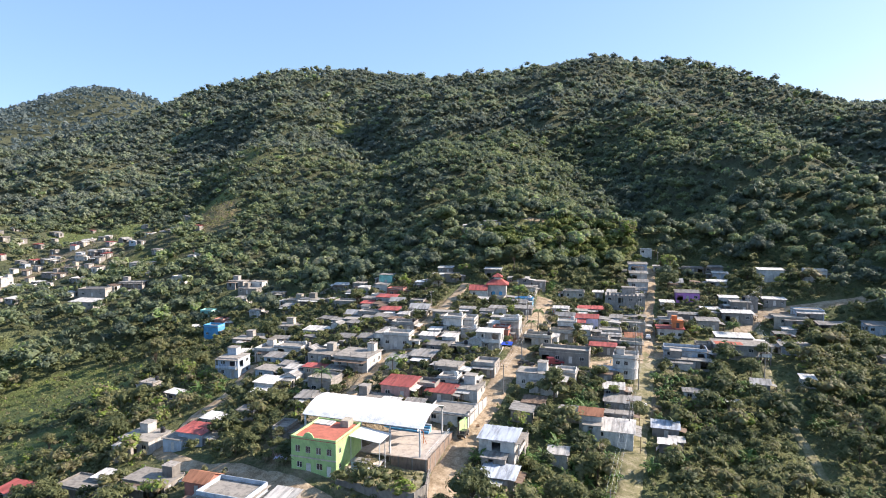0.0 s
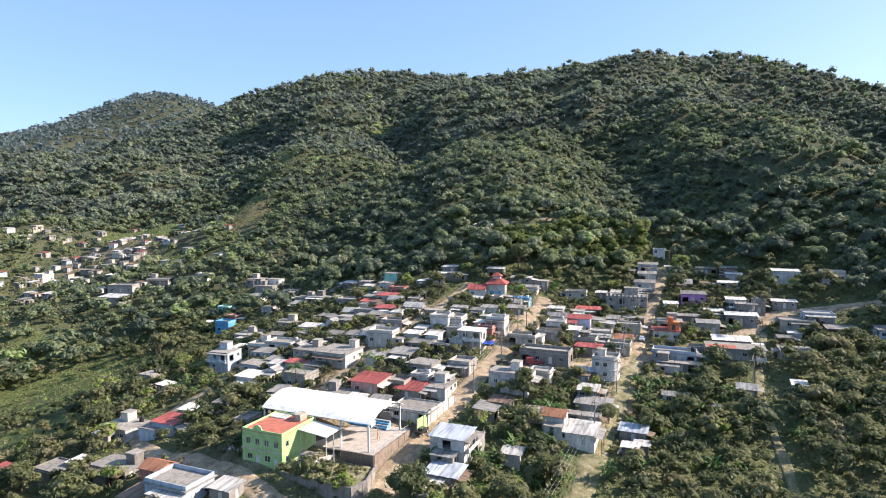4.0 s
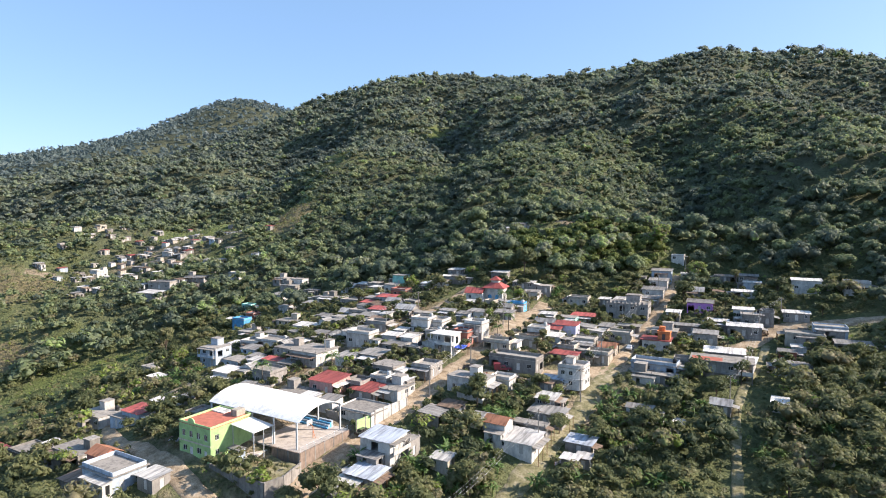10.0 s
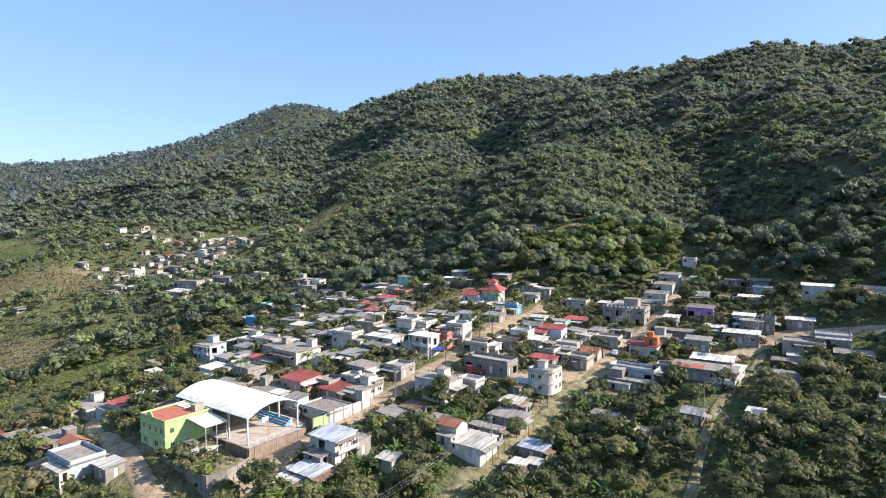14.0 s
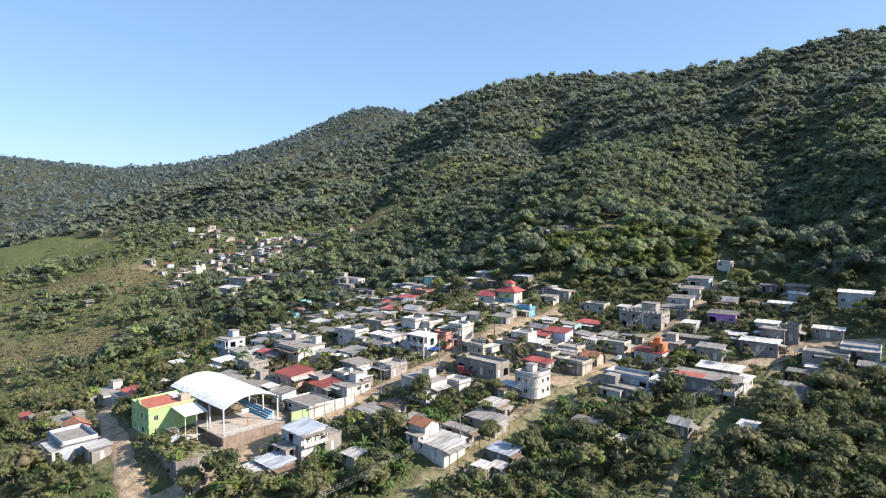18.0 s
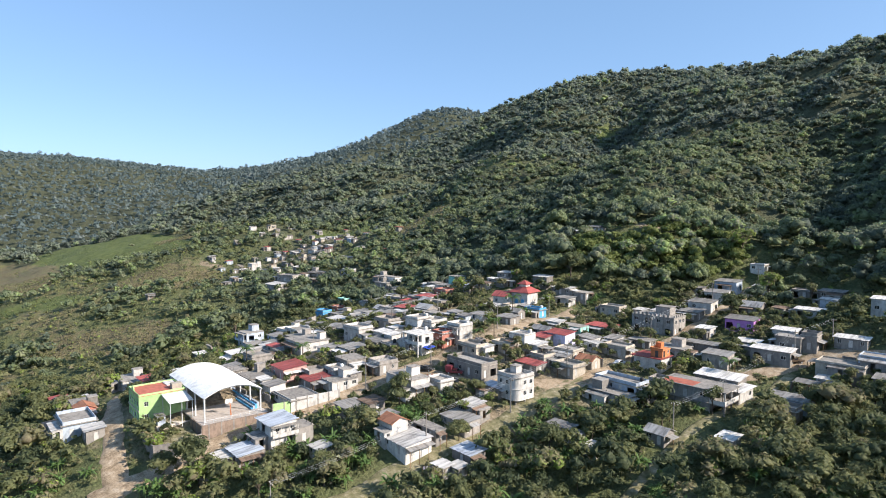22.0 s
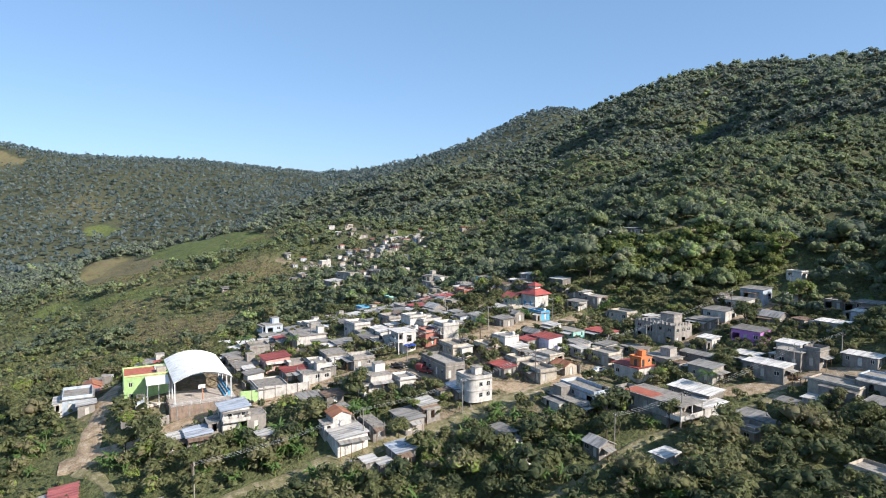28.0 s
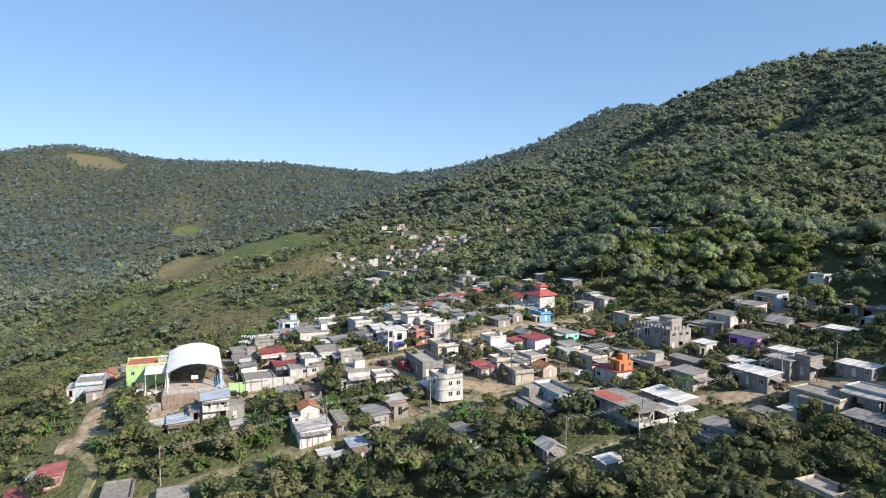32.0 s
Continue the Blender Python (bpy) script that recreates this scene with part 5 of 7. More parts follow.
# ---- the long house on posts above the track ----
def stilt_house():
    x, y, z = 92.2, 195.6, 12.4
    m = Matrix.Translation((x, y, z)) @ Matrix.Rotation(radians(-14), 4, "Z")
    h = thing("stilt_house", m, "long grey house on tall posts with a white balcony wall", "house", "village houses")
    HOMES.extend([(x - 4, y + 1, 5.5), (x + 4, y - 1, 5.5), (x + 10, y + 3, 4)])
    rng = random.Random(31)
    add_walls(h, -7.3, 5.2, -3.6, 4.0, -2.6, 3.3, WALLS["plaster"], rng, 1, 0.2)
    part("floor_slab", boxes((-7.3, 9.0, -4.2, 4.0, -0.1, 0.12)), WALLS["concrete"], h)
    part("roof", boxes((-7.8, 9.3, -4.5, 4.4, 3.3, 3.48)), WALLS["slabtop"], h, "stained slab with a reddish patch")
    part("roof_patch", boxes((-7.2, 1.0, -4.0, 0.5, 3.484, 3.51)), WALLS["redslab"], h, "faded red sealant")
    for r in ((5.25, 9.0, -4.2, -4.05), (8.85, 9.0, -4.05, 4.0)):
        part("balcony_wall", boxes((*r, 0.12, 1.15)), WALLS["white"], h)
    for px, py in ((8.8, -4.0), (5.3, -4.0), (8.8, 0.0), (8.8, 3.8), (1.0, -4.0), (-3.4, -4.0)):
        g = height(*(m @ Vector((px, py, 0)))[:2]) - z - 0.4
        part("post", boxes((px - 0.15, px + 0.15, py - 0.15, py + 0.15, min(g, -0.3), -0.1)), WALLS["concrete"], h)
        if px > 5:
            part("porch_post", boxes((px - 0.1, px + 0.1, py - 0.1, py + 0.1, 1.15, 3.3)), WALLS["white"], h)
    wing = thing("house", Matrix.Translation((100.2, 202.0, height(100.2, 202.0))) @ Matrix.Rotation(radians(-20), 4, "Z"), "white single-storey house with a pale metal sheet roof", "house", "village houses")
    add_walls(wing, -3.2, 3.2, -3.4, 3.4, -2.5, 2.7, WALLS["white"], rng, 1, 0.1)
    sheet_roof(wing, -3.2, 3.2, -3.4, 3.4, 2.75, ROOFS["pale"], 0.5, 0.7)
    HOMES.append((100.2, 202, 4.5))


stilt_house()


# ---- vehicles ----
PAINTS = {}


def car_paint(name, c):
    if name not in PAINTS:
        mm, n, l, b = material(name + " car paint", 0.3)
        col, _ = noise_ramp(n, l, 2.0, [(0.3, tuple(v * 0.8 for v in c)), (0.7, c)])
        l.new(col, b.inputs["Base Color"])
        b.inputs["Coat Weight"].default_value = 0.5
        PAINTS[name] = mm
    return PAINTS[name]


def vehicle(x, y, yaw, colour, c, kind):
    m = Matrix.Translation((x, y, height(x, y) + 0.08)) @ Matrix.Rotation(radians(yaw), 4, "Z")
    label = {"pickup": f"{colour} pickup truck parked on the dirt road", "van": f"{colour} covered truck parked on the dirt road", "car": f"{colour} small car parked beside the lane"}[kind]
    t = thing({"pickup": "pickup_truck", "van": "covered_truck", "car": "car"}[kind], m, label, {"pickup": "truck", "van": "truck", "car": "car"}[kind])
    mat = car_paint(colour, c)
    ln = 4.9 if kind != "car" else 4.1
    bm = boxes((-ln / 2, ln / 2, -0.85, 0.85, 0.45, 1.0))
    bmesh.ops.bevel(bm, geom=bm.edges[:], offset=0.09, segments=2, affect="EDGES")
    body = part("body", bm, mat, t)
    bm = boxes((-0.6, 1.0, -0.78, 0.78, 0.98, 1.62)) if kind != "car" else boxes((-1.3, 0.9, -0.76, 0.76, 0.98, 1.5))
    for v in bm.verts:
        if v.co.z > 1.2:
            v.co.x *= 0.72
            v.co.y *= 0.86
    part("cabin", bm, mat, t)
    part("windscreen", boxes((0.72, 0.95, -0.66, 0.66, 1.05, 1.42)), GLASS, t)
    part("side_glass", boxes((-0.45, 0.6, -0.80, 0.80, 1.08, 1.4)), GLASS, t)
    if kind == "van":
        part("cargo_cover", boxes((-ln / 2 - 0.1, -0.7, -0.95, 0.95, 1.0, 2.3)), mat, t)
    if kind == "pickup":
        part("bed", boxes((-ln / 2 + 0.1, -0.7, -0.74, 0.74, 0.99, 1.03)), BLACK, t)
        for s in (-1, 1):
            part("bed_side", boxes((-ln / 2 + 0.05, -0.65, s * 0.8 - 0.05, s * 0.8 + 0.05, 0.98, 1.25)), mat, t)
    for px in (-ln / 2 + 0.9, ln / 2 - 0.9):
        for s in (-1, 1):
            bm = bmesh.new()
            tube(bm, (px, s * 0.70, 0.36), (px, s * 0.90, 0.36), 0.36, n=14)
            w = part("wheel", bm, BLACK, t)
            bm = bmesh.new()
            tube(bm, (px, s * 0.89, 0.36), (px, s * 0.915, 0.36), 0.2, n=10)
            part("rim", bm, STEEL, w)
    for s in (-1, 1):
        part("headlight", boxes((ln / 2 - 0.04, ln / 2 + 0.02, s * 0.6 - 0.15, s * 0.6 + 0.15, 0.68, 0.82)), FRAME, t)
    return t


vehicle(22.6, 177.0, 5, "dark grey", (0.05, 0.05, 0.055), "pickup")
vehicle(31.4, 178.6, 12, "red", (0.26, 0.05, 0.06), "van")
vehicle(112.2, 228.2, 35, "brown", (0.14, 0.10, 0.07), "van")
vehicle(68.5, 210.0, 70, "white", (0.7, 0.7, 0.7), "car")
vehicle(27.0, 200.5, 70, "grey", (0.2, 0.2, 0.22), "car")
vehicle(3.4, 139.0, 70, "black", (0.03, 0.03, 0.03), "car")


# ---- tarpaulins ----
def tarp(x, y, z, w, d, mat, label):
    t = thing("tarpaulin", Matrix.Translation((x, y, z)) @ Matrix.Rotation(radians(-16), 4, "Z"), label, "tarpaulin")
    bm = bmesh.new()
    strip(bm, [[(w * (i / 6 - 0.5), d * (j / 6 - 0.5), 0.15 * math.sin(i * 1.1) * math.sin(j * 0.9) + 0.5 * j / 6) for i in range(7)] for j in range(7)])
    part("sheet", bm, mat, t)
    for sx in (-1, 1):
        for sy in (-1, 1):
            bm = bmesh.new()
            px, py = sx * w * 0.48, sy * d * 0.48
            tube(bm, (px, py, -2.6), (px, py, 0.25 + 0.25 * sy), 0.035, n=5)
            part("pole", bm, WOOD, t)


tarp(17.5, 186.0, height(17.5, 186.0) + 2.6, 4.2, 2.6, TARP, "bright blue tarpaulin strung on poles over a yard")
tarp(-14.0, 158.0, height(-14, 158) + 2.6, 4.5, 3.0, TARP, "blue tarpaulin strung on poles behind a house")


# ---- power line ----
def pole(x, y, tall, arm_yaw):
    t = thing("utility_pole", Matrix.Translation((x, y, height(x, y))) @ Matrix.Rotation(radians(arm_yaw), 4, "Z"), "grey concrete utility pole with a crossarm", "utility pole", "power line poles")
    bm = bmesh.new()
    tube(bm, (0, 0, -0.8), (0, 0, tall), 0.16, 0.10, 8)
    part("shaft", bm, WALLS["concrete"], t)
    part("crossarm", boxes((-0.9, 0.9, 0.1, 0.2, tall - 0.7, tall - 0.58)), WOOD, t)
    for k in (-0.8, 0.0, 0.8):
        bm = bmesh.new()
        tube(bm, (k, 0.15, tall - 0.58), (k, 0.15, tall - 0.4), 0.05, n=6)
        part("insulator", bm, FRAME, t)
    return t


def wires(p, q, name="power_wire"):
    for off in (-0.8, 0.0, 0.8):
        a, b = (Vector((c[0], c[1], height(c[0], c[1]) + c[2] - 0.38)) for c in (p, q))
        side = (b - a).cross(Vector((0, 0, 1))).normalized() * off
        bm = bmesh.new()
        n = 10
        pts = [a.lerp(b, k / n) + side - Vector((0, 0, 0.03 * (b - a).length * 4 * (k / n) * (1 - k / n))) for k in range(n + 1)]
        rings = []
        for c in pts:
            u = side.normalized() if side.length else (b - a).cross(Vector((0, 0, 1))).normalized()
            rings.append([c + u * 0.014, c + Vector((0, 0, 0.014)), c - u * 0.014, c - Vector((0, 0, 0.014)), c + u * 0.014])
        strip(bm, rings)
        bmesh.ops.remove_doubles(bm, verts=bm.verts, dist=0.001)
        tagged(part(name, bm, STEEL), "thin sagging power wire between two poles", "wire", "power wires")


LINE = [(30, 112, 9), (43.5, 146, 9), (53, 170, 9), (59, 193, 9), (72, 232, 8.5), (84, 270, 8.5)]
LANE = [(14.5, 160, 8), (21.8, 181, 8), (27.5, 212, 8), (34, 240, 8)]
RIGHT = [(91, 176, 8), (99, 192, 8), (112, 231, 8), (121, 239, 8)]
LEFTL = [(-22, 178, 8), (-12, 207, 8), (-6, 228, 8)]
for row in (LINE, LANE, RIGHT, LEFTL):
    for k, (x, y, tall) in enumerate(row):
        nx, ny, _ = row[min(k + 1, len(row) - 1)]
        ox, oy, _ = row[max(k - 1, 0)]
        pole(x, y, tall, math.degrees(math.atan2(ny - oy, nx - ox)) - 90)
    for a, b in zip(row, row[1:]):
        wires(a, b)
pole(97, 287, 9.5, 0)


# ---- sheds and small roofs that fill the gaps between the houses ----
def infill():
    rng = np.random.default_rng(21)
    n, tries = 0, 0
    while n < 136 and tries < 9000:
        tries += 1
        cx, cy, rx, ry = [(-15, 198, 42, 55), (45, 208, 42, 46), (-20, 150, 26, 16), (95, 250, 22, 30), (104, 222, 22, 12), (-240, 400, 62, 70)][rng.choice(6, p=[0.36, 0.28, 0.05, 0.03, 0.02, 0.26])]
        x, y = rng.normal(cx, rx * 0.6), rng.normal(cy, ry * 0.6)
        w, d = rng.uniform(3.0, 6.0), rng.uniform(2.6, 4.6)
        r = 0.5 * math.hypot(w, d)
        if off_road(np.array([x]), np.array([y]))[0] < r + 0.3:
            continue
        if y < 300 and off_road(np.array([x - 1]), np.array([y + 6]))[0] < r * 0.8:
            continue
        if any(math.hypot(x - a, y - b) < (q + r) * 0.74 for a, b, q in HOMES):
            continue
        wall = rng.choice(["concrete", "plaster", "white", "beige", "paleblue"], p=[0.26, 0.2, 0.34, 0.12, 0.08])
        roof = rng.choice(["grey", "pale", "slab", "rust", "red", "gable"], p=[0.3, 0.24, 0.2, 0.12, 0.06, 0.08])
        house(float(x), float(y), float(rng.choice([-18, -13, -15, 74])), round(float(w), 1), round(float(d), 1), round(float(rng.uniform(2.3, 3.0)), 1), str(wall), str(roof))
        n += 1




# ---- yard walls and clutter between the houses ----
def clutter():
    rng = random.Random(77)
    spots = [h for h in HOMES if -80 < h[0] < 130 and 130 < h[1] < 270]
    made = 0
    for x, y, r in spots:
        if made > 60 or rng.random() < 0.5:
            continue
        a = radians(rng.choice([-15, 75]))
        ln, hgt = rng.uniform(3, 7), rng.uniform(1.2, 2.0)
        cx, cy = x + math.cos(a + math.pi / 2) * (r * 0.75 + 0.8), y + math.sin(a + math.pi / 2) * (r * 0.75 + 0.8)
        ends = [(cx + s * math.cos(a) * ln / 2, cy + s * math.sin(a) * ln / 2) for s in (-1, 1)]
        if off_road(np.array([e[0] for e in ends] + [cx]), np.array([e[1] for e in ends] + [cy])).min() < 0.4:
            continue
        g = [height(*e) for e in ends]
        block_wall(ends, min(g) - 0.3, max(g) + hgt, WALLS[rng.choice(["concrete", "concrete", "plaster", "white"])], "rough grey block yard wall between two houses", "yard_wall", 0.18, 2.6)
        made += 1
    for k in range(60):
        x, y, r = rng.choice(spots)
        a = rng.uniform(0, 6.28)
        x, y = x + math.cos(a) * (r + 0.5), y + math.sin(a) * (r + 0.5)
        if any(math.hypot(x - p, y - q) < s * 0.8 for p, q, s in HOMES):
            continue
        m = Matrix.Translation((x, y, height(x, y))) @ Matrix.Rotation(rng.uniform(0, 3), 4, "Z")
        kind = rng.choice(["blocks", "barrel", "timber", "tank", "line"])
        if kind == "blocks":
            t = thing("block_pile", m, "loose pile of grey building blocks", "block pile", "yard clutter")
            for i in range(10):
                ob = part("block", boxes((-0.2, 0.2, -0.1, 0.1, 0, 0.2)), WALLS["concrete"], t)
                ob.matrix_basis = Matrix.Translation((0.42 * (i % 4) - 0.6 + rng.uniform(-0.04, 0.04), 0.22 * (i // 4 % 2), 0.2 * (i // 8) - 0.05))
        elif kind == "barrel":
            t = thing("barrel", m, "blue plastic barrel standing in a yard", "barrel", "yard clutter")
            bm = bmesh.new()
            rows = [[(q * math.cos(b), q * math.sin(b), z) for b in (2 * math.pi * j / 12 for j in range(13))] for q, z in ((0.27, -0.1), (0.3, 0.3), (0.31, 0.32), (0.3, 0.34), (0.3, 0.6), (0.31, 0.62), (0.27, 0.9), (0.05, 0.9))]
            strip(bm, rows)
            bmesh.ops.remove_doubles(bm, verts=bm.verts, dist=0.001)
            part("barrel_body", bm, TARP, t)
        elif kind == "timber":
            t = thing("timber_stack", m, "stack of weathered timber planks on the ground", "timber stack", "yard clutter")
            for i in range(6):
                ob = part("plank", boxes((-1.3, 1.3, -0.11, 0.11, 0, 0.06)), WOOD, t)
                ob.matrix_basis = Matrix.Translation((rng.uniform(-0.2, 0.2), 0.24 * (i % 3), 0.07 * (i // 3) - 0.03)) @ Matrix.Rotation(rng.uniform(-0.06, 0.06), 4, "Z")
        elif kind == "tank":
            water_tank(m @ Matrix.Translation((0, 0, -0.05)), rng.random() < 0.4, "the ground")
        else:
            t = thing("washing_line", m, "washing line with coloured cloths between two posts", "washing line", "yard clutter")
            for sx in (-1.8, 1.8):
                bm = bmesh.new()
                tube(bm, (sx, 0, -0.3), (sx, 0, 1.9), 0.04, n=6)
                part("post", bm, WOOD, t)
            part("line", boxes((-1.8, 1.8, -0.008, 0.008, 1.78, 1.796)), BLACK, t)
            for i in range(5):
                bm = bmesh.new()
                strip(bm, [[(0.08 * j, 0.05 * math.sin(j * 1.7 + z), 1.78 - z) for j in range(7)] for z in (0, 0.3, 0.6, 0.8)])
                bmesh.ops.solidify(bm, geom=bm.faces[:], thickness=0.01)
                ob = part("cloth", bm, WALLS[rng.choice(["white", "blue", "pink", "red", "turquoise", "lilac"])], t)
                ob.matrix_basis = Matrix.Translation((-1.6 + 0.65 * i, 0, 0))



house(-60.7, 237.5, -13, 11, 6, 2.6, "beige", "slab")
house(-104.9, 310.6, -13, 7.0, 4.9, 2.6, "white", "pale")
house(-99.4, 326.0, -13, 7.2, 5.0, 3.6, "white", "slab")
house(-111.5, 331.3, -13, 8.1, 5.7, 3.0, "plaster", "slab")
house(-41.4, 254.4, -13, 8.2, 5.7, 2.5, "plaster", "slab")
house(-59.3, 299.9, -13, 7.5, 5.2, 2.6, "white", "pale")
house(-49.6, 294.0, -13, 6.7, 4.7, 2.8, "white", "pale")
house(-34.0, 230.6, -13, 6.2, 4.3, 2.6, "white", "gable")
house(-15.3, 192.7, -13, 7.6, 5.3, 4.2, "white", "slab")
house(-25.1, 198.1, -13, 6.1, 4.3, 2.5, "concrete", "grey")
house(-50.7, 200.3, -13, 8.9, 6, 2.8, "white", "slab")
house(-72.8, 228.5, -13, 11, 6, 2.4, "plaster", "slab")
house(-69.7, 277.5, -13, 7.6, 5.3, 2.4, "concrete", "grey")
house(-72.1, 293.6, -13, 8.0, 5.6, 2.6, "beige", "slab")
house(-22.1, 219.5, -13, 6.6, 4.6, 2.4, "plaster", "grey")
house(-116.3, 300.8, -13, 5.8, 4.1, 2.6, "turquoise", "slab")
house(-58.4, 203.4, -13, 7.2, 7.2, 2.7, "white", "slab")
house(-26.3, 179.6, -18, 9.6, 8.8, 4.1, "white", "slab")
house(-37.5, 187.3, -18, 7.2, 6.4, 3.1, "plaster", "slab")
house(-14.6, 177.2, -18, 4.8, 4.8, 2.4, "white", "grey")
house(-66.5, 190.5, -13, 6.4, 6.2, 6.6, "paleblue", "slab")
house(-44.5, 178.7, -18, 4.8, 3.2, 2.3, "white", "pale")
house(-49.8, 170.0, -18, 5.6, 4.8, 3.4, "white", "pale")
house(-33.1, 164.4, -18, 6.4, 5.6, 4.2, "plaster", "slab")
house(-31.7, 174.2, -18, 4.8, 4, 2.3, "white", "grey")
house(-12.3, 157.9, -18, 7.2, 6.4, 3.7, "pink", "red")
house(-19.1, 151.9, -18, 7.2, 6.4, 2.3, "concrete", "slab")
house(-14.0, 149.9, -18, 4, 2.4, 2.3, "white", "pale")
house(-31.6, 155.1, -18, 4.8, 4, 2.4, "concrete", "slab")
house(-5.1, 160.5, -18, 4.8, 4.8, 2.4, "concrete", "slab")
house(0.6, 163.7, -18, 4.8, 4, 2.7, "white", "tank")
house(6.7, 163.5, -18, 4, 3.2, 2.3, "concrete", "pale")
house(-1.5, 157.1, -18, 6.4, 5.6, 2.4, "concrete", "red")
house(5.8, 159.3, -18, 5.6, 7.2, 2.3, "white", "slab")
house(0.4, 170.3, -18, 6.4, 5.6, 3.4, "concrete", "slab")
house(-7.1, 180.0, -18, 6.4, 5.6, 2.4, "concrete", "grey")
house(10.9, 172.3, -18, 5.6, 5.6, 3.1, "plaster", "slab")
house(-19.4, 195.8, -18, 5.6, 5.6, 4.1, "white", "slab")
house(-45.6, 216.9, -13, 8, 4.8, 2.4, "white", "pale")
house(-58.1, 215.6, -13, 6.2, 3.5, 2.3, "plaster", "grey")
house(-102.6, 280.0, -13, 4, 4, 4.1, "red", "slab")
house(-116.0, 283.6, -13, 4.8, 3.2, 2.3, "paleblue", "pale")
house(-88.2, 286.0, -13, 4.8, 4, 3.4, "white", "tank")
house(-34.7, 223.8, -13, 4, 4, 2.7, "white", "slab")
house(-28.4, 228.1, -13, 7.2, 4.8, 2.7, "plaster", "slab")
house(-21.0, 227.7, -13, 6.4, 4.8, 2.7, "plaster", "red")
house(-23.8, 247.1, -13, 7.2, 4.8, 3.1, "white", "red")
house(-31.0, 244.2, -13, 4.8, 4, 2.4, "plaster", "red")
house(-63.3, 280.7, -13, 7.2, 4.8, 2.4, "plaster", "grey")
house(-83.0, 308.8, -13, 4, 4, 3.4, "concrete", "slab")
house(-101.9, 320.1, -13, 9.7, 5.3, 3.4, "concrete", "slab")
house(-36.1, 269.9, -13, 4, 3.2, 3.4, "white", "pale")
house(-27.7, 266.6, -13, 4.8, 4.8, 4.1, "white", "slab")
house(-40.3, 270.0, -13, 5.6, 4, 2.4, "concrete", "grey")
house(-11.3, 238.3, -13, 4.8, 4, 2.7, "concrete", "slab")
house(-9.8, 226.1, -13, 6.4, 4.8, 2.7, "plaster", "gable")
house(-0.2, 219.0, -13, 8.8, 3.5, 2.3, "plaster", "slab")
house(2.3, 203.0, -13, 5.6, 5.6, 5.4, "white", "tank")
house(6.6, 205.5, -13, 5.6, 6.4, 3.4, "white", "slab")
house(-14.4, 207.6, -13, 7.2, 4.8, 2.7, "plaster", "slab")
house(0.9, 190.2, -18, 4, 3.2, 3.4, "white", "pale")
house(-2.4, 186.1, -18, 6.4, 4, 2.4, "concrete", "grey")
house(4.0, 185.1, -18, 4.8, 3.2, 2.7, "plaster", "slab")
house(8.8, 187.0, -18, 4, 4, 3.4, "white", "gable")
house(-0.5, 274.6, -13, 5.6, 4, 2.7, "concrete", "pale")
house(-3.1, 268.9, -13, 5.3, 2.7, 2.3, "plaster", "pale")
house(-10.4, 262.5, -13, 4.8, 3.2, 2.4, "plaster", "blue")
house(19.9, 267.3, -13, 6.4, 4, 4.1, "concrete", "pale")
house(30.4, 263.2, -13, 8, 3.5, 2.7, "concrete", "pale")
house(38.2, 262.3, -13, 6.4, 4.8, 3.1, "plaster", "slab")
house(29.6, 237.9, -13, 6.2, 3.5, 2.7, "blue", "slab")
house(27.2, 220.3, -13, 5.6, 4, 2.3, "concrete", "grey")
house(52.6, 255.8, -13, 7.2, 4.8, 3.1, "beige", "slab")
house(41.8, 227.2, -13, 4.8, 3.2, 2.7, "white", "pale")
house(47.5, 228.7, -13, 8, 4.4, 2.7, "turquoise", "slab")
house(55.0, 236.4, -13, 8.8, 4.4, 2.4, "plaster", "red")
house(48.3, 214.4, -13, 7.2, 4.8, 4.1, "lilac", "red")
house(44.3, 210.8, -13, 4.8, 4.8, 2.7, "concrete", "red")
house(39.8, 205.0, -13, 5.6, 4.8, 4.4, "white", "tank")
house(36.9, 199.0, -18, 7.1, 3.5, 2.4, "beige", "slab")
house(54.4, 206.2, -13, 6.4, 4.8, 3.1, "beige", "slab")
house(53.6, 201.9, -13, 5.6, 4, 2.4, "concrete", "grey")
house(65.8, 218.2, -13, 7.2, 4.8, 2.7, "beige", "slab")
house(48.5, 192.0, -18, 7.1, 3.5, 2.4, "concrete", "red")
house(34.8, 182.3, -18, 13.3, 5.3, 3.7, "concrete", "slab")
house(32.7, 193.9, -18, 4, 3.2, 2.7, "white", "pale")
house(58.5, 196.2, -18, 6.4, 4.8, 2.7, "beige", "slab")
house(61.4, 203.5, -13, 4.8, 4, 2.4, "beige", "tile")
house(45.7, 175.4, -18, 5.3, 2.7, 2.3, "concrete", "blue")
house(74.3, 192.6, -18, 11.6, 5.0, 3.1, "paleblue", "slab")
house(82.6, 199.3, -13, 4, 4, 2.7, "plaster", "slab")
house(69.9, 229.7, -13, 6.4, 4, 2.3, "concrete", "slab")
house(24.6, 165.4, -18, 10.4, 5.4, 4.6, "white", "slab")
house(28.6, 193.6, -18, 8, 4.4, 2.7, "beige", "slab")
house(20.6, 199.5, -18, 5.6, 4.8, 5.4, "white", "tank")
house(15.6, 200.4, -13, 4, 3.2, 3.4, "white", "pale")
house(17.2, 194.8, -18, 4.6, 4, 4.6, "red", "slab")
house(32.6, 169.2, -18, 5.2, 4, 3.4, "white", "slab")
house(87.2, 284.6, -13, 7.36, 5.12, 3.87, "paleblue", "grey")
house(98.0, 287.9, -13, 4.4, 2.96, 2.64, "white", "pale")
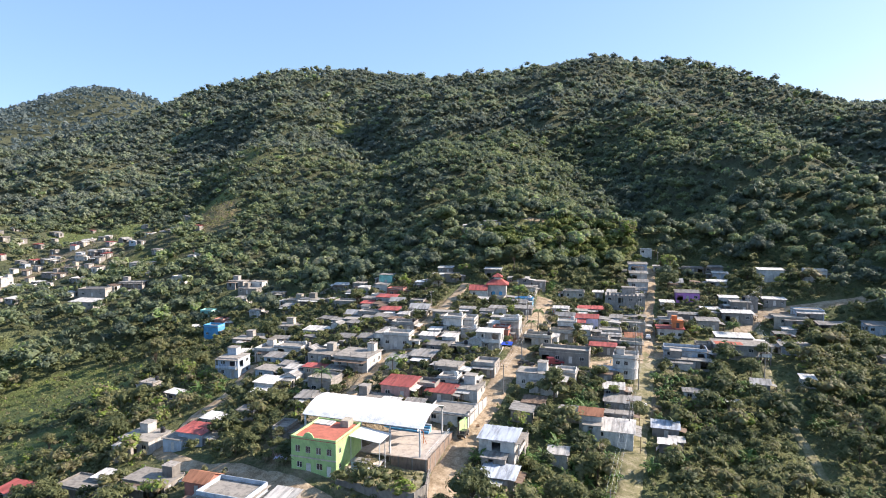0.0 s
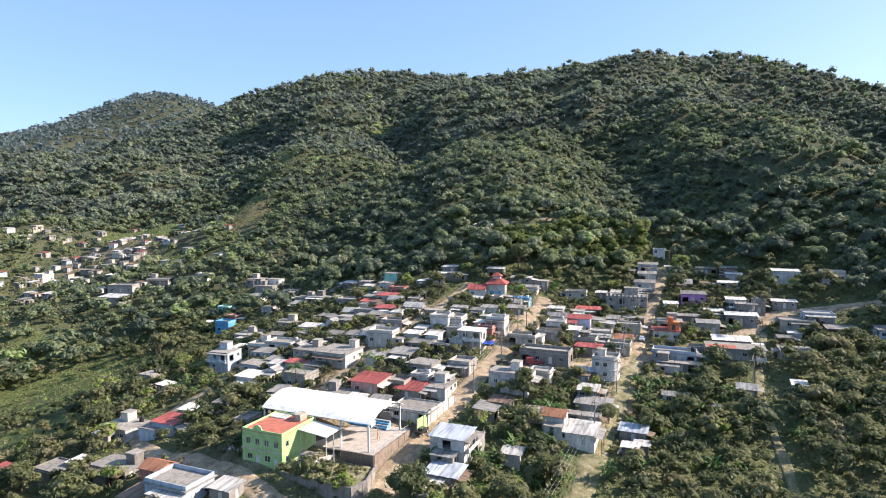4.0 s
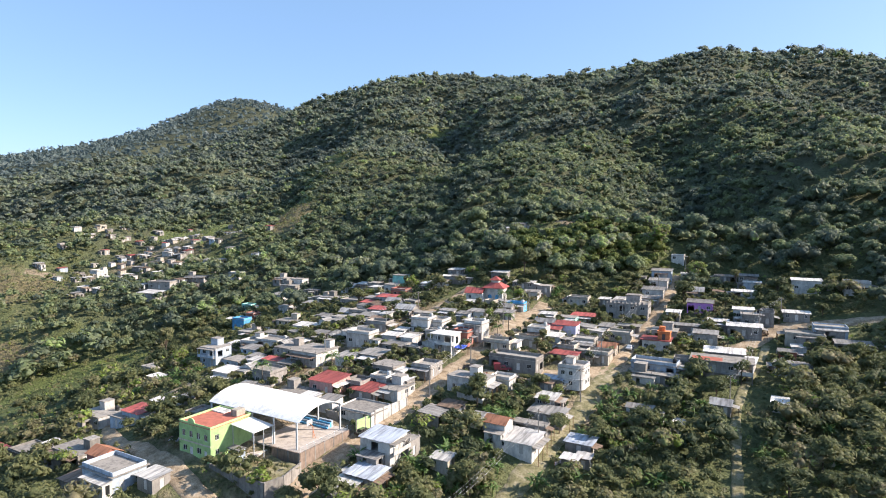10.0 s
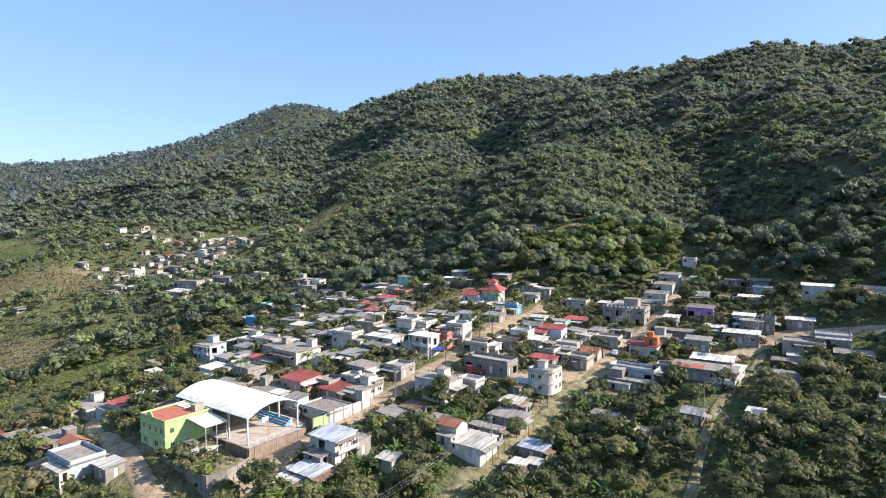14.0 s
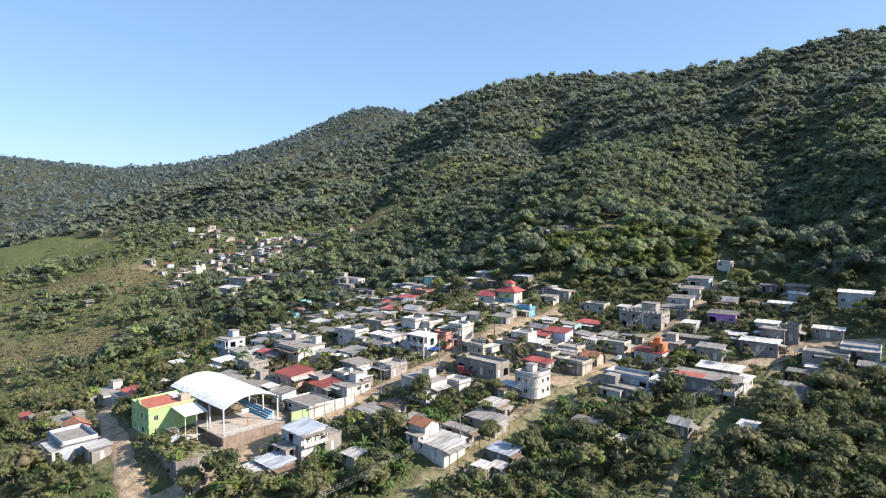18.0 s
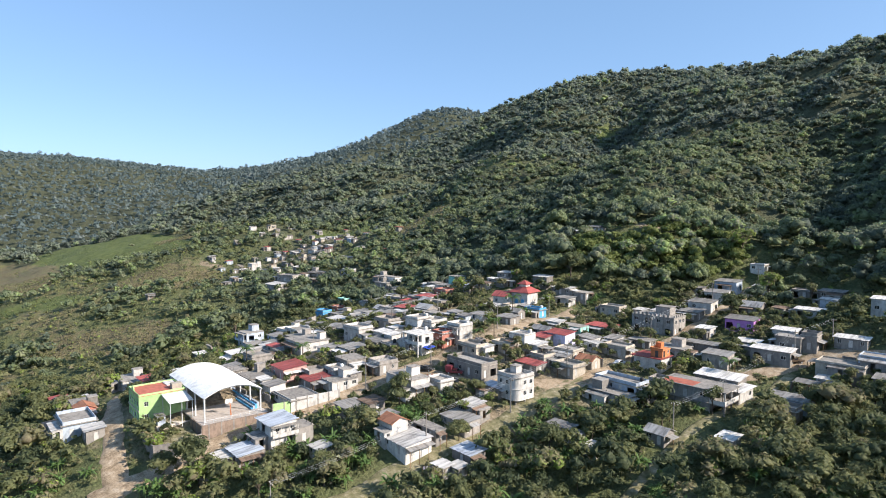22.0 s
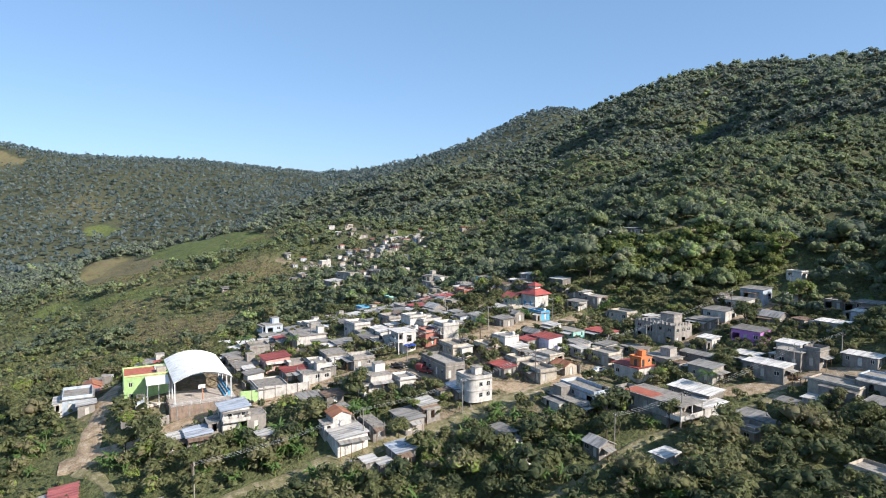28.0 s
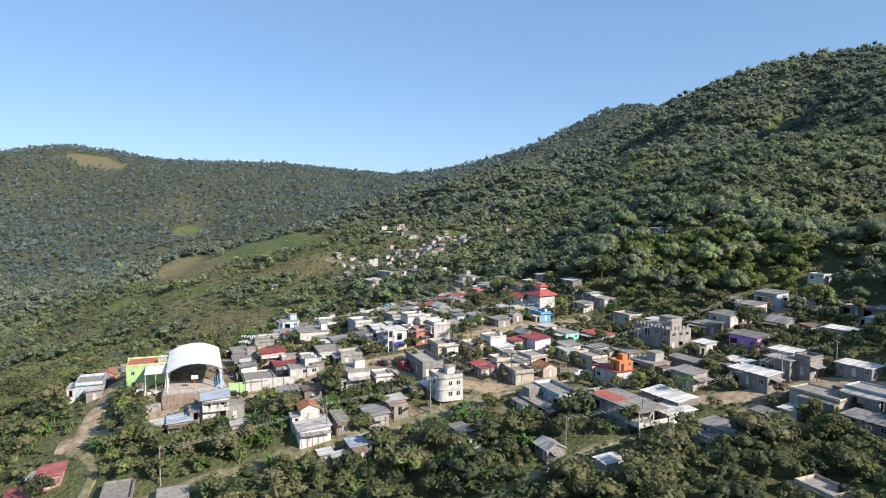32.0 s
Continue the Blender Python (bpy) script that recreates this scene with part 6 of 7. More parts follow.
house(84.8, 275.4, -13, 6.64, 5.12, 3.26, "white", "grey")
house(81.7, 265.6, -13, 7.4, 5.5, 3.3, "white", "grey")
house(79.3, 258.1, -13, 6.4, 5.5, 2.6, "concrete", "grey")
house(97.6, 266.8, -13, 5.92, 5.12, 2.64, "concrete", "gable")
house(96.4, 249.0, -13, 8.08, 5.12, 3.61, "purple", "grey")
house(86.4, 243.3, -13, 4.4, 3.68, 2.64, "white", "pale")
house(114.5, 262.9, -13, 7.36, 3.68, 2.64, "white", "pale")
house(120.7, 282.1, -13, 6.64, 4.4, 2.64, "concrete", "grey")
house(109.2, 240.6, -13, 5.92, 3.68, 3.87, "white", "pale")
house(110.9, 235.5, -13, 5.92, 5.12, 4.58, "concrete", "tank")
house(115.9, 236.4, -13, 3.68, 4.4, 4.58, "concrete", "slab")
house(99.8, 235.0, -13, 5.92, 3.68, 2.3, "concrete", "pale")
house(106.8, 228.4, -13, 9.6, 4.4, 3.61, "concrete", "pale")
house(88.1, 230.8, -13, 9.6, 2.96, 2.3, "concrete", "grey")
house(93.4, 221.8, -13, 6.64, 4.4, 3.87, "plaster", "grey")
house(96.2, 207.5, -13, 10.3, 5.12, 3.26, "concrete", "pale")
house(123.5, 223.7, -13, 10.3, 5.92, 3.26, "beige", "slab")
house(132.2, 227.2, -13, 8.8, 5.12, 3.26, "paleblue", "slab")
house(125.7, 238.8, -13, 7.36, 3.68, 2.64, "concrete", "pale")
house(135.7, 261.0, -13, 8.8, 4.4, 4.58, "white", "pale")
house(115.7, 213.4, -13, 4.4, 2.96, 2.3, "red", "grey")
house(120.0, 216.8, -13, 3.68, 2.96, 2.3, "white", "pale")
house(113.1, 200.3, -13, 8.48, 4.24, 2.99, "paleblue", "grey")
house(-40.4, 112.0, -18, 9.6, 6.4, 3.7, "paleblue", "slab")
house(-30.6, 111.1, -18, 4.4, 3.6, 2.5, "concrete", "pale")
house(-48.5, 111.2, -18, 4.2, 4.4, 2.5, "plaster", "rust")
house(-78.4, 129.2, -18, 8, 5.6, 2.8, "concrete", "slab")
house(-59.8, 144.5, -18, 6.4, 4.8, 3.6, "paleblue", "red")
house(10.3, 122.4, -18, 6.4, 4.8, 2.8, "concrete", "blue")
house(7.4, 118.7, -18, 4.8, 4.8, 2.4, "concrete", "pale")
house(11.1, 131.2, -18, 7.2, 5.6, 5.6, "white", "blue")
house(14.8, 134.9, -18, 4.8, 4, 4, "concrete", "slab")
house(34.3, 146.0, -18, 4.8, 4, 4.4, "white", "tile")
house(39.1, 144.3, -18, 8.8, 6.4, 2.8, "white", "pale")
house(41.3, 150.6, -18, 8, 2.7, 2.8, "concrete", "slab")
house(0.9, 147.7, -18, 9.6, 7.2, 2.4, "white", "slab")
house(21.7, 153.6, -18, 4.8, 4, 2.4, "concrete", "rust")
house(45.2, 158.4, -18, 8, 4.4, 2.3, "plaster", "grey")
house(53.1, 148.7, -18, 5.6, 4, 2.4, "concrete", "blue")
house(50.9, 141.3, -18, 3.2, 2.4, 2.3, "concrete", "pale")
house(53.8, 143.0, -18, 2.8, 2.4, 2.3, "concrete", "pale")
house(88.5, 173.8, -18, 4.48, 3.84, 2.3, "concrete", "gable")
house(76.6, 163.8, -18, 2.8, 2.4, 2.3, "concrete", "pale")
house(73.0, 187.2, -18, 12.0, 3.2, 2.3, "concrete", "slab")
house(44.2, 172.0, -18, 3.2, 2.4, 2.3, "concrete", "rust")
house(-377.9, 456.4, 5, 7.2, 4.8, 2.7, "white", "slab")
house(-334.2, 424.0, -30, 7.2, 4.8, 2.7, "white", "pale")
house(-315.6, 416.3, 5, 5.6, 4.8, 2.7, "plaster", "pale")
house(-259.3, 360.2, -20, 8, 6.4, 4.8, "white", "slab")
house(-243.7, 356.2, 0, 11.5, 4.4, 2.7, "white", "slab")
house(-184.3, 323.6, 5, 12.4, 7.1, 4.1, "plaster", "slab")
house(-180.2, 308.5, -10, 12.4, 7.1, 3.4, "plaster", "pale")
house(-171.9, 338.9, 0, 11.5, 5.3, 2.7, "plaster", "slab")
house(-145.4, 338.7, -13, 7.2, 4.8, 3.4, "white", "slab")
house(-188.0, 383.3, -5, 12.4, 6.2, 3.4, "white", "grey")
house(-241.9, 378.3, -5, 8, 4.8, 2.7, "concrete", "slab")
house(-230.7, 383.5, -10, 8, 4.8, 2.7, "beige", "slab")
house(-241.0, 364.7, -20, 5.6, 4, 2.7, "plaster", "pale")
house(-168.2, 327.5, 0, 6.4, 4, 2.7, "plaster", "slab")
house(-320.7, 434.4, -15, 6.4, 4.8, 2.7, "beige", "slab")
house(-316.7, 391.7, -30, 6.4, 4.8, 2.7, "plaster", "slab")
house(-294.4, 467.9, -30, 7.2, 4.8, 2.7, "plaster", "grey")
house(-226.6, 322.8, -20, 6.4, 4.8, 2.7, "plaster", "pale")
house(-96.1, 135.4, -18, 9.7, 4.4, 2.4, "plaster", "red")
house(-73.4, 146.8, -18, 8, 6.4, 3.6, "white", "tank")
house(-63.9, 143.5, -18, 4.8, 4, 3.2, "paleblue", "slab")
house(-61.0, 124.8, -18, 9.7, 5.3, 2.6, "concrete", "slab")
house(-57.7, 151.9, -18, 6.2, 3.5, 2.6, "plaster", "pale")
house(-95.0, 195.7, -18, 4.8, 4, 4, "plaster", "tank")
house(-48.3, 118.4, -18, 4.8, 4, 3.2, "red", "tile")
house(-74.6, 131.1, -18, 3.2, 3.2, 2.3, "white", "pale")
house(-101.3, 267.6, -13, 6.4, 4.8, 5.0, "blue", "slab")
house(-100.9, 305.2, -13, 6.4, 4.8, 4.1, "white", "grey")
house(-52.6, 180.5, -18, 5.6, 4.8, 3.4, "paleblue", "slab")
house(-85.9, 310.6, -13, 4.8, 4, 3.4, "plaster", "slab")
house(-59.6, 276.5, -13, 10.6, 5.3, 2.7, "concrete", "slab")
house(-38.9, 277.0, -13, 4.8, 4.8, 4.1, "concrete", "slab")
house(-26.6, 277.0, -13, 5.6, 4.8, 4.8, "turquoise", "slab")
house(-20.7, 256.2, -13, 6.4, 4.8, 3.4, "red", "slab")
house(149.7, 253.4, -13, 7.36, 4.4, 3.87, "white", "slab")
house(146.3, 209.7, -13, 7.36, 5.12, 3.26, "paleblue", "grey")
house(135.0, 216.5, -13, 8.8, 4.4, 2.3, "concrete", "grey")
house(112.7, 285.0, -13, 8.08, 4.4, 2.9, "concrete", "slab")
house(81.0, 224.1, -13, 7.4, 5.5, 3.4, "plaster", "slab")
house(6.0, 94.7, -18, 7.4, 4.4, 2.3, "pink", "redworn")
house(9.0, 88.2, -18, 6.4, 4.6, 2.3, "plaster", "redworn")
house(28.6, 103.6, -18, 9.4, 5.2, 2.3, "concrete", "slab")
house(39.1, 111.9, -18, 7.2, 4.8, 2.4, "plaster", "slab")
house(-276.7, 107.5, -5, 5.6, 4.8, 2.7, "white", "slab")
house(13.0, 320.5, -13, 8.5, 4, 2.4, "plaster", "pale")
house(22.5, 323.0, -13, 6.0, 4, 2.6, "concrete", "grey")
house(136.0, 187.5, -18, 6.4, 4.48, 2.3, "beige", "slab")


infill()
clutter()


# ---- trees and scrub ----


def unit(rng, n):
    v = rng.normal(size=(n, 3))
    return v / np.linalg.norm(v, axis=1)[:, None]


def leaf_cloud(rng, centres, radii, counts, size, tints, flat=0.75, corners=4):
    """Leaf clumps as small bent quads over the upper shells of crowns (centres n x 3, radii n)."""
    idx = np.repeat(np.arange(len(centres)), counts)
    n = len(idx)
    d = unit(rng, n)
    d[:, 2] = np.where(d[:, 2] < -0.35, -d[:, 2], d[:, 2])
    shell = radii[idx] * rng.uniform(0.72, 1.2, n)
    p = centres[idx] + d * shell[:, None] * np.array([1, 1, flat])
    nrm = d + 0.55 * unit(rng, n) + np.array([0, 0, 0.25])
    nrm /= np.linalg.norm(nrm, axis=1)[:, None]
    u = np.cross(nrm, unit(rng, n))
    u /= np.linalg.norm(u, axis=1)[:, None] + 1e-9
    v = np.cross(nrm, u)
    s = (size[idx] if np.ndim(size) else np.full(n, size)) * rng.uniform(0.6, 1.3, n)
    s1, s2 = s[:, None], (s * rng.uniform(0.5, 0.9, n))[:, None]
    bend = nrm * (s * 0.3)[:, None]
    quad = np.stack([p - u * s1 - bend, p + v * s2, p + u * s1 - bend, p - v * s2 * 0.9 + bend * 0.3], 1)
    t = np.clip(tints[idx] + rng.normal(0, 0.02, n), 0, 1)
    if corners == 3:
        quad = quad[:, :3] + (quad[:, :3] - p[:, None]) * 0.25
    return quad.reshape(-1, 3), np.arange(corners * n).reshape(-1, corners), np.repeat(t, corners)


def lobes(rng, centres, radii, tints, each):
    """Splits every crown into overlapping lobes of uneven size round a domed top, with gaps between."""
    n = len(centres)
    idx = np.repeat(np.arange(n), each)
    k = np.tile(np.arange(each), n)
    a = k * 2.4 + np.repeat(rng.uniform(0, 6.28, n), each) + rng.normal(0, 0.35, n * each)
    out = np.where(k == 0, 0.12, np.sqrt(k / each) * rng.uniform(0.5, 0.82, n * each))
    up = 0.52 - 0.75 * out ** 2 + rng.normal(0, 0.12, n * each)
    c = centres[idx] + np.stack([np.cos(a) * out, np.sin(a) * out, up], -1) * radii[idx][:, None]
    r = radii[idx] * (rng.uniform(0.3, 0.5, n * each) if each > 6 else rng.uniform(0.36, 0.56, n * each) if each > 3 else rng.uniform(0.48, 0.7, n * each))
    return c, r, tints[idx] + rng.normal(0, 0.05, n * each)


PHI = (1 + 5**0.5) / 2
ICO_V = np.array([(-1, PHI, 0), (1, PHI, 0), (-1, -PHI, 0), (1, -PHI, 0), (0, -1, PHI), (0, 1, PHI), (0, -1, -PHI), (0, 1, -PHI), (PHI, 0, -1), (PHI, 0, 1), (-PHI, 0, -1), (-PHI, 0, 1)]) / (1 + PHI**2) ** 0.5
ICO_F = np.array([(0, 11, 5), (0, 5, 1), (0, 1, 7), (0, 7, 10), (0, 10, 11), (1, 5, 9), (5, 11, 4), (11, 10, 2), (10, 7, 6), (7, 1, 8), (3, 9, 4), (3, 4, 2), (3, 2, 6), (3, 6, 8), (3, 8, 9), (4, 9, 5), (2, 4, 11), (6, 2, 10), (8, 6, 7), (9, 8, 1)])
OCT_V = np.array([(1, 0, 0.15), (0, 1, -0.1), (-1, 0, 0.1), (0, -1, -0.15), (0.1, 0.1, 1), (0, 0, -1)])
OCT_F = np.array([(0, 1, 4), (1, 2, 4), (2, 3, 4), (3, 0, 4), (1, 0, 5), (2, 1, 5), (3, 2, 5), (0, 3, 5)])
DOME_V = np.array([(1, 0, -0.35), (0, 1, -0.45), (-1, 0, -0.35), (0, -1, -0.45), (0.15, 0.1, 1)])
DOME_F = OCT_F[:4]


def cores(rng, centres, radii, tints, squash=0.75, fine=True, dome=False):
    """Knobbly hearts of the crowns, under the leaf clumps."""
    v0, f0 = (DOME_V, DOME_F) if dome else (ICO_V, ICO_F) if fine else (OCT_V, OCT_F)
    k = len(v0)
    a = rng.uniform(0, 6.28, len(centres))
    c, s = np.cos(a)[:, None], np.sin(a)[:, None]
    x = c * v0[:, 0] - s * v0[:, 1]
    y = s * v0[:, 0] + c * v0[:, 1]
    o = np.stack([x, y, np.repeat(v0[None, :, 2] * squash, len(centres), 0)], -1) * rng.uniform(0.66, 1.28, (len(centres), k, 1))
    v = centres[:, None] + o * radii[:, None, None]
    return v.reshape(-1, 3), (f0[None] + k * np.arange(len(centres))[:, None, None]).reshape(-1, 3), np.clip(np.repeat(tints, k) + rng.normal(-0.02, 0.05, len(centres) * k), 0, 1)


def woods(name, x, y, rng, radius, tint, per_lobe, lobe_count, leaf, label, lift=0.75, category="woodland", core="ico", mat=None):
    """One object of joined trees for those past counting."""
    z = land(x, y)
    c = np.stack([x, y, z + radius * lift], -1)
    lc, lr, lt = lobes(rng, c, radius, tint, lobe_count)
    v, f, t = leaf_cloud(rng, lc, lr, per_lobe, leaf * (lr / np.mean(lr)) ** 0.5, lt, flat=0.85, corners=3)
    me = mesh_from(name, v, f, t)
    me.materials.append(mat or LEAF)
    wood = tagged(new(name, me), label, category, kind="stuff")
    v, f, t = cores(rng, lc, lr * 0.84, lt, squash=0.85 if core == "ico" else 0.7, fine=core == "ico", dome=core == "dome")
    me = mesh_from("inner_foliage", v, f, t, smooth=core != "dome")
    me.materials.append(mat or LEAF)
    inner = new("inner_foliage", me)
    inner.parent = wood
    return wood


def clear_of_homes(x, y, r=0.0):
    h = np.array(HOMES)
    ok = np.ones(len(x), bool)
    for hx, hy, hr in h:
        ok &= np.hypot(x - hx, y - hy) > hr * 0.9 + r
    return ok


def off_lanes(x, y, tall):
    """Metres to the nearest lane, counting those just uphill that a tall crown would overhang."""
    d = off_road(x, y)
    for s in (0.5, 1.0):
        d = np.minimum(d, off_road(x - 0.2 * s * tall, y + s * tall) + 0.5)
    return d


def scatter(rng, r0, r1, a0, a1, spacing):
    """Even but unregular places in a fan about the village."""
    x0, y0 = CENTRE
    step = spacing / 1.12
    g = np.arange(-r1, r1, step)
    x, y = np.meshgrid(g, g)
    x = (x + 0.5 * step * (np.arange(len(g)) % 2)[:, None]).ravel()
    x, y = x + rng.uniform(-0.55, 0.55, x.size) * step, y.ravel() + rng.uniform(-0.55, 0.55, x.size) * step
    r, a = np.hypot(x, y), np.degrees(np.arctan2(-x, y))
    k = np.flatnonzero((r > r0) & (r < r1) & (a > a0) & (a < a1))
    k = rng.permutation(k)
    return x0 + x[k], y0 + y[k]


def thin(x, y, gap):
    """Drops places closer than gap to an earlier one, by a grid."""
    seen, keep = {}, []
    for k, (p, q) in enumerate(zip(x, y)):
        i, j = int(p // gap), int(q // gap)
        if all((p - x[m]) ** 2 + (q - y[m]) ** 2 > gap * gap for di in (-1, 0, 1) for dj in (-1, 0, 1) for m in seen.get((i + di, j + dj), ())):
            seen.setdefault((i, j), []).append(k)
            keep.append(k)
    return np.array(keep, int)


VILLAGE = [(-240, 400, 55, 65), (-15, 195, 48, 62), (45, 205, 45, 52), (-20, 140, 34, 22), (95, 250, 30, 38), (110, 222, 26, 18), (-72, 250, 40, 52)]


def wooded(x, y, rng):
    """Chance of a tree: low in the village, pasture and fields."""
    b, p, d = cover(x, y)
    k = 1 - 0.8 * np.clip(p * 1.3 - 0.25, 0, 1) - 0.75 * np.clip(d * 1.3 - 0.3, 0, 1)
    k *= 1 - 0.92 * open_slope(x, y) * (0.55 + 0.45 * np.clip(waves(x, y, 90, 4.0) * 2 + 0.6, -1, 1))
    k *= 1 - 0.6 * np.clip(2 * blob(x, y, *VILLAGE[0]) - 0.3, 0, 1)
    k *= 1 - 0.62 * np.clip(1.5 * np.maximum.reduce([blob(x, y, *v) for v in VILLAGE]) - 0.35, 0, 1)
    k *= 1 - 0.97 * field(x, y)
    k *= 1 - 0.45 * blob(x, y, -150, 590, 75, 36)
    return k > rng.uniform(0, 1, len(x))


def sizes(rng, n, low, high):
    """Crown radii: mostly middling, a few giants above the rest."""
    return rng.uniform(low, high, n) * rng.choice([0.7, 1.0, 1.0, 1.15, 1.45], n, p=[0.26, 0.3, 0.22, 0.14, 0.08])


def tone(x, y, rng):
    """Species by patches: mostly dark evergreen, with olive, brown and bright stands."""
    t = 0.34 + 0.16 * waves(x, y, 210, 5.0) + 0.10 * waves(x, y, 60, 7.0) + rng.normal(0, 0.17, len(x))
    t = np.where(rng.uniform(size=len(x)) < 0.05, rng.uniform(0.8, 1.0, len(x)), t)
    b, p, d = cover(x, y)
    return np.clip(t + 0.25 * p, 0.02, 0.97)


def behind(x, y):
    """The steep wooded foot of the hill."""
    return (y > 272 + 0.05 * (x - 20) + np.where(x < -20, 0.25 * (-20 - x), 0)) & (x > -130) | (x > 150) & (y > 190)


def build_woods():
    rng = np.random.default_rng(11)
    # far ranges
    x, y = scatter(rng, 1380, 3900, 8, 96, 23)
    k = field(x, y) < 0.4
    x, y = x[k], y[k]
    woods("far_forest", x, y, rng, sizes(rng, len(x), 8, 13), tone(x, y, rng) * 0.85, 4, 1, 4.2, "distant forest of mixed trees on the far ranges", 0.45, core="dome", mat=HAZED_RANGE)
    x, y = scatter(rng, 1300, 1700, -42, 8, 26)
    woods("back_forest", x, y, rng, sizes(rng, len(x), 7, 10), tone(x, y, rng) * 0.8, 4, 2, 3.4, "distant forest behind the main ridge", 0.5, core="dome", mat=HAZED_FOREST)
    # the big hill, seen from afar
    x, y = scatter(rng, 960, 1380, -44, 92, 11.2)
    k = wooded(x, y, rng)
    x, y = x[k], y[k]
    woods("ridge_forest", x, y, rng, sizes(rng, len(x), 4.4, 8.0), tone(x, y, rng), 7, 3, 1.7, "dense broadleaf forest along the ridge", rng.choice([0.3, 0.5, 0.8, 1.5], len(x), p=[0.35, 0.37, 0.24, 0.04]), core="oct", mat=HAZED_FOREST)
    x, y = scatter(rng, 640, 960, -46, 92, 9.0)
    k = wooded(x, y, rng)
    x, y = x[k], y[k]
    woods("upper_forest", x, y, rng, sizes(rng, len(x), 3.8, 7.0), tone(x, y, rng), 9, 4, 1.35, "dense broadleaf forest covering the upper hillside", rng.choice([0.3, 0.45, 0.75], len(x)), core="oct", mat=HAZED_FOREST)
    x, y = scatter(rng, 325, 640, -46, 92, 6.7)
    k = wooded(x, y, rng) & clear_of_homes(x, y, 4.5)
    x, y = x[k], y[k]
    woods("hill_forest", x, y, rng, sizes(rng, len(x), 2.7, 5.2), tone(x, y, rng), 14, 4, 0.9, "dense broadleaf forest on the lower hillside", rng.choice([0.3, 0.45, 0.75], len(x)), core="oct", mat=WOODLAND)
    # tall wood close behind the houses and on the right-hand slope
    x, y = scatter(rng, 150, 330, -50, 60, 6.8)
    k = behind(x, y) & clear_of_homes(x, y, 3.0) & (off_road(x, y) > 3.5) & (field(x, y) < 0.3)
    x, y = x[k], y[k]
    t = tone(x, y, rng) * 0.9
    bright = blob(x, y, 52, 302, 42, 20) > rng.uniform(0.15, 0.7, len(x))
    t[bright] = rng.uniform(0.78, 1.0, bright.sum())
    k = ~((blob(x, y, 54, 300, 40, 17) > 0.37) & (rng.uniform(size=len(x)) < 0.75))
    x, y, t = x[k], y[k], t[k]
    woods("slope_forest", x, y, rng, sizes(rng, len(x), 2.8, 5.0), t, 30, 10, 0.5, "tall dense wood on the slope behind the houses", 0.8, mat=WOODLAND)
    # the bright grove at the foot of the hill
    x, y = scatter(rng, 240, 330, -20, 30, 4.4)
    k = (blob(x, y, 54, 300, 40, 17) > 0.37) & clear_of_homes(x, y, 1.5) & (off_road(x, y) > 2) & (field(x, y) < 0.5)
    x, y = x[k], y[k]
    woods("bright_grove", x, y, rng, rng.uniform(1.8, 3.6, len(x)), rng.uniform(0.1, 1.0, len(x)), 34, 6, 0.5, "bright yellow-green grove of young trees at the foot of the hill", 0.9, "grove", mat=GROVE)
    # small trees and shrubs pressed between the houses
    x, y = scatter(rng, 120, 265, -32, 54, 3.6)
    k = clear_of_homes(x, y, 0.0) & (off_lanes(x, y, 3) > 0.7) & (np.maximum.reduce([blob(x, y, *v) for v in VILLAGE[1:]]) > 0.4)
    x, y = x[k], y[k]
    woods("yard_shrubs", x, y, rng, rng.uniform(0.7, 1.9, len(x)), np.clip(rng.normal(0.45, 0.22, len(x)), 0.03, 1), 26, 5, 0.34, "shrubs and small fruit trees between the houses", 1.0, "shrubs", "oct")
    # round the village
    x, y = scatter(rng, 74, 335, -48, 95, 3.9)
    k = wooded(x, y, rng) & ~behind(x, y) & clear_of_homes(x, y, 1.5) & (off_lanes(x, y, 8) > 1.8)
    x, y = x[k], y[k]
    k = thin(x, y, 2.8)
    x, y = x[k], y[k]
    village = np.maximum.reduce([blob(x, y, *v) for v in VILLAGE]) > 0.45
    below = (x > 0) & (y < 190 + 0.12 * x)
    woods("valley_thicket", x, y, rng, np.where(village, rng.uniform(0.9, 2.4, len(x)), np.where(below, sizes(rng, len(x), 1.9, 3.8), sizes(rng, len(x), 1.5, 3.4))), np.clip(tone(x, y, rng) + rng.normal(0.12, 0.2, len(x)), 0.03, 1.0), 20, 6, 0.4, "thick green scrub and small trees around the houses", 0.8, "thicket", "oct")
    x, y = scatter(rng, 290, 720, 20, 92, 4.7)
    k = (x < -90) & (rng.uniform(size=len(x)) < 0.25 + 0.6 * open_slope(x, y)) & clear_of_homes(x, y, 1.5)
    x, y = x[k], y[k]
    _, p, d = cover(x, y)
    k = (rng.uniform(size=len(x)) > 0.85 * np.clip(np.maximum(p, d) * 1.6 - 0.5, 0, 1)) & (rng.uniform(size=len(x)) > 0.93 * field(x, y))
    x, y = x[k], y[k]
    woods("pasture_bushes", x, y, rng, rng.uniform(0.8, 2.2, len(x)) * rng.choice([0.8, 1, 1, 1.6], len(x)), np.clip(tone(x, y, rng) + 0.12, 0, 0.95), 6, 2, 0.62, "scattered bushes over the open pasture", 0.6, "scrub", "dome")
    # stalks on the dry fields, tufts on the grazed ones
    x, y = scatter(rng, 150, 620, 10, 85, 2.6)
    k = field(x, y, "dry") > rng.uniform(0.3, 1.2, len(x))
    x, y = x[k], y[k]
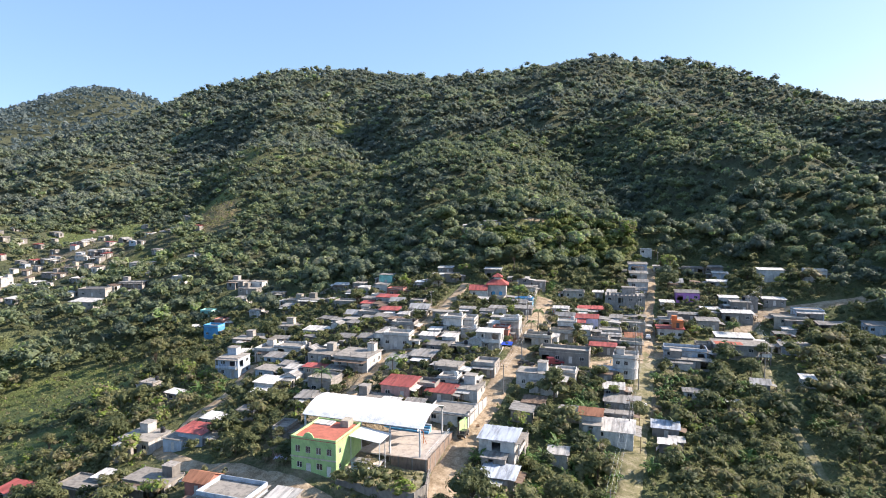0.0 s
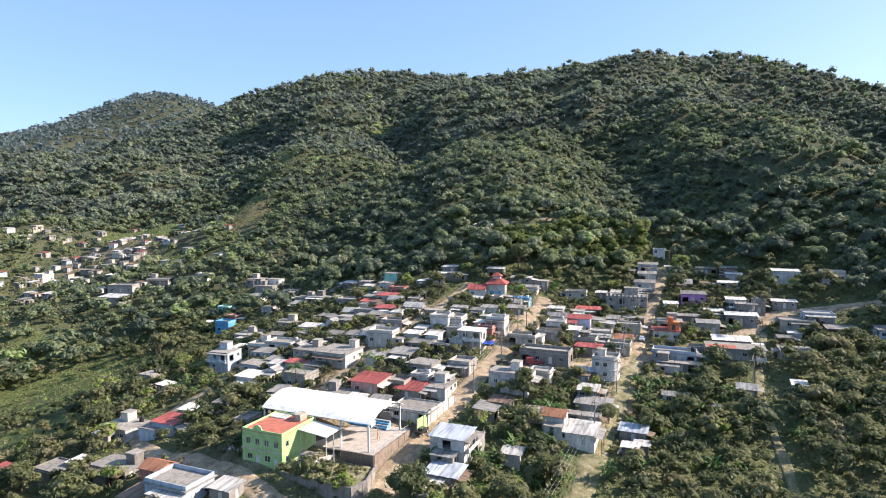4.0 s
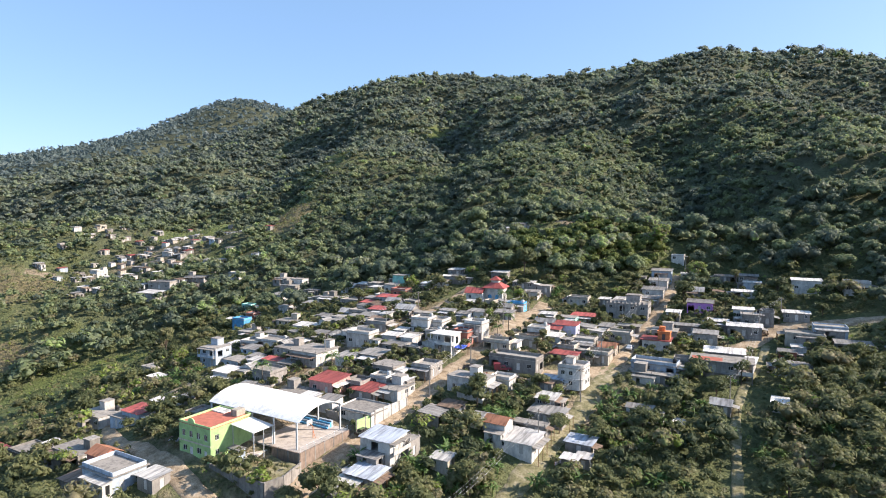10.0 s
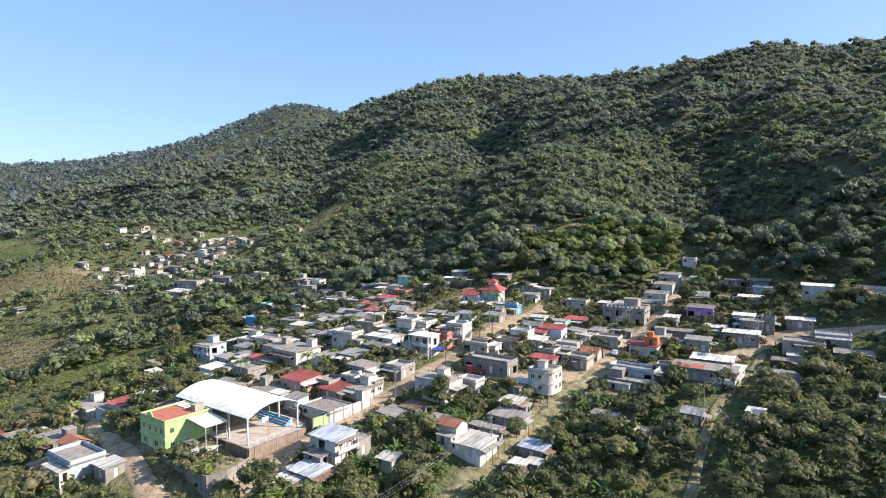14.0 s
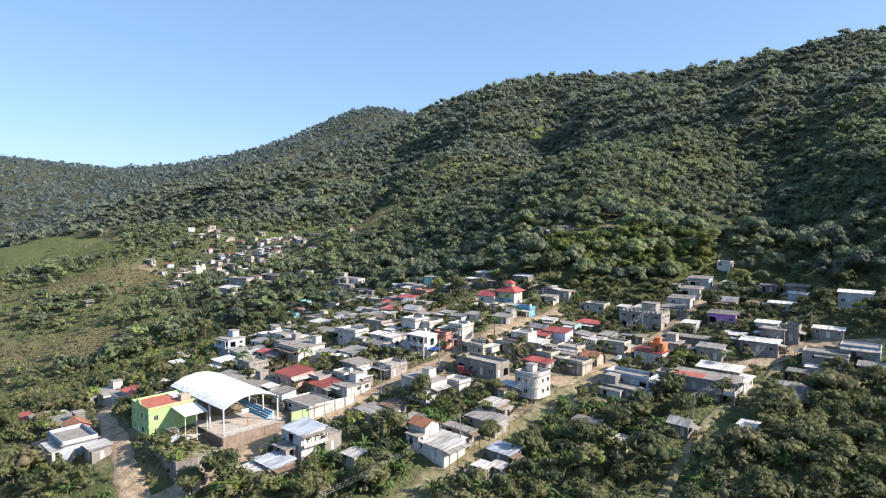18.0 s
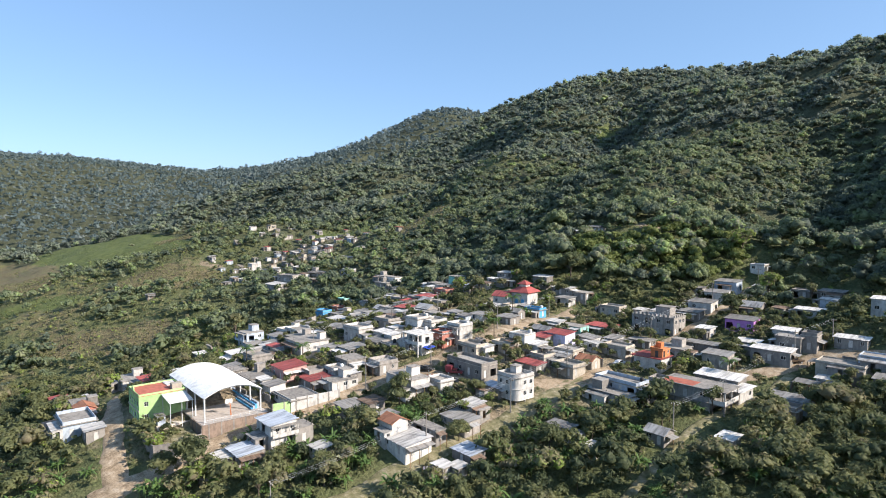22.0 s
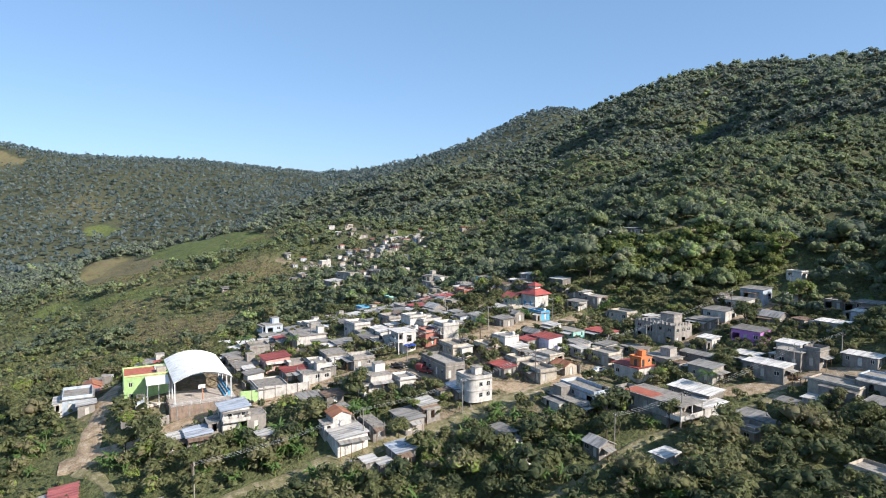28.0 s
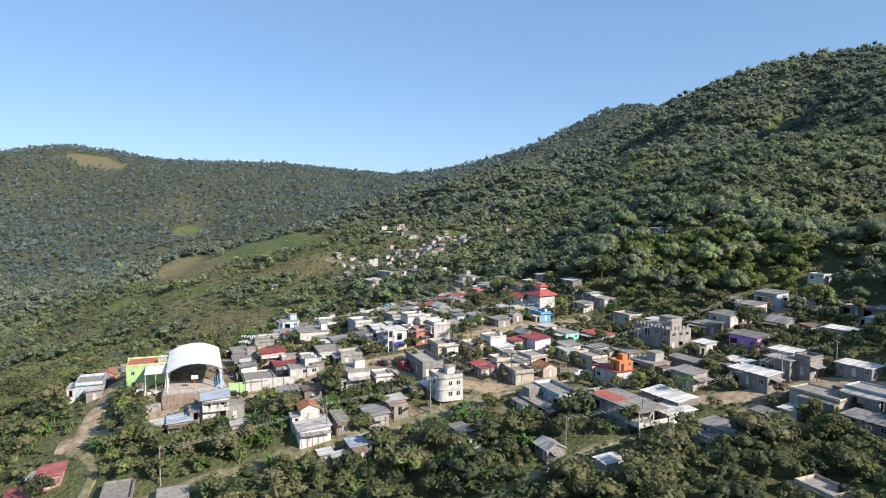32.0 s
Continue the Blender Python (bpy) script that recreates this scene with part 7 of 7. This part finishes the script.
    woods("dry_stalks", x, y, rng, rng.uniform(0.5, 1.3, len(x)), rng.normal(0.83, 0.05, len(x)), 9, 1, 0.42, "dry maize stalks and brown grass on the cleared slopes", 0.4, "dry grass", "dome")
    x, y = scatter(rng, 150, 620, 10, 85, 4.2)
    k = field(x, y, "pasture") > rng.uniform(0.3, 1.3, len(x))
    x, y = x[k], y[k]
    woods("grass_tufts", x, y, rng, rng.uniform(0.4, 1.2, len(x)), rng.choice([0.45, 0.6, 0.97], len(x), p=[0.4, 0.4, 0.2]), 9, 1, 0.4, "tufts of tall grass on the grazed slopes", 0.35, "grass", "dome")
    # weeds and low bushes over the open ground
    x, y = scatter(rng, 95, 320, -42, 84, 2.8)
    k = (rng.uniform(size=len(x)) < np.where(np.maximum.reduce([blob(x, y, *v) for v in VILLAGE]) > 0.5, 0.5, 0.9)) & clear_of_homes(x, y, 0.3) & (off_road(x, y) > 0.8) & (rng.uniform(size=len(x)) > 0.8 * field(x, y))
    x, y = x[k], y[k]
    woods("low_scrub", x, y, rng, rng.uniform(0.5, 1.6, len(x)), np.clip(tone(x, y, rng) + 0.22, 0, 1.0), 8, 1, 0.36, "weeds and low bushes on the open slopes", 0.5, "scrub", "dome")


build_woods()


def tree_proto(seed, spread, tall, tint, lobe_count=14, leaf=0.27, count=62):
    """A tree with a tapered, forked trunk and a crown of leaf clumps."""
    rng = np.random.default_rng(seed)
    t = thing("tree", Matrix.Translation((0, 0, -500)), "broadleaf tree with a dense uneven crown", "tree", "village trees")
    bm = bmesh.new()
    fork = tall * 0.42
    tube(bm, (0, 0, -0.6), (0.1, 0.05, fork), 0.16 * tall / 6, 0.10 * tall / 6, 8)
    c = []
    for k in range(lobe_count):
        a = 2 * math.pi * (k * 0.618)
        q = spread * (0.2 + 0.42 * rng.random()) if k else 0
        c.append((q * math.cos(a), q * math.sin(a), tall * (0.6 + 0.28 * rng.random()) - 0.25 * q))
        tube(bm, (0.1, 0.05, fork * 0.9), (c[-1][0] * 0.85, c[-1][1] * 0.85, c[-1][2]), 0.055 * tall / 6, 0.02, 5)
    part("trunk", bm, BARK, t)
    c = np.array(c)
    r = spread * rng.uniform(0.28, 0.48, lobe_count)
    v, f, w = leaf_cloud(rng, c, r, count, leaf, np.clip(tint + rng.normal(0, 0.05, lobe_count), 0, 1), corners=3)
    v2, f2, w2 = cores(rng, c, r * 0.76, np.full(lobe_count, tint), fine=True)
    me = mesh_from("crown", np.vstack([v, v2]), np.vstack([f, f2 + len(v)]), np.concatenate([w, w2]))
    me.materials.append(LEAF)
    crown = new("crown", me)
    crown.parent = t
    return t


def frond(bm, base, yaw, length, rise, width, droop, segments=6, tatter=0.0, rng=None):
    """One long leaf that arches out and down, folded along its rib."""
    rows = []
    for k in range(segments + 1):
        s = k / segments
        out, up = length * s * (1 - 0.18 * s), rise * length * s - droop * length * s * s
        w = width * math.sin(math.pi * min(1, 0.08 + 0.9 * s)) ** 0.7 * (1 - tatter * (rng.random() if rng else 0))
        c, q = math.cos(yaw), math.sin(yaw)
        p = Vector(base) + Vector((c * out, q * out, up))
        side = Vector((-q, c, 0)) * w
        rows.append((p - side - Vector((0, 0, 0.35 * w)), p, p + side - Vector((0, 0, 0.35 * w))))
    strip(bm, rows)


def tint_of(ob, value):
    at = ob.data.attributes.new("tint", "FLOAT", "POINT")
    at.data.foreach_set("value", np.full(len(ob.data.vertices), value, np.float32))


def banana_proto(seed):
    rng = random.Random(seed)
    t = thing("banana_plant", Matrix.Translation((0, 0, -500)), "banana plant with long torn arching leaves", "banana plant", "banana plants")
    bm = bmesh.new()
    stems = [(0, 0, 2.4), (0.9, 0.4, 1.9), (-0.6, 0.8, 1.6)]
    for x, y, h in stems:
        tube(bm, (x, y, -0.4), (x, y, h), 0.14, 0.08, 7)
    ob = part("stem", bm, BANANA, t)
    tint_of(ob, 0.9)
    bm = bmesh.new()
    for x, y, h in stems:
        for k in range(9):
            frond(bm, (x, y, h - 0.15), k * 2.4 + rng.random(), rng.uniform(1.8, 2.7), rng.uniform(0.5, 1.3), 0.33, rng.uniform(0.5, 1.2), 6, 0.5, rng)
    ob = part("leaves", bm, BANANA, t)
    tint_of(ob, rng.uniform(0.2, 0.6))
    return t


def palm_proto(seed, tall):
    rng = random.Random(seed)
    t = thing("palm_tree", Matrix.Translation((0, 0, -500)), "tall coconut palm with feathered drooping fronds", "palm tree", "palm trees")
    bm = bmesh.new()
    for k in range(6):
        tube(bm, (0.25 * math.sin(k * 0.4), 0, tall * k / 6 - (0.5 if k == 0 else 0)), (0.25 * math.sin(k * 0.4 + 0.4), 0, tall * (k + 1) / 6), 0.2 - 0.015 * k, 0.185 - 0.015 * k, 8)
    part("trunk", bm, BARK, t)
    bm = bmesh.new()
    for k in range(20):
        a = k * 2.4 + rng.random() * 0.4
        length, rise, droop = rng.uniform(2.6, 3.4), rng.uniform(0.1, 1.2), rng.uniform(0.7, 1.3)
        for s in np.linspace(0.12, 1, 13):
            out, up = length * s * (1 - 0.15 * s), rise * length * s - droop * length * s * s
            p = Vector((0.25 + math.cos(a) * out, math.sin(a) * out, tall + up))
            for sgn in (-1, 1):
                q = Vector((math.cos(a) * 0.35 - sgn * math.sin(a) * 0.75, math.sin(a) * 0.35 + sgn * math.cos(a) * 0.75, -0.45)) * (0.95 - 0.4 * s)
                side = Vector((math.cos(a), math.sin(a), 0)) * 0.09
                bm.faces.new([bm.verts.new(v) for v in (p - side, p + side, p + q)])
    ob = part("fronds", bm, BANANA, t)
    tint_of(ob, 0.35)
    return t


def place(proto, x, y, s, yaw, sink=0.15, label=""):
    ob = copy_thing(proto, Matrix.Translation((x, y, height(x, y) - sink)) @ Matrix.Rotation(yaw, 4, "Z") @ Matrix.Scale(s, 4))
    if label:
        ob["label"] = label
    return ob


def plant_trees():
    rng = np.random.default_rng(5)
    protos = [tree_proto(1, 3.2, 6.5, 0.26), tree_proto(2, 2.6, 7.5, 0.42), tree_proto(3, 3.6, 6.0, 0.55), tree_proto(4, 2.2, 8.5, 0.68), tree_proto(6, 2.8, 6.2, 0.97)]
    bananas = [banana_proto(1), banana_proto(2)]
    palms = [palm_proto(1, 7.0), palm_proto(2, 5.5)]
    x, y = scatter(rng, 85, 275, -44, 80, 8)
    k = clear_of_homes(x, y, 1.6) & (off_lanes(x, y, 12) > 2.4) & (field(x, y) < 0.5)
    x, y = x[k], y[k]
    k = thin(x, y, 5.5)
    x, y = x[k][:200], y[k][:200]
    pick = rng.choice(5, len(x), p=[0.34, 0.27, 0.22, 0.14, 0.03])
    for p, q, n in zip(x, y, pick):
        small = 0.55 if np.max([blob(p, q, *v) for v in VILLAGE]) > 0.45 else 1.0
        place(protos[n], p, q, small * rng.choice([0.8, 1.05, 1.3, 1.75], p=[0.3, 0.35, 0.25, 0.1]) * rng.uniform(0.85, 1.15), rng.uniform(0, 6.28))
    # small trees squeezed between the houses
    x, y = scatter(rng, 125, 262, -30, 52, 5)
    k = clear_of_homes(x, y, -0.1) & (off_lanes(x, y, 4) > 0.8) & (np.maximum.reduce([blob(x, y, *v) for v in VILLAGE[1:]]) > 0.4)
    for p, q in list(zip(x[k], y[k]))[:75]:
        place(protos[rng.integers(5)], p, q, rng.choice([0.36, 0.5, 0.66, 0.85], p=[0.3, 0.35, 0.25, 0.1]) * rng.uniform(0.9, 1.1), rng.uniform(0, 6.28))
    for p, q, n, s in [(-63, 217, 0, 1.5), (44, 162, 4, 0.7), (60, 150, 4, 0.6), (48, 153, 2, 0.9), (4.5, 113, 0, 1.5), (-1, 110, 2, 1.0), (72, 232, 1, 0.8), (92, 258, 0, 1.5), (89, 306, 4, 2.0), (88, 178, 0, 1.1), (97, 190, 1, 1.0), (75, 168, 2, 0.9), (130, 205, 0, 1.2), (138, 196, 2, 1.1), (46, 268, 4, 0.9), (30, 262, 2, 0.9), (10, 228, 3, 0.7)]:
        place(protos[n], p, q, s, rng.uniform(0, 6.28))
    # the yard before the court is overgrown
    for k in range(16):
        p = COURT @ Vector((rng.uniform(-11, 2), rng.uniform(-11.2, -5), 0))
        place(protos[k % 4], p.x, p.y, rng.uniform(0.16, 0.26), rng.uniform(0, 6.28)).location.z = 5.8
    # bananas on the damp slopes below the lanes
    spots = [(25, 128, 17, 12, 46), (66, 172, 18, 9, 34), (60, 150, 18, 12, 26), (-72, 175, 10, 8, 16), (35, 150, 9, 10, 14), (44, 163, 8, 5, 8), (-20, 95, 20, 10, 14), (100, 150, 20, 14, 14), (26, 232, 5, 4, 6), (43, 262, 6, 4, 6), (5, 112, 10, 8, 16), (120, 170, 16, 12, 16), (75, 120, 16, 8, 16), (80, 190, 8, 6, 10)]
    for cx, cy, sx, sy, n in spots:
        x, y = rng.normal(cx, sx * 0.6, n), rng.normal(cy, sy * 0.6, n)
        ok = clear_of_homes(x, y, 0.8) & (off_road(x, y) > 1.2)
        for p, q in zip(x[ok], y[ok]):
            place(bananas[rng.integers(2)], p, q, rng.uniform(0.7, 1.15), rng.uniform(0, 6.28))
    for p, q, s in [(-33, 160, 1), (-15, 166, 0.95), (26, 226, 1.1), (30, 205, 0.9), (27, 200, 0.8), (98, 211, 0.9), (35, 150, 0.7), (-40, 158, 0.7)]:
        place(palms[0 if s > 0.85 else 1], p, q, s, rng.uniform(0, 6.28))
    for p in (*protos, *bananas, *palms):
        for o in (*p.children_recursive, p):
            bpy.data.objects.remove(o)


plant_trees()
